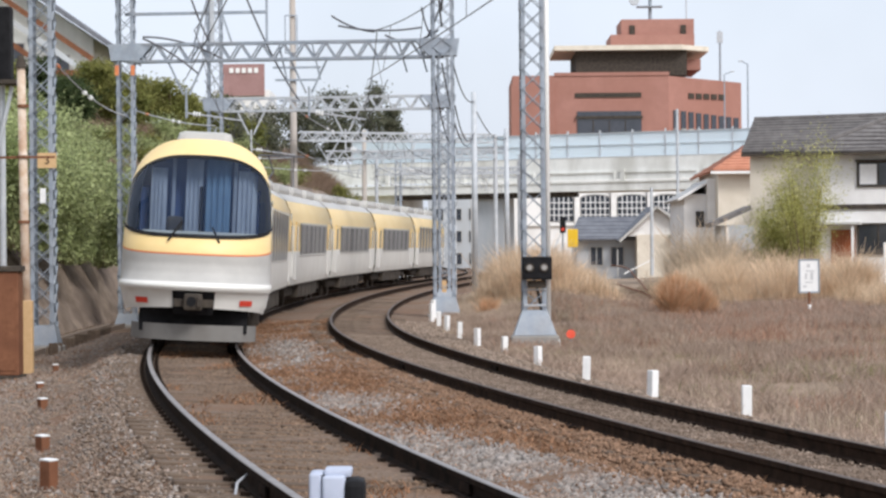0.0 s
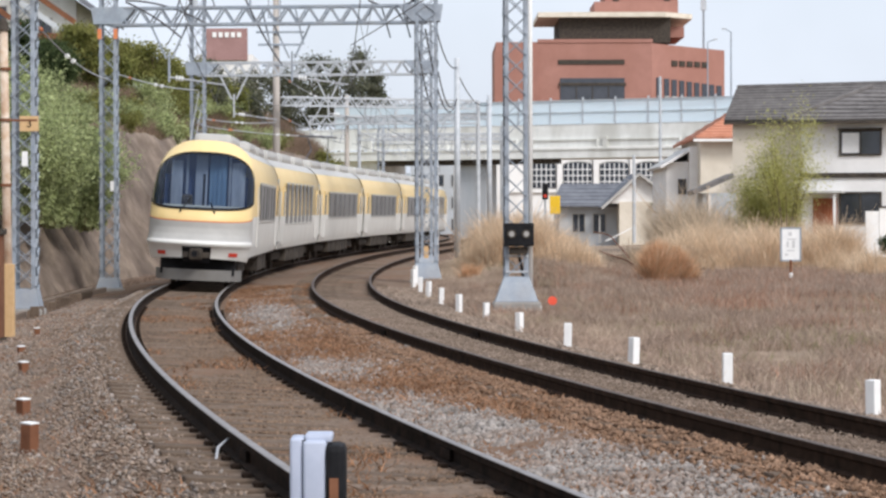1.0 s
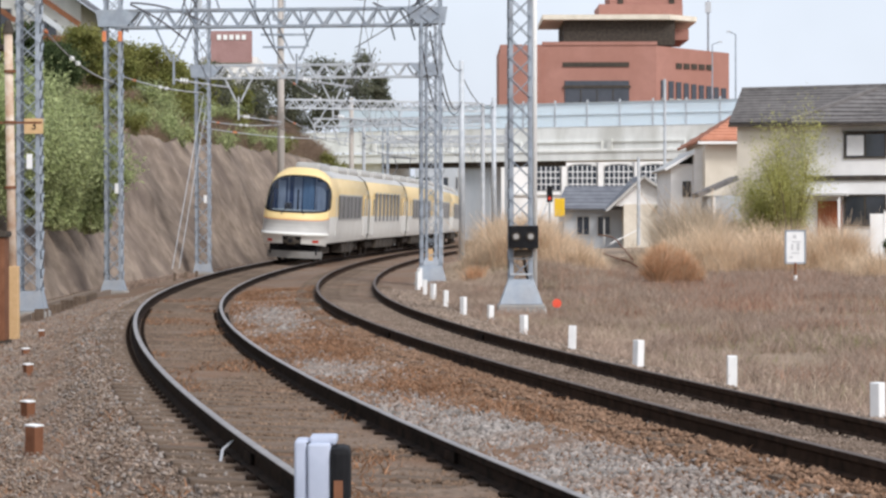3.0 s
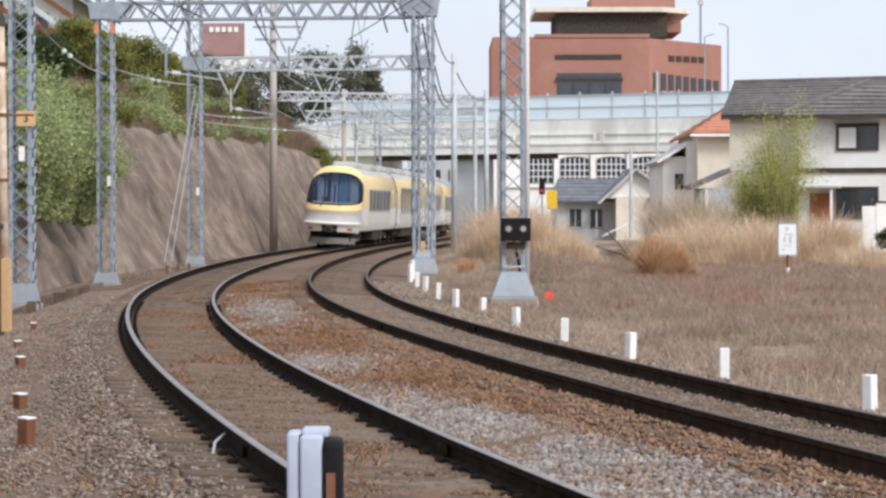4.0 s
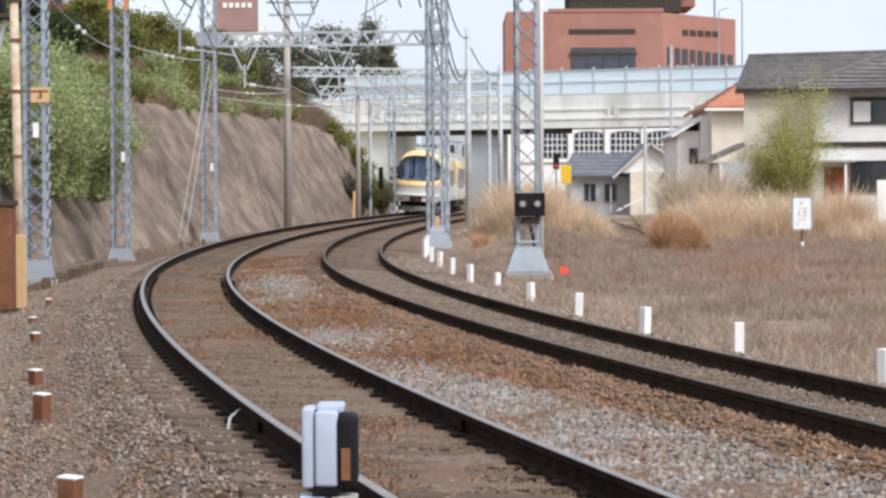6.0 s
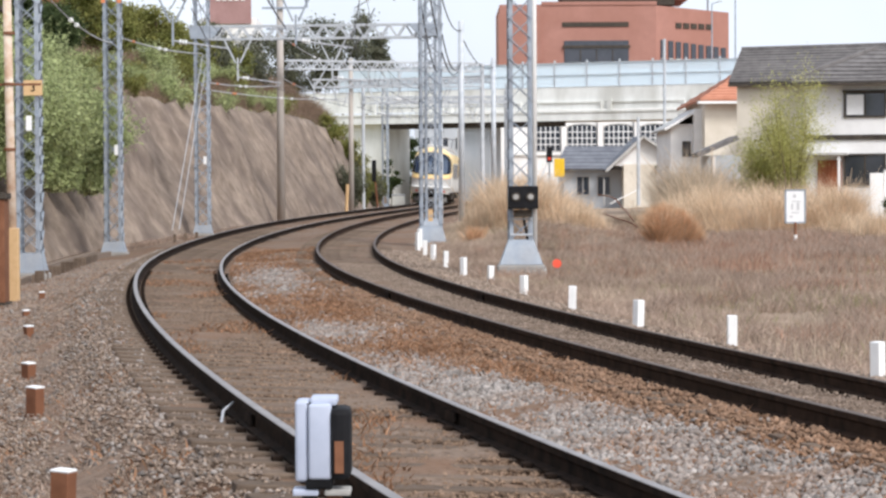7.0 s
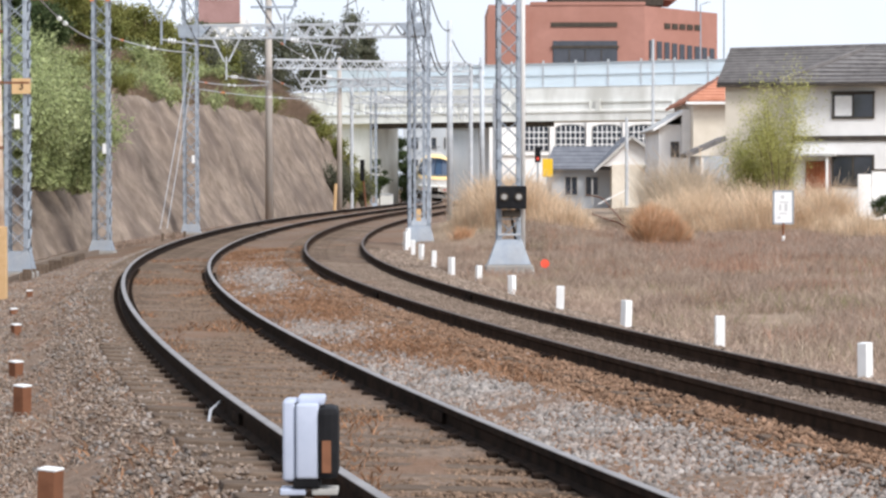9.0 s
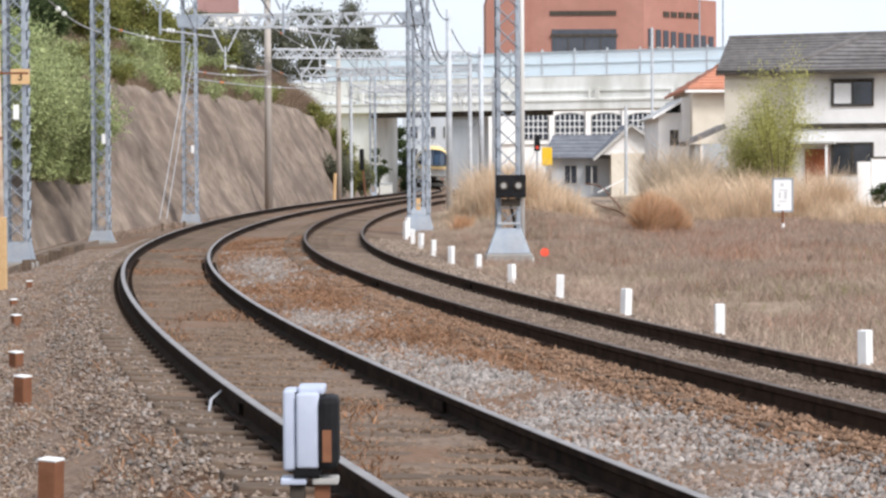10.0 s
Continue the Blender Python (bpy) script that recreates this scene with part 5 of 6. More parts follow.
def factory():
    t = thing("white_factory", "long white building with tall many-paned windows beyond the bridge", "building", m=pose(0, 0, -0.2))
    y = 285.0
    part("wall", box((2, y + 0.3, 0), (60, y + 14, 15)), "offwhite", t)
    for k in range(6):
        x0 = 10.0 + k * 4.0
        w = part("window", box((x0, y + 0.15, 6.05), (x0 + 3.15, y + 0.35, 8.75)), "dark_glass", t)
        for i in range(1, 6):
            part("mullion", bar((x0 + 3.15 * i / 6, y + 0.12, 6.05), (x0 + 3.15 * i / 6, y + 0.12, 8.75), 0.09), "white_paint", w)
        for i in range(1, 4):
            part("transom", bar((x0, y + 0.11, 6.05 + 2.7 * i / 4), (x0 + 3.15, y + 0.11, 6.05 + 2.7 * i / 4), 0.09), "white_paint", w)
        for i in range(6):
            a0, a1 = math.pi * i / 6, math.pi * (i + 1) / 6
            part("arch", bar((x0 + 1.575 - 1.62 * math.cos(a0), y + 0.1, 8.55 + 0.4 * math.sin(a0)), (x0 + 1.575 - 1.62 * math.cos(a1), y + 0.1, 8.55 + 0.4 * math.sin(a1)), 0.12),
                 "silver", w)
        part("arch_glass", add_prism(bmesh.new(), [(x0 + 1.575 - 1.55 * math.cos(math.pi * i / 10), 8.55 + 0.38 * math.sin(math.pi * i / 10)) for i in range(11)],
                                     y + 0.18, y + 0.34), "dark_glass", w)
        part("pilaster", box((x0 + 3.3, y - 0.1, 0), (x0 + 3.85, y + 0.3, 9.6)), "offwhite", t)
    part("sill_band", box((8, y, 5.55), (40, y + 0.3, 5.9)), "offwhite", t)


factory()


def red_building():
    y = 380.0
    t = thing("brick_building", "large red-brown brick building with stepped tower and dark windows", "building")
    # front left block, corner towards the camera at x = 31.5
    part("front_wall", box((8.8, y, 0), (31.6, y + 26, 28.6)), "brick", t)
    bm = bmesh.new()
    pts = [(31.55, y + 0.01), (43.2, y + 9), (43.2, y + 26), (31.55, y + 26)]
    lo = [bm.verts.new((a, b, 0)) for a, b in pts]
    hi = [bm.verts.new((a, b, 28.4 if i in (0, 3) else 27.9)) for i, (a, b) in enumerate(pts)]
    bm.faces.new(lo[::-1]), bm.faces.new(hi)
    for i in range(4):
        bm.faces.new((lo[i], lo[(i + 1) % 4], hi[(i + 1) % 4], hi[i]))
    part("side_wall", bm, "brick", t)
    part("low_block", box((8.6, y - 0.4, 0), (14.8, y + 10, 27.2)), "brick", t)
    part("parapet", box((14.9, y - 0.15, 28.5), (31.7, y + 0.5, 29.0)), "brick", t)
    # recessed top storey with wide pale eave
    part("top_storey", box((18.2, y + 2, 28.6), (34.5, y + 20, 32.4)), "under", t, "dark recessed top storey")
    bm = bmesh.new()
    pts = [(15.0, y + 0.5), (33.6, y + 0.5), (38.0, y + 5), (38.0, y + 20), (15.0, y + 20)]
    lo = [bm.verts.new((a, b, 32.3)) for a, b in pts]
    hi = [bm.verts.new((a, b, 33.0)) for a, b in pts]
    bm.faces.new(lo[::-1]), bm.faces.new(hi)
    for i in range(5):
        bm.faces.new((lo[i], lo[(i + 1) % 5], hi[(i + 1) % 5], hi[i]))
    part("eave", bm, "cream", t, "broad pale flat eave")
    part("terrace_wall", box((33.0, y + 5, 29.6), (36.8, y + 20, 31.2)), "brick", t)
    part("tower", box((23.6, y + 6, 33), (36.0, y + 18, 35.0)), "brick", t)
    part("tower", box((25.2, y + 6.5, 35), (36.0, y + 18, 37.3)), "brick", t)
    for x in (26.4, 34.0):
        part("tower_slot", box((x, y + 6.3, 34.2), (x + 0.8, y + 6.52, 36.4)), "under", t)
    # windows
    part("slot_window", box((17.9, y - 0.12, 25.3), (27.6, y + 0.1, 26.0)), "under", t)
    w = part("big_window", box((18.2, y - 0.15, 18.4), (27.6, y + 0.1, 23.3)), "dark_glass", t, "large dark glazed opening")
    for k in range(1, 4):
        part("mullion", bar((18.2 + 2.35 * k, y - 0.2, 18.4), (18.2 + 2.35 * k, y - 0.2, 22.0), 0.12), "under", w)
    part("lintel", box((18.0, y - 0.4, 22.2), (27.8, y - 0.1, 22.6)), "under", w)
    d = Vector((11.65, 9, 0)).normalized()
    nrm = Vector((d.y, -d.x, 0))
    for k in range(9):
        o = Vector((31.55, y, 0)) + d * (0.9 + k * 1.52) + nrm * 0.05
        m = Matrix.Translation(o) @ Matrix.Rotation(math.atan2(d.y, d.x), 4, "Z")
        wv = part("window", box((0, -0.1, 17.0), (0.95, 0.1, 23.4 - 0.1 * k)), "dark_glass", t)
        wv.matrix_basis = m
        for z in (18.6, 20.6):
            tr = part("transom", box((0, -0.14, z), (0.95, -0.08, z + 0.14)), "silver", wv)
        if 2 <= k <= 6:
            sl = part("slot_window", box((0, -0.1, 25.2), (1.1, 0.1, 26.0)), "under", t)
            sl.matrix_basis = m
    # mast with dishes
    a = thing("antenna_mast", "grey rooftop antenna mast with drum antennas", "antenna")
    part("pole", rod((29.6, y + 8, 37.2), (29.6, y + 8, 45), 0.28, 0.22), "steel", a)
    for z in (39.2, 41.6):
        part("platform", box((27.6, y + 7, z), (31.4, y + 9, z + 0.18)), "steel", a)
    for x, z in ((27.2, 40.2), (31.5, 41.8), (27.9, 42.6)):
        part("drum", rod((x, y + 6.4, z), (x, y + 7.4, z), 0.75, seg=14), "steel_light", a)
    part("side_pole", rod((35.0, y + 8, 37), (35.0, y + 8, 40.5), 0.1), "steel_light", a)
    for x, h in ((43.6, 36.5),):
        b = thing("roof_mast", "thin grey rooftop mast with small panels", "antenna")
        part("pole", rod((40.4, y + 12, 27.5), (40.4, y + 12, 36.0), 0.16), "steel", b)
        part("antenna_panel", box((40.0, y + 11.7, 34.2), (40.8, y + 12.3, 35.8)), "steel_light", b)


red_building()


def street_lamp(x, y, z1, arm):
    t = thing("street_lamp", "tall slim grey street lamp on the bridge road", "street lamp", "street lamps")
    part("pole", rod((x, y, 8), (x, y, z1), 0.09, 0.06), "steel", t)
    part("arm", rod((x, y, z1), (x + arm, y, z1 + 0.25), 0.05), "steel", t)
    part("lamp_head", box((x + arm - 0.3 if arm < 0 else x + arm - 0.1, y - 0.12, z1 + 0.2), (x + arm + 0.1 if arm < 0 else x + arm + 0.3, y + 0.12, z1 + 0.34), 0.03), "steel_light", t)


street_lamp(25.9, 228, 18.6, -0.5)
street_lamp(27.2, 260, 20.0, 0.7)
t = thing("roadside_pole", "thin grey pole in front of the bridge", "pole")
part("pole", rod((16.4, 190, 0.5), (16.4, 190, 12.5), 0.12, 0.1), "steel_light", t)
t = thing("roadside_pole", "thin grey pole in front of the bridge", "pole")
part("pole", rod((12.8, 168, 0.5), (12.8, 168, 6.2), 0.12, 0.1), "steel_light", t)


def hill_apartment():
    t = thing("hillside_building", "weathered pale hillside building with balconies and sloping roof", "building")
    part("wall", box((-34, 150, 8), (-20.7, 162, 14.6)), "bridge", t)
    bm = add_prism(bmesh.new(), [(-34.5, 24.7), (-19.5, 14.15), (-19.5, 13.9), (-34.5, 24.2)], 148.6, 163)
    part("roof", bm, "roof_grey", t, "grey sloping roof")
    part("wall", add_prism(bmesh.new(), [(-34, 14.6), (-20.7, 14.6), (-34, 23.6)], 150.05, 161.9), "bridge", t)
    for k in range(4):
        x = -23.6 - k * 2.6
        window(t, x, x + 1.5, 12.3 + 0.4 * k, 13.6 + 0.7 * k, 150, 2, "silver")
    # sloping bars added in place of balcony rows receding in perspective
    for d, m in ((1.3, "brown_rust"), (2.3, "pier"), (3.6, "brown_rust")):
        part("stair_rail", bar((-33.0, 149.0, 23.2 - d), (-20.6, 149.0, 14.6 - d), 0.09, 0.3), m, t, "sloping bar standing in for a receding balcony row")
    part("balcony", box((-34, 149, 11.6), (-21.2, 150, 12.0)), "bridge", t)
    part("balcony_rail", box((-34, 148.95, 12.0), (-21.2, 149.05, 12.7)), "brown_rust", t)
    part("base_wall", box((-34, 149.4, 6), (-21.0, 150, 11.6)), "pier", t)


hill_apartment()


def sign_building():
    t = thing("brown_building", "dark red building with a white-lettered rooftop sign behind the trees", "building")
    part("wall", box((-24, 262, 5), (-18.4, 272, 19.0)), "offwhite", t)
    # maroon paled to put distance haze into the colour
    s = part("sign_panel", box((-23.4, 261.6, 18.4), (-18.9, 262, 21.6)), mat("hazed_maroon_sign", (0.30, 0.18, 0.17), (0.36, 0.22, 0.21), 1, 0.8), t, "dark maroon sign board, paled for haze")
    for k in range(5):
        part("text_bar", box((-22.4 + k * 0.62, 261.5, 20.7), (-22.0 + k * 0.62, 261.6, 21.2)), "white_paint", s, "unreadable white mark")


sign_building()
t = thing("siding_track", "rusty siding rails rising through dry grass", "track", kind="structure")
SIDING = [[(6.3, 84, 0.42), (6.71, 92, 0.56), (7.0, 97, 0.64), (7.62, 110, 0.83), (8.42, 125, 1.09), (8.91, 140, 1.2), (9.29, 155, 1.23)],
          [(6.1, 80, 0.34), (6.57, 90, 0.38), (6.72, 97, 0.40), (6.98, 106, 0.42), (7.35, 118, 0.45)]]
for pts in SIDING:
    ys = np.linspace(pts[0][1], pts[-1][1], 40)
    run = [(float(np.interp(y, [q[1] for q in pts], [q[0] for q in pts])), float(y), float(np.interp(y, [q[1] for q in pts], [q[2] for q in pts]))) for y in ys]
    soft = [tuple(np.mean(run[max(0, i - 3):i + 4], axis=0)) for i in range(40)]
    wire_curve("rail", soft, 0.035, "brown_rust", "", parent=t)
t = thing("pale_boulder", "pale weathered concrete lump on the grassy bank", "boulder", m=pose(-13.1, 91, gz(-13.1, 91) + 0.5))
bm = bmesh.new()
bmesh.ops.create_icosphere(bm, subdivisions=3, radius=1.0)
for v in bm.verts:
    v.co = Vector((v.co.x * 1.1, v.co.y * 0.7, v.co.z * 0.75)) * (1 + 0.35 * noise.noise(v.co * 1.3))
part("body", bm, "cream", t)


# ================= plants =================
def leaf_cloud(rng, centres, radii, count, size, squash=0.8, droop=0.0):
    """Vertices and faces of many small leaf clumps spread through a set of balls."""
    centres, radii = np.asarray(centres, float), np.asarray(radii, float)
    k = rng.choice(len(centres), count, p=radii ** 2 / (radii ** 2).sum())
    d = rng.normal(size=(count, 3)) * 0.52
    p = centres[k] + d * radii[k][:, None] * np.array([1, 1, squash])
    a = rng.normal(size=(count, 3))
    a[:, 2] -= droop
    a /= np.linalg.norm(a, axis=1)[:, None]
    b = np.cross(a, rng.normal(size=(count, 3)))
    b /= np.linalg.norm(b, axis=1)[:, None]
    s = size * rng.uniform(0.6, 1.4, count)[:, None]
    v = np.stack([p - a * s, p + b * s * 0.42, p + a * s, p - b * s * 0.42], 1).reshape(-1, 3)
    f = np.arange(count * 4).reshape(-1, 4)
    return v, f


def mesh_np(name, v, f, material, parent=None):
    me = bpy.data.meshes.new(name)
    me.vertices.add(len(v))
    me.vertices.foreach_set("co", np.asarray(v, np.float32).ravel())
    k = f.shape[1]
    me.loops.add(f.size)
    me.loops.foreach_set("vertex_index", f.astype(np.int32).ravel())
    me.polygons.add(len(f))
    me.polygons.foreach_set("loop_start", np.arange(0, f.size, k, dtype=np.int32))
    me.polygons.foreach_set("loop_total", np.full(len(f), k, np.int32))
    me.materials.append(M[material])
    me.update(calc_edges=True)
    ob = new(name, me)
    ob.parent = parent
    return ob


def tree(seed, x, y, h, spread, label, leaf="leaf_dark", count=5000, size=0.16, trunk=0.16, base=0.35, z=None, category="tree", droop=0.3, balls=16, group="trees"):
    rng = np.random.default_rng(seed)
    zg = gz(x, y) if z is None else z
    t = thing(category.replace(" ", "_"), label, category, group, pose(x, y, zg))
    bm = bmesh.new()
    top = Vector((rng.normal(0, 0.15), rng.normal(0, 0.15), h * 0.8))
    add_rod(bm, (0, 0, -0.3), top * 0.5, trunk, trunk * 0.7, 8)
    add_rod(bm, top * 0.5, top, trunk * 0.7, trunk * 0.2, 8)
    cs, rs = [], []
    for i in range(balls):
        a = rng.uniform(0, 2 * math.pi)
        f = rng.uniform(base, 0.95)
        rad = spread * rng.uniform(0.2, 0.85) * (1 - 0.55 * max(0, (f - 0.5) / 0.5))
        c = Vector((math.cos(a) * rad, math.sin(a) * rad, h * f))
        cs.append(c)
        rs.append(spread * rng.uniform(0.22, 0.42))
        add_rod(bm, top * (f * 0.75), c, trunk * 0.25, trunk * 0.06, 5)
    part("trunk", bm, "bark", t, "brown trunk and limbs", True)
    v, f = leaf_cloud(rng, cs, rs, count, size, 0.75, droop)
    tagged(mesh_np("crown", v, f, leaf, t), "uneven leafy crown")
    return t


def feathery(seed, x, y, z, h, spread, label, leaf, stems=70, per=150, size=0.07, category="bush", group="bushes on the slope", trunk_r=0.02, droop=0.35):
    """A plant of many arching stems, each feathered with small leaves."""
    rng = np.random.default_rng(seed)
    t = thing(category.replace(" ", "_"), label, category, group, pose(x, y, z))
    bm = bmesh.new()
    ps = []
    for i in range(stems):
        a, r0 = rng.uniform(0, 2 * math.pi), rng.uniform(0, 0.35) * spread
        out = rng.uniform(0.25, 1.0) * spread
        hh = h * rng.uniform(0.55, 1.05) * (1.12 - 0.35 * out / spread)
        u = np.array([math.cos(a), math.sin(a)])
        f = np.linspace(0, 1, 9)
        px, py = u[0] * (r0 + out * f ** 1.6), u[1] * (r0 + out * f ** 1.6)
        pz = hh * (f - droop * 0.4 * f ** 3)
        q = np.stack([px, py, pz], 1)
        if i % 6 == 0:
            for j in (0, 2, 4):
                add_rod(bm, q[j], q[j + 2], trunk_r * (1 - j / 8), trunk_r * (1 - (j + 2) / 8), 4)
        g = rng.uniform(0.03, 1.0, per)
        c = np.stack([np.interp(g, f, q[:, k]) for k in range(3)], 1)
        ps.append(c + rng.normal(size=(per, 3)) * (0.05 + 0.11 * spread * g[:, None]))
    part("woody_base", bm, "bark", t, "thin brown stems")
    p = np.concatenate(ps)
    n = len(p)
    a = rng.normal(size=(n, 3)) * [1, 1, 0.8] + [0, 0, -0.4]
    a /= np.linalg.norm(a, axis=1)[:, None]
    b = np.cross(a, rng.normal(size=(n, 3)))
    b /= np.linalg.norm(b, axis=1)[:, None]
    s = size * rng.uniform(0.5, 1.5, n)[:, None]
    v = np.stack([p - a * s, p + b * s * 0.3, p + a * s, p - b * s * 0.3], 1).reshape(-1, 3)
    tagged(mesh_np("foliage", v, np.arange(n * 4).reshape(-1, 4), leaf, t), "feathery small leaves")
    return t


# dark evergreens and olive trees along the top of the bank
rr = random.Random(5)
for i in range(24):
    y = 98 + i * 2.6
    x = float(np.interp(y, [98, 105, 115, 125, 140, 158], [-16.4, -15.8, -15.1, -14.6, -12.8, -11.4])) - rr.uniform(-0.5, 2.2)
    dark = i in (1, 2, 3, 4, 5, 16, 18, 20, 22)
    h = rr.uniform(1.9, 2.7) - (0.6 if i < 6 else 0)
    tree(20 + i, x, y, h, rr.uniform(1.2, 1.7), "dark green evergreen tree on top of the bank" if dark else "olive green tree on top of the bank",
         ("leaf_grey" if i >= 15 else "leaf_dark") if dark else "leaf_olive", 8000, 0.085, balls=26, base=0.2)
t = thing("grey_apartment_block", "plain grey building seen through the bridge opening", "building")
part("wall", box((-3.2, 330, 0), (9, 342, 13)), "pier", t)
for fx in range(5):
    for fz in range(4):
        window(t, -2.6 + fx * 2.3, -1.3 + fx * 2.3, 1.2 + fz * 2.8, 2.6 + fz * 2.8, 330, 2, "silver")
# far trees beyond the bridge
for i, (x, y, h, sp) in enumerate(((-12.4, 262, 11, 3.0), (-9.6, 258, 10.5, 2.8), (-7.4, 264, 12.0, 3.0), (-15.2, 266, 10.2, 3.2), (-6.0, 256, 9.2, 2.0), (-18.5, 262, 9.6, 3.0))):
    tree(50 + i, x, y, h, sp, "thin-leaved dark tree beyond the bridge", "leaf_grey", 5600, 0.16, balls=26, base=0.4, z=7.8)
for i, (x, y, h, sp, z) in enumerate(((-7.9, 170, 2.0, 1.5, 4.3), (-6.4, 176, 1.8, 1.3, 3.0), (-4.6, 206, 2.2, 0.9, 0.5), (-4.0, 214, 3.6, 0.9, 0.5), (-4.2, 246, 6.0, 1.5, 0.5), (-4.6, 262, 8.0, 2.0, 0.5), (-5.5, 280, 9.0, 2.6, 0.5))):
    tree(60 + i, x, y, h, sp, "dark green shrub near the bridge" if y > 180 else "olive shrub at the end of the slope", "leaf_dark" if y > 180 else "leaf_olive", 3500, 0.11, 0.08, 0.15, z, "shrub")
for i, (x, y, h, sp) in enumerate(((-2.9, 236, 6.6, 1.3), (-1.9, 240, 4.6, 0.8), (-4.2, 238, 7.6, 1.4), (-2.6, 252, 5.4, 1.1))):
    tree(260 + i, x, y, h, sp, "dark overgrown shrub beyond the bridge opening", "leaf_dark", 4500, 0.12, 0.08, 0.08, 0.2, "shrub")
for i, (x, y, h, sp) in enumerate(((-5.5, 160, 3.4, 1.0), (-5.0, 166, 3.0, 0.9), (-4.6, 172, 2.6, 0.9), (-4.5, 180, 2.4, 0.8))):
    feathery(270 + i, x, y, 0.5, h, sp, "tan and olive scrub hanging over the end of the slope", "leaf_olive" if i % 2 else "leaf_grey", 60, 130, 0.08)
# pale bamboo-like bushes over the wall
BUSH = [(-11.2, 66, 3.7, 1.2, 2.2), (-11.0, 70, 3.5, 1.2, 2.0), (-11.6, 72, 4.2, 1.3, 2.0), (-11.2, 75.5, 3.9, 1.2, 1.8), (-11.4, 79, 4.1, 1.3, 1.8), (-11.0, 82, 3.7, 1.2, 1.7),
        (-11.3, 85.5, 3.7, 1.2, 1.8), (-12.8, 77, 4.2, 1.5, 3.2), (-12.6, 66, 3.8, 1.4, 2.6), (-13.2, 84, 3.4, 1.4, 4.0), (-13.4, 71, 3.6, 1.4, 3.6)]
for i, (x, y, h, sp, zz) in enumerate(BUSH):
    feathery(80 + i, x, y, zz - 0.25, h + 0.2, sp, "pale green feathery bush hanging over the slope", "leaf_bamboo", 100, 170, 0.07)
for i in range(40):
    rr = random.Random(300 + i)
    y = 84 + i * 1.75
    back = rr.uniform(0.2, 3.0)
    x = float(np.interp(y, [84, 100, 125, 150], [-12.6, -12.4, -11.0, -8.8])) - back
    feathery(100 + i, x, y, gz(x, y) - 0.1, rr.uniform(0.9, 1.9), rr.uniform(0.8, 1.3), "low green shrub along the crest of the slope" if i % 3 else "low olive shrub along the crest of the slope",
             "leaf_bamboo" if i % 3 else "leaf_olive", 36, 90, 0.075, "shrub", "shrubs on the crest")
# yellow-green garden tree before the house
feathery(140, 14.2, 105, 0.3, 7.0, 1.5, "yellow-green feathery garden tree before the cream house", "leaf_yellow", 100, 210, 0.05, "tree", "trees", 0.04, 0.25)
feathery(141, 13.5, 107, 0.3, 4.6, 1.3, "yellow-green feathery garden tree before the cream house", "leaf_yellow", 95, 280, 0.055, "tree", "trees", 0.03)
tree(142, 12.6, 110, 1.5, 0.8, "dark green garden shrub", "leaf_dark", 2500, 0.07, 0.05, 0.1, 0.3, "shrub", 0.2, 9)
tree(143, 18.6, 106, 0.9, 0.6, "dark green garden shrub", "leaf_dark", 1500, 0.06, 0.04, 0.1, 0.3, "shrub", 0.2, 8)


def blades(name, label, material, seed, pts, h, w, lean=0.25, plume=0.0, category="grass"):
    """Grass: one bent blade of two quads for each plan point."""
    rng = np.random.default_rng(seed)
    pts = np.asarray(pts)
    n = len(pts)
    z = ground_z(pts[:, 0], pts[:, 1])
    hh = h * rng.uniform(0.55, 1.25, n) if np.isscalar(h) else np.asarray(h) * rng.uniform(0.6, 1.2, n)
    a = rng.uniform(0, 2 * math.pi, n)
    side = np.stack([np.cos(a), np.sin(a), 0 * a], 1) * (w * rng.uniform(0.6, 1.4, n))[:, None]
    b = rng.uniform(0, 2 * math.pi, n)
    ln = np.stack([np.cos(b), np.sin(b), 0 * b], 1) * (lean * hh * rng.uniform(0.2, 1.3, n))[:, None]
    p0 = np.stack([pts[:, 0], pts[:, 1], z - 0.03], 1)
    p1 = p0 + ln * 0.35 + np.stack([0 * hh, 0 * hh, hh * 0.6], 1)
    p2 = p0 + ln + np.stack([0 * hh, 0 * hh, hh * np.where(rng.random(n) < 0.4, 0.85, 1.0)], 1)
    mid = 0.8 + plume
    v = np.stack([p0 - side, p0 + side, p1 + side * mid, p1 - side * mid, p2 + side * (0.15 + plume), p2 - side * (0.15 + plume)], 1).reshape(-1, 3)
    i = np.arange(n)[:, None] * 6
    f = np.concatenate([i + [0, 1, 2, 3], i + [3, 2, 4, 5]], 0)
    ob = mesh_np(name, v, f, material)
    return tagged(ob, label, category, "", "stuff")


def strip(seed, n, s0, s1, n0, n1):
    """Random plan points in a strip beside the line."""
    rng = np.random.default_rng(seed)
    s = s0 + (s1 - s0) * rng.random(n)
    o = n0 + (n1 - n0) * rng.random(n)
    h = np.interp(s, arc, head)
    return np.stack([np.interp(s, arc, line_x) + o * np.cos(h), np.interp(s, arc, line_y) - o * np.sin(h)], 1)


def clumps(seed, centres, per, spread):
    rng = np.random.default_rng(seed)
    c = np.asarray(centres, float)
    k = np.repeat(np.arange(len(c)), per)
    return c[k] + rng.normal(size=(len(k), 2)) * np.asarray(spread)


def patchy(pts, scale, cut, off=0.0, along=1.0):
    keep = [noise.noise((p[0] * scale, p[1] * scale * along, off)) > cut for p in pts]
    return pts[np.array(keep)]


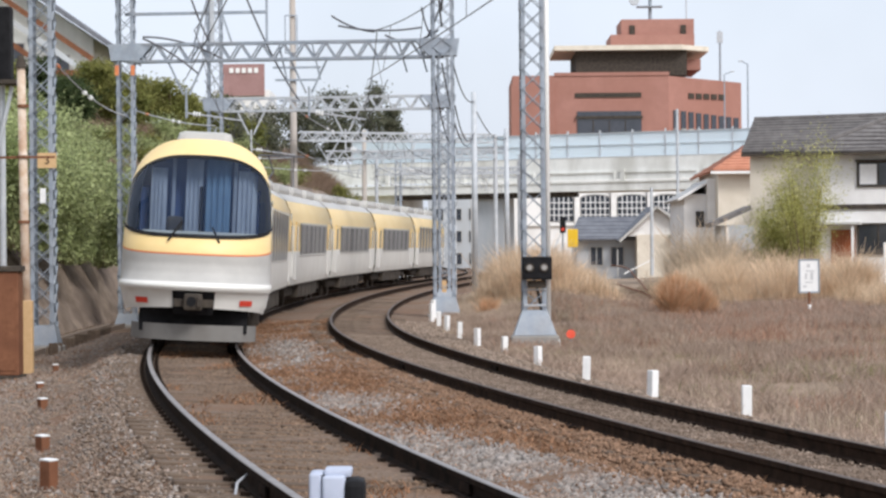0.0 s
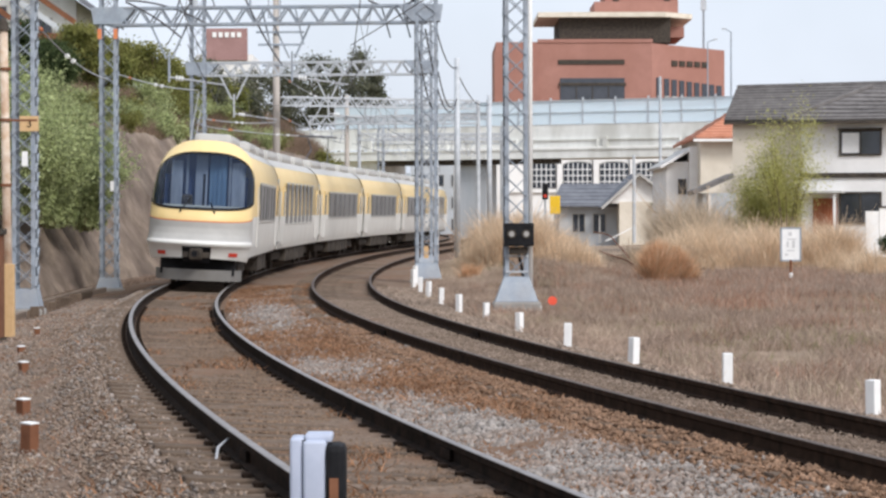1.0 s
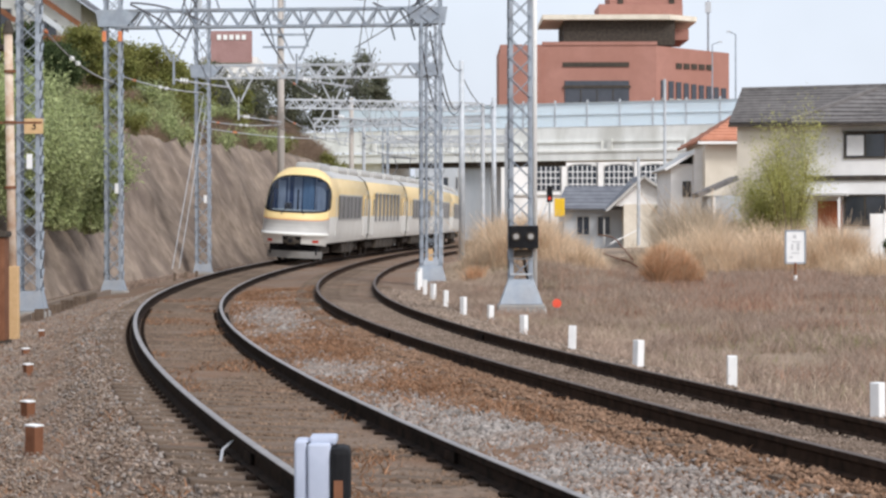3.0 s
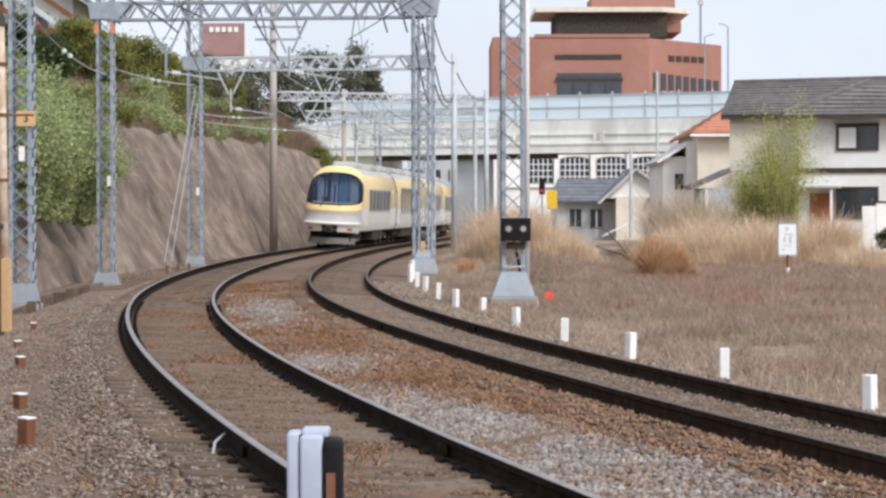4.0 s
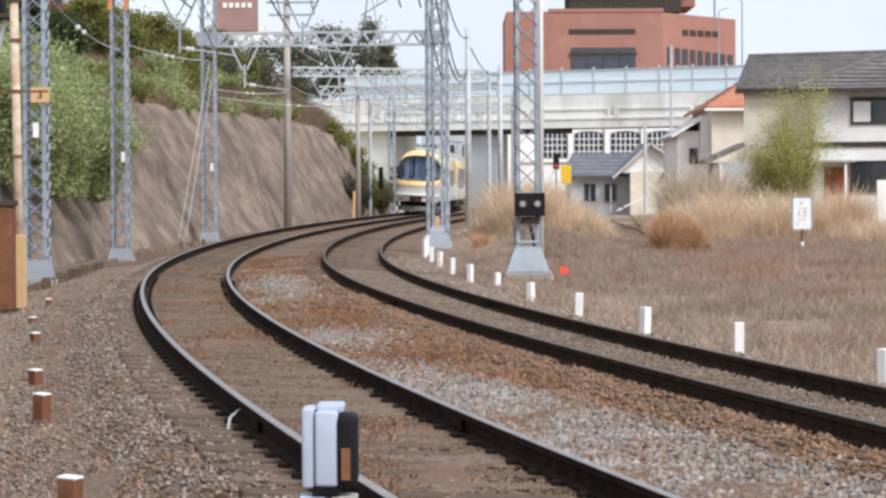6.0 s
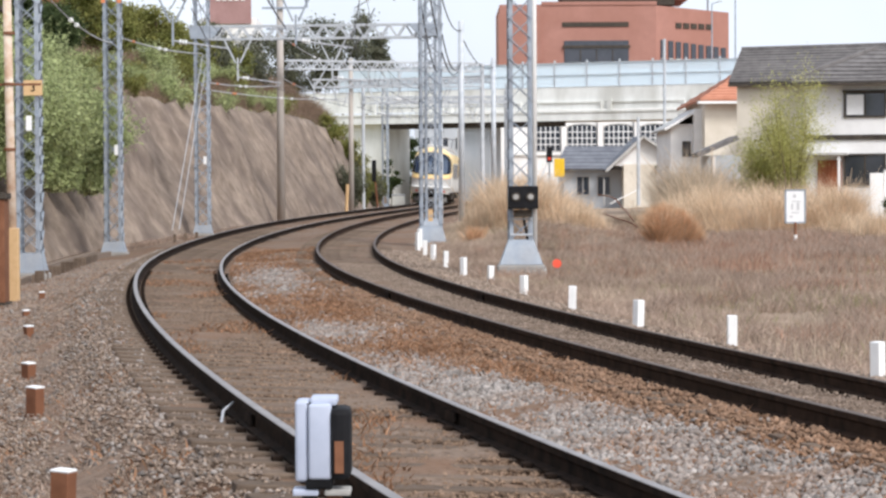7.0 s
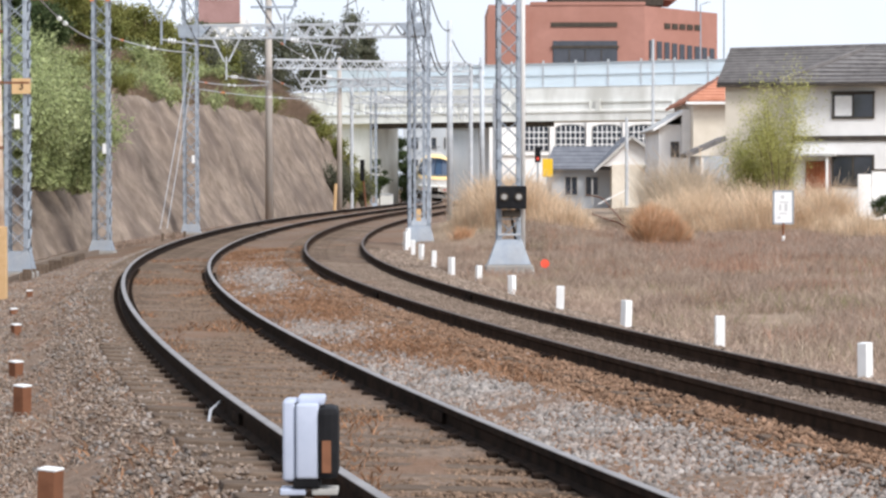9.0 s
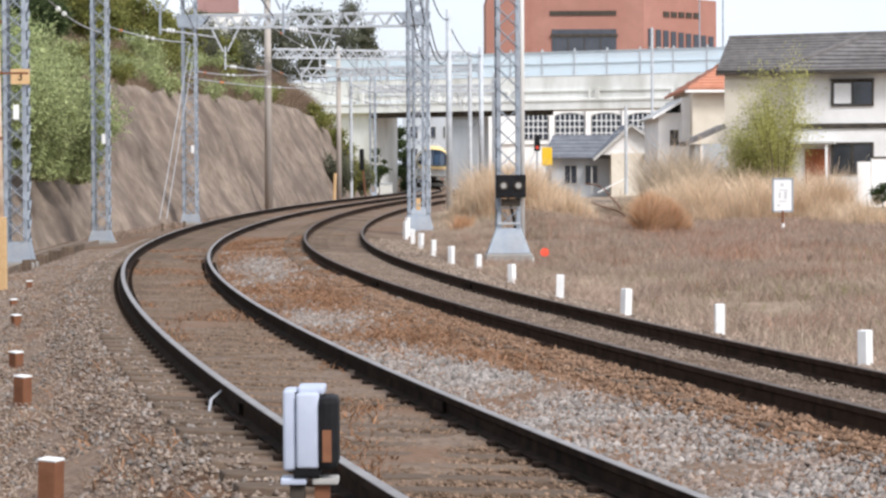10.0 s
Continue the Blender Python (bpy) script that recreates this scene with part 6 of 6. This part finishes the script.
blades("dry_grass", "short matted straw-brown grass over the field", "weed", 1, strip(1, 120000, 8, 66, 6.7, 20), 0.19, 0.006, 1.15)
blades("dry_grass", "pale straw stems scattered over the field", "straw", 2, patchy(strip(2, 24000, 8, 66, 6.9, 20), 0.25, 0.0), 0.24, 0.005, 1.0)
blades("green_weeds", "faint green weeds among the dry grass", "green_weed", 3, patchy(strip(3, 12000, 10, 60, 7.5, 20), 0.3, 0.12, 4.0), 0.16, 0.008, 1.1)
blades("brown_weeds", "knee-high greyish brown weeds", "weed", 4, patchy(strip(4, 40000, 50, 76, 9.5, 24), 0.12, -0.2, 2.0), 0.34, 0.008, 0.7)
blades("rusty_weeds", "reddish-brown dead weed stems", "weed_red", 5, patchy(strip(5, 13000, 42, 76, 10, 24), 0.4, 0.05, 7.0), 0.34, 0.007, 0.6)
blades("dry_grass", "straw-brown grass on the mound beside the tracks", "weed", 6, strip(6, 45000, 58, 105, 6.9, 15), 0.28, 0.009, 0.9)
blades("dry_grass", "straw grass on the mound beside the tracks", "straw", 7, strip(7, 34000, 58, 105, 7.2, 16), 0.32, 0.008, 0.9)
TUFTS = strip(50, 420, 10, 62, 7.0, 19)
blades("brown_weeds", "fuzzy greyish brown weed tufts over the field", "weed", 51, clumps(51, TUFTS, 130, (0.22, 0.3)), 0.30, 0.005, 0.9)
blades("brown_weeds", "dark brown dead weed tufts over the field", "scrub", 53, clumps(53, TUFTS[1::4] + 0.2, 90, (0.2, 0.3)), 0.22, 0.006, 1.0)
blades("dry_grass", "pale straw tufts over the field", "straw", 54, clumps(54, TUFTS[2::4] - 0.3, 70, (0.25, 0.3)), 0.28, 0.004, 0.9)
blades("green_weeds", "small green weed patches over the field", "green_weed", 55, clumps(55, strip(56, 26, 26, 62, 8, 18), 140, (0.3, 0.5)), 0.14, 0.007, 1.0)
blades("rusty_weeds", "fuzzy reddish weed tufts over the field", "weed_red", 52, clumps(52, TUFTS[::7] + 0.4, 110, (0.25, 0.35)), 0.30, 0.005, 0.8)


def stand(seed, count, x0, x1, y0, y1, tall, per, material, name, label, spread=0.3, lean=0.65):
    """A stand of tall grass in tufts of differing height, with plumes."""
    per = int(per * 1.6)
    rng = np.random.default_rng(seed)
    c = np.stack([rng.uniform(x0, x1, count), rng.uniform(y0, y1, count)], 1)
    hs = tall * rng.uniform(0.55, 1.15, count)
    k = np.repeat(np.arange(count), per)
    p = c[k] + rng.normal(size=(len(k), 2)) * spread
    r = np.linalg.norm(p - c[k], axis=1) / spread
    blades(name, label, material, seed, p, hs[k] * np.clip(1.15 - 0.22 * r, 0.3, 1.2), 0.0055, lean)
    j = np.repeat(np.arange(count), 16)
    q = c[j] + rng.normal(size=(len(j), 2)) * spread
    blades("pampas_plumes", "feathery pale plumes above the tall grass", "pampas", seed + 1, q, hs[j] * 1.14, 0.0045, 0.55, 1.3)


stand(200, 40, 1.3, 3.6, 80, 90, 1.25, 420, "pampas", "pampas_grass", "tall pale pampas grass on the mound")
stand(202, 22, 3.4, 4.9, 80, 90, 0.85, 420, "pampas", "pampas_grass", "tall pale pampas grass on the mound")
stand(204, 64, 8.6, 14.2, 88, 97, 1.5, 480, "pampas", "pampas_grass", "tall pale pampas grass before the houses", 0.36)
stand(206, 30, 8.9, 11.0, 100, 108, 2.3, 380, "straw", "tall_reeds", "tall greyish dry reeds")
stand(208, 26, 12.8, 16.4, 76, 84, 0.85, 420, "pampas", "pampas_grass", "pale pampas grass at the field's edge", 0.36)
stand(210, 8, 7.4, 8.6, 92, 97, 0.9, 320, "straw", "dry_grass", "tufts of straw grass beside the siding")
def fountain(name, label, material, seed, x, y, h, spread, count, w=0.007):
    """One tussock: blades rise from a tight foot and arch outwards all round."""
    rng = np.random.default_rng(seed)
    zg = float(ground_z(np.array([x]), np.array([y]))[0])
    a, q = rng.uniform(0, 2 * math.pi, count), rng.random(count) ** 0.7
    u = np.stack([np.cos(a), np.sin(a), 0 * a], 1)
    foot = np.array([x, y, zg - 0.05]) + u * (0.28 * q * spread)[:, None] + rng.normal(size=(count, 3)) * [0.05, 0.05, 0]
    hh = h * rng.uniform(0.5, 1.08, count) * (1.0 - 0.30 * q ** 2)
    out = spread * q * rng.uniform(0.5, 1.1, count)
    jit = rng.normal(size=(count, 3)) * 0.05
    rows = []
    wd = np.cross(u, [0, 0, 1.0]) * 0.6 + rng.normal(size=(count, 3)) * 0.5
    wd = wd / np.linalg.norm(wd, axis=1)[:, None] * (w * rng.uniform(0.6, 1.4, count))[:, None]
    for f, thick in ((0, 1.0), (0.5, 0.9), (0.85, 0.6), (1.0, 0.15)):
        c = foot + u * (out * f ** 2 * 0.8)[:, None] + np.stack([0 * hh, 0 * hh, hh * (1.25 * f - 0.25 * f ** 3)], 1) + jit * f
        rows += [c - wd * thick, c + wd * thick]
    v = np.stack(rows, 1).reshape(-1, 3)
    i = np.arange(count)[:, None] * 8
    f = np.concatenate([i + [0, 1, 3, 2], i + [2, 3, 5, 4], i + [4, 5, 7, 6]], 0)
    tagged(mesh_np(name, v, f, material), label, "grass", "", "stuff")


for k, (x, y, h, sp, n) in enumerate(((6.35, 75.0, 1.30, 0.75, 3600), (6.95, 75.3, 1.18, 0.70, 3000), (6.6, 76.0, 1.35, 0.7, 2400), (7.35, 75.8, 0.85, 0.5, 1200))):
    fountain("orange_clump", "dense rust-orange tussock of dry arching grass", "rusty_grass", 400 + k, x, y, h, sp, n)
    fountain("orange_clump", "pale straw blades of the rust-orange tussock", "pampas", 420 + k, x, y, h * 1.05, sp * 1.05, n // 5)
blades("orange_clump", "small rust-orange clump of dry grass beside the mound", "rusty_grass", 14, clumps(14, [(1.0, 76.8)], 700, (0.12, 0.2)), 0.5, 0.006, 0.7)
blades("dry_grass", "short dead grass among the shoulder stones", "weed", 24, patchy(strip(24, 110000, -4, 60, -4.2, -0.9), 0.8, -0.15, 5.0), 0.085, 0.005, 1.3)
blades("dry_grass", "pale straw bits lying on the shoulder stones", "straw", 26, patchy(strip(26, 30000, -4, 60, -4.0, -0.9), 1.1, 0.05, 8.0), 0.08, 0.005, 1.6)
blades("rusty_weeds", "small rust-brown weeds on the shoulder", "litter", 29, patchy(strip(29, 70000, -4, 60, -4.0, -0.9), 1.0, 0.05, 12.0), 0.07, 0.006, 1.3)
blades("rusty_weeds", "knee-high reddish stems before the houses", "weed_red", 27, patchy(strip(27, 10000, 30, 70, 12, 22), 0.35, 0.02, 3.0), 0.42, 0.006, 0.5)
blades("green_weeds", "fresh green weeds in patches over the field", "green_weed", 28, patchy(strip(28, 30000, 20, 90, 7.2, 20), 0.4, 0.25, 14.0), 0.2, 0.009, 0.9)
blades("dry_grass", "short dead weeds between the two tracks", "litter", 25, patchy(strip(25, 52000, -4, 60, 1.75, 3.45), 0.9, -0.1, 2.0, 0.16), 0.065, 0.008, 1.2)
# on the bank and the crest
blades("bank_grass", "rough olive grass on the bank above the slope", "green_weed", 16, strip(16, 80000, 40, 165, -20, -5.6), 0.45, 0.016, 0.7)
blades("bank_grass", "dry brown grass along the crest of the slope", "weed", 17, strip(17, 50000, 84, 175, -9.5, -5.0), 0.55, 0.014, 0.8)
blades("bank_grass", "grey-brown scrub above the far slope", "scrub", 20, strip(20, 42000, 100, 172, -9.5, -5.0), 1.0, 0.012, 0.7)
blades("bank_grass", "dry grass at the foot of the slope", "weed", 18, strip(18, 9000, 14, 120, -4.2, -2.9), 0.18, 0.012, 0.8)


# ================= ballast, sleepers =================
def stones(seed, pts, size, material, label, lift=0.0):
    """Loose angular stones: squashed, turned eight-faced lumps."""
    rng = np.random.default_rng(seed)
    n = len(pts)
    z = ground_z(pts[:, 0], pts[:, 1])
    base = np.array([(1, 0, 0), (-1, 0, 0), (0, 1, 0), (0, -1, 0), (0, 0, 1), (0, 0, -1)], float)
    v = base[None] * rng.uniform(0.55, 1.15, (n, 6, 1))
    v = v + rng.normal(0, 0.22, v.shape)
    a = rng.uniform(0, 2 * math.pi, n)
    c, s = np.cos(a)[:, None], np.sin(a)[:, None]
    x, y = v[..., 0] * c - v[..., 1] * s, v[..., 0] * s + v[..., 1] * c
    sz = (size * rng.uniform(0.5, 1.5, n))[:, None]
    out = np.stack([pts[:, :1] + x * sz, pts[:, 1:2] + y * sz, z[:, None] + v[..., 2] * sz * 0.75 + sz * 0.2 + lift], 2).reshape(-1, 3)
    tri = np.array([(0, 2, 4), (2, 1, 4), (1, 3, 4), (3, 0, 4), (2, 0, 5), (1, 2, 5), (3, 1, 5), (0, 3, 5)])
    f = (np.arange(n)[:, None, None] * 6 + tri).reshape(-1, 3)
    tagged(mesh_np("ballast_stones", out, f, material), label, "ballast", "", "stuff")


def off_rails(p):
    n, _ = side_of(p[:, 0], p[:, 1])
    ok = np.ones(len(p), bool)
    for r in (0, GAUGE, TRACK_GAP, TRACK_GAP + GAUGE):
        ok &= np.abs(n - r) > 0.11
    return p[ok]


def grey_share(p):
    """How clean and grey the ballast between the tracks lies at plan points: pale heaps with rust-stained stretches between."""
    n, s = side_of(p[:, 0], p[:, 1])
    near = np.interp(s, [-6, 12, 15], [1, 1, 0]) * np.clip((np.interp(s, [2, 12], [3.35, 2.7]) - n) / 0.35, 0, 1)
    heaps = np.exp(-((s - 18.5) / 2.6) ** 2 - ((n - 2.2) / 0.5) ** 2) + 1.1 * np.exp(-((s - 37) / 7.5) ** 2 - ((n - 2.5) / 0.7) ** 2)
    wave = np.array([noise.noise((x * 1.1, y * 0.5, 3.0)) for x, y in p])
    return np.clip(near + heaps + 0.35 * wave, 0, 1)


def sorted_stones(seed, pts, size, share, grey, brown, label, lift=0.0):
    pick = np.random.default_rng(seed + 500).random(len(pts)) < share
    stones(seed, pts[pick], size, grey, label, lift)
    stones(seed + 50, pts[~pick], size * 0.85, brown, label + ", stained brown", lift)


P = off_rails(strip(31, 38000, -6, 24, -3.6, -0.2))
sorted_stones(31, P, 0.022, 0.22, "stone_grey", "stone_tan", "loose grey and tan ballast stones beside the track", 0.015)
P = off_rails(strip(32, 20000, 24, 60, -3.6, -0.2))
sorted_stones(32, P, 0.030, 0.25, "stone_grey", "stone_tan", "loose ballast stones further along the shoulder", 0.015)
P = patchy(off_rails(strip(38, 9000, -6, 40, -1.6, -0.3)), 1.2, -0.05, 6.0, 0.5)
sorted_stones(38, P, 0.020, 0.2, "stone_grey", "stone_tan", "scattered small stones beside the sleeper ends", 0.05)
P = off_rails(strip(33, 38000, -6, 26, 1.7, 3.5))
sorted_stones(33, P, 0.031, grey_share(P), "stone_grey", "stone_rust", "loose ballast stones between the two tracks")
for k, (n0, lift, count) in enumerate(((2.5, 0.008, 9000), (2.75, 0.02, 9000), (3.0, 0.035, 8000), (3.2, 0.05, 7000))):
    P = patchy(off_rails(strip(390 + k, count, -6, 30, n0, 3.56)), 1.5, -0.3, k, 0.6)
    sorted_stones(390 + k, P, 0.025, 0.7 * grey_share(P), "stone_grey", "stone_rust", "ballast heaped over the sleeper ends", lift)
P = off_rails(strip(34, 14000, 26, 60, 1.7, 3.5))
sorted_stones(34, P, 0.040, grey_share(P), "stone_grey", "stone_rust", "ballast stones between the tracks further along")
stones(35, off_rails(strip(35, 26000, -6, 40, 0.1, 1.4)), 0.018, "stone_brown", "small brown stones between the rails")
stones(36, off_rails(strip(36, 34000, -2, 46, 3.7, 5.0)), 0.011, "stone_tan", "small dusty stones between the rails beside the field", 0.03)
stones(37, off_rails(strip(37, 12000, 4, 60, 5.3, 6.9)), 0.034, "stone_tan", "ballast stones at the field's edge")
MID = patchy(strip(41, 60000, -4, 60, 1.7, 3.5), 0.9, -0.12, 9.0, 0.35)
MID = MID[np.random.default_rng(44).random(len(MID)) > 1.1 * grey_share(MID)]
LIT = np.concatenate([MID, patchy(strip(42, 16000, -4, 46, -3.6, -0.3), 1.4, 0.12, 3.0, 0.4), patchy(strip(43, 9000, 0, 50, 0.1, 1.4), 0.9, 0.15, 1.0, 0.3)])
blades("dead_leaves", "rust-brown dead leaves and weeds lying on the ballast", "litter", 41, off_rails(LIT), 0.095, 0.009, 1.3, category="leaves")


def sleepers(track, n0):
    me = None
    s = -6.0
    while s < 88:
        c = on_line(s, n0 + GAUGE / 2, CANT / 2)
        ob = part("sleeper", box((-1.25, -0.115, -0.32), (1.25, 0.115, -0.16), 0.012), "sleeper", track) if me is None else new("sleeper", me)
        if me is None:
            me = ob.data
        ob.parent = track
        ob.matrix_basis = Matrix.Translation(c) @ Matrix.Rotation(-heading(s), 4, "Z") @ Matrix.Rotation(math.atan2(CANT, GAUGE), 4, "Y")
        s += 0.62


def fastenings(track, n0):
    me = None
    for r, z in ((n0, CANT), (n0 + GAUGE, 0)):
        s = -6.0
        while s < 40:
            for sg in (-1, 1):
                if me is None:
                    ob = part("rail_clip", box((-0.032, -0.045, -0.16), (0.032, 0.045, -0.122), 0.01), "rail_side", track)
                    me = ob.data
                else:
                    ob = new("rail_clip", me)
                ob.parent = track
                ob.matrix_basis = Matrix.Translation(on_line(s, r + sg * 0.11, z)) @ Matrix.Rotation(-heading(s), 4, "Z")
            s += 0.62


sleepers(track_left, 0.0)
sleepers(track_right, TRACK_GAP)
fastenings(track_left, 0.0)
fastenings(track_right, TRACK_GAP)
# joint plates and a bond wire on the rails
for n, s in ((0.0, 5.5), (GAUGE, 6.2), (TRACK_GAP, 25.5), (TRACK_GAP + GAUGE, 26.5)):
    z = CANT if n in (0.0, TRACK_GAP) else 0
    tr = track_left if n < 2 else track_right
    for sg in (-1, 1):
        ob = part("joint_plate", box((-0.012, -0.28, -0.12), (0.012, 0.28, -0.045), 0.004), "rail_side", tr)
        ob.matrix_basis = Matrix.Translation(on_line(s, n + sg * 0.026, z)) @ Matrix.Rotation(-heading(s), 4, "Z")
wire_curve("bond_wire", [on_line(6.4, -0.03, 0.02), on_line(6.2, -0.12, -0.02), on_line(6.0, -0.16, -0.12), on_line(5.9, -0.2, -0.2)], 0.012, "wire_pale", "", parent=track_left)


# ================= motion =================
RUN = [(0.0, 32.8), (1.0, 53.4), (2.5, 81.6), (4.5, 115.0), (5.5, 132.2), (7.0, 160.0), (8.5, 190.2), (10.0, 220.5)]


def motions():
    """The train runs away round the bend, car by car along the left track."""
    for i, c in enumerate(cars):
        rows = []
        for k in range(21):
            t = k * 0.5
            s = float(np.interp(t, [r[0] for r in RUN], [r[1] for r in RUN])) + i * (CAR + 0.1)
            a, b = on_line(s + 3.1, GAUGE / 2, CANT / 2), on_line(s + CAR - 3.1, GAUGE / 2, CANT / 2)
            d = (b - a).normalized()
            yaw = math.atan2(-d.x, d.y)
            pitch = math.asin(d.z)
            o = a - d * 3.1
            m = Matrix.Translation(o) @ Matrix.Rotation(yaw, 4, "Z") @ Matrix.Rotation(pitch, 4, "X") @ Matrix.Rotation(radians(3.0), 4, "Y")
            rows.append((t, m))
        walk(c, rows)


motions()
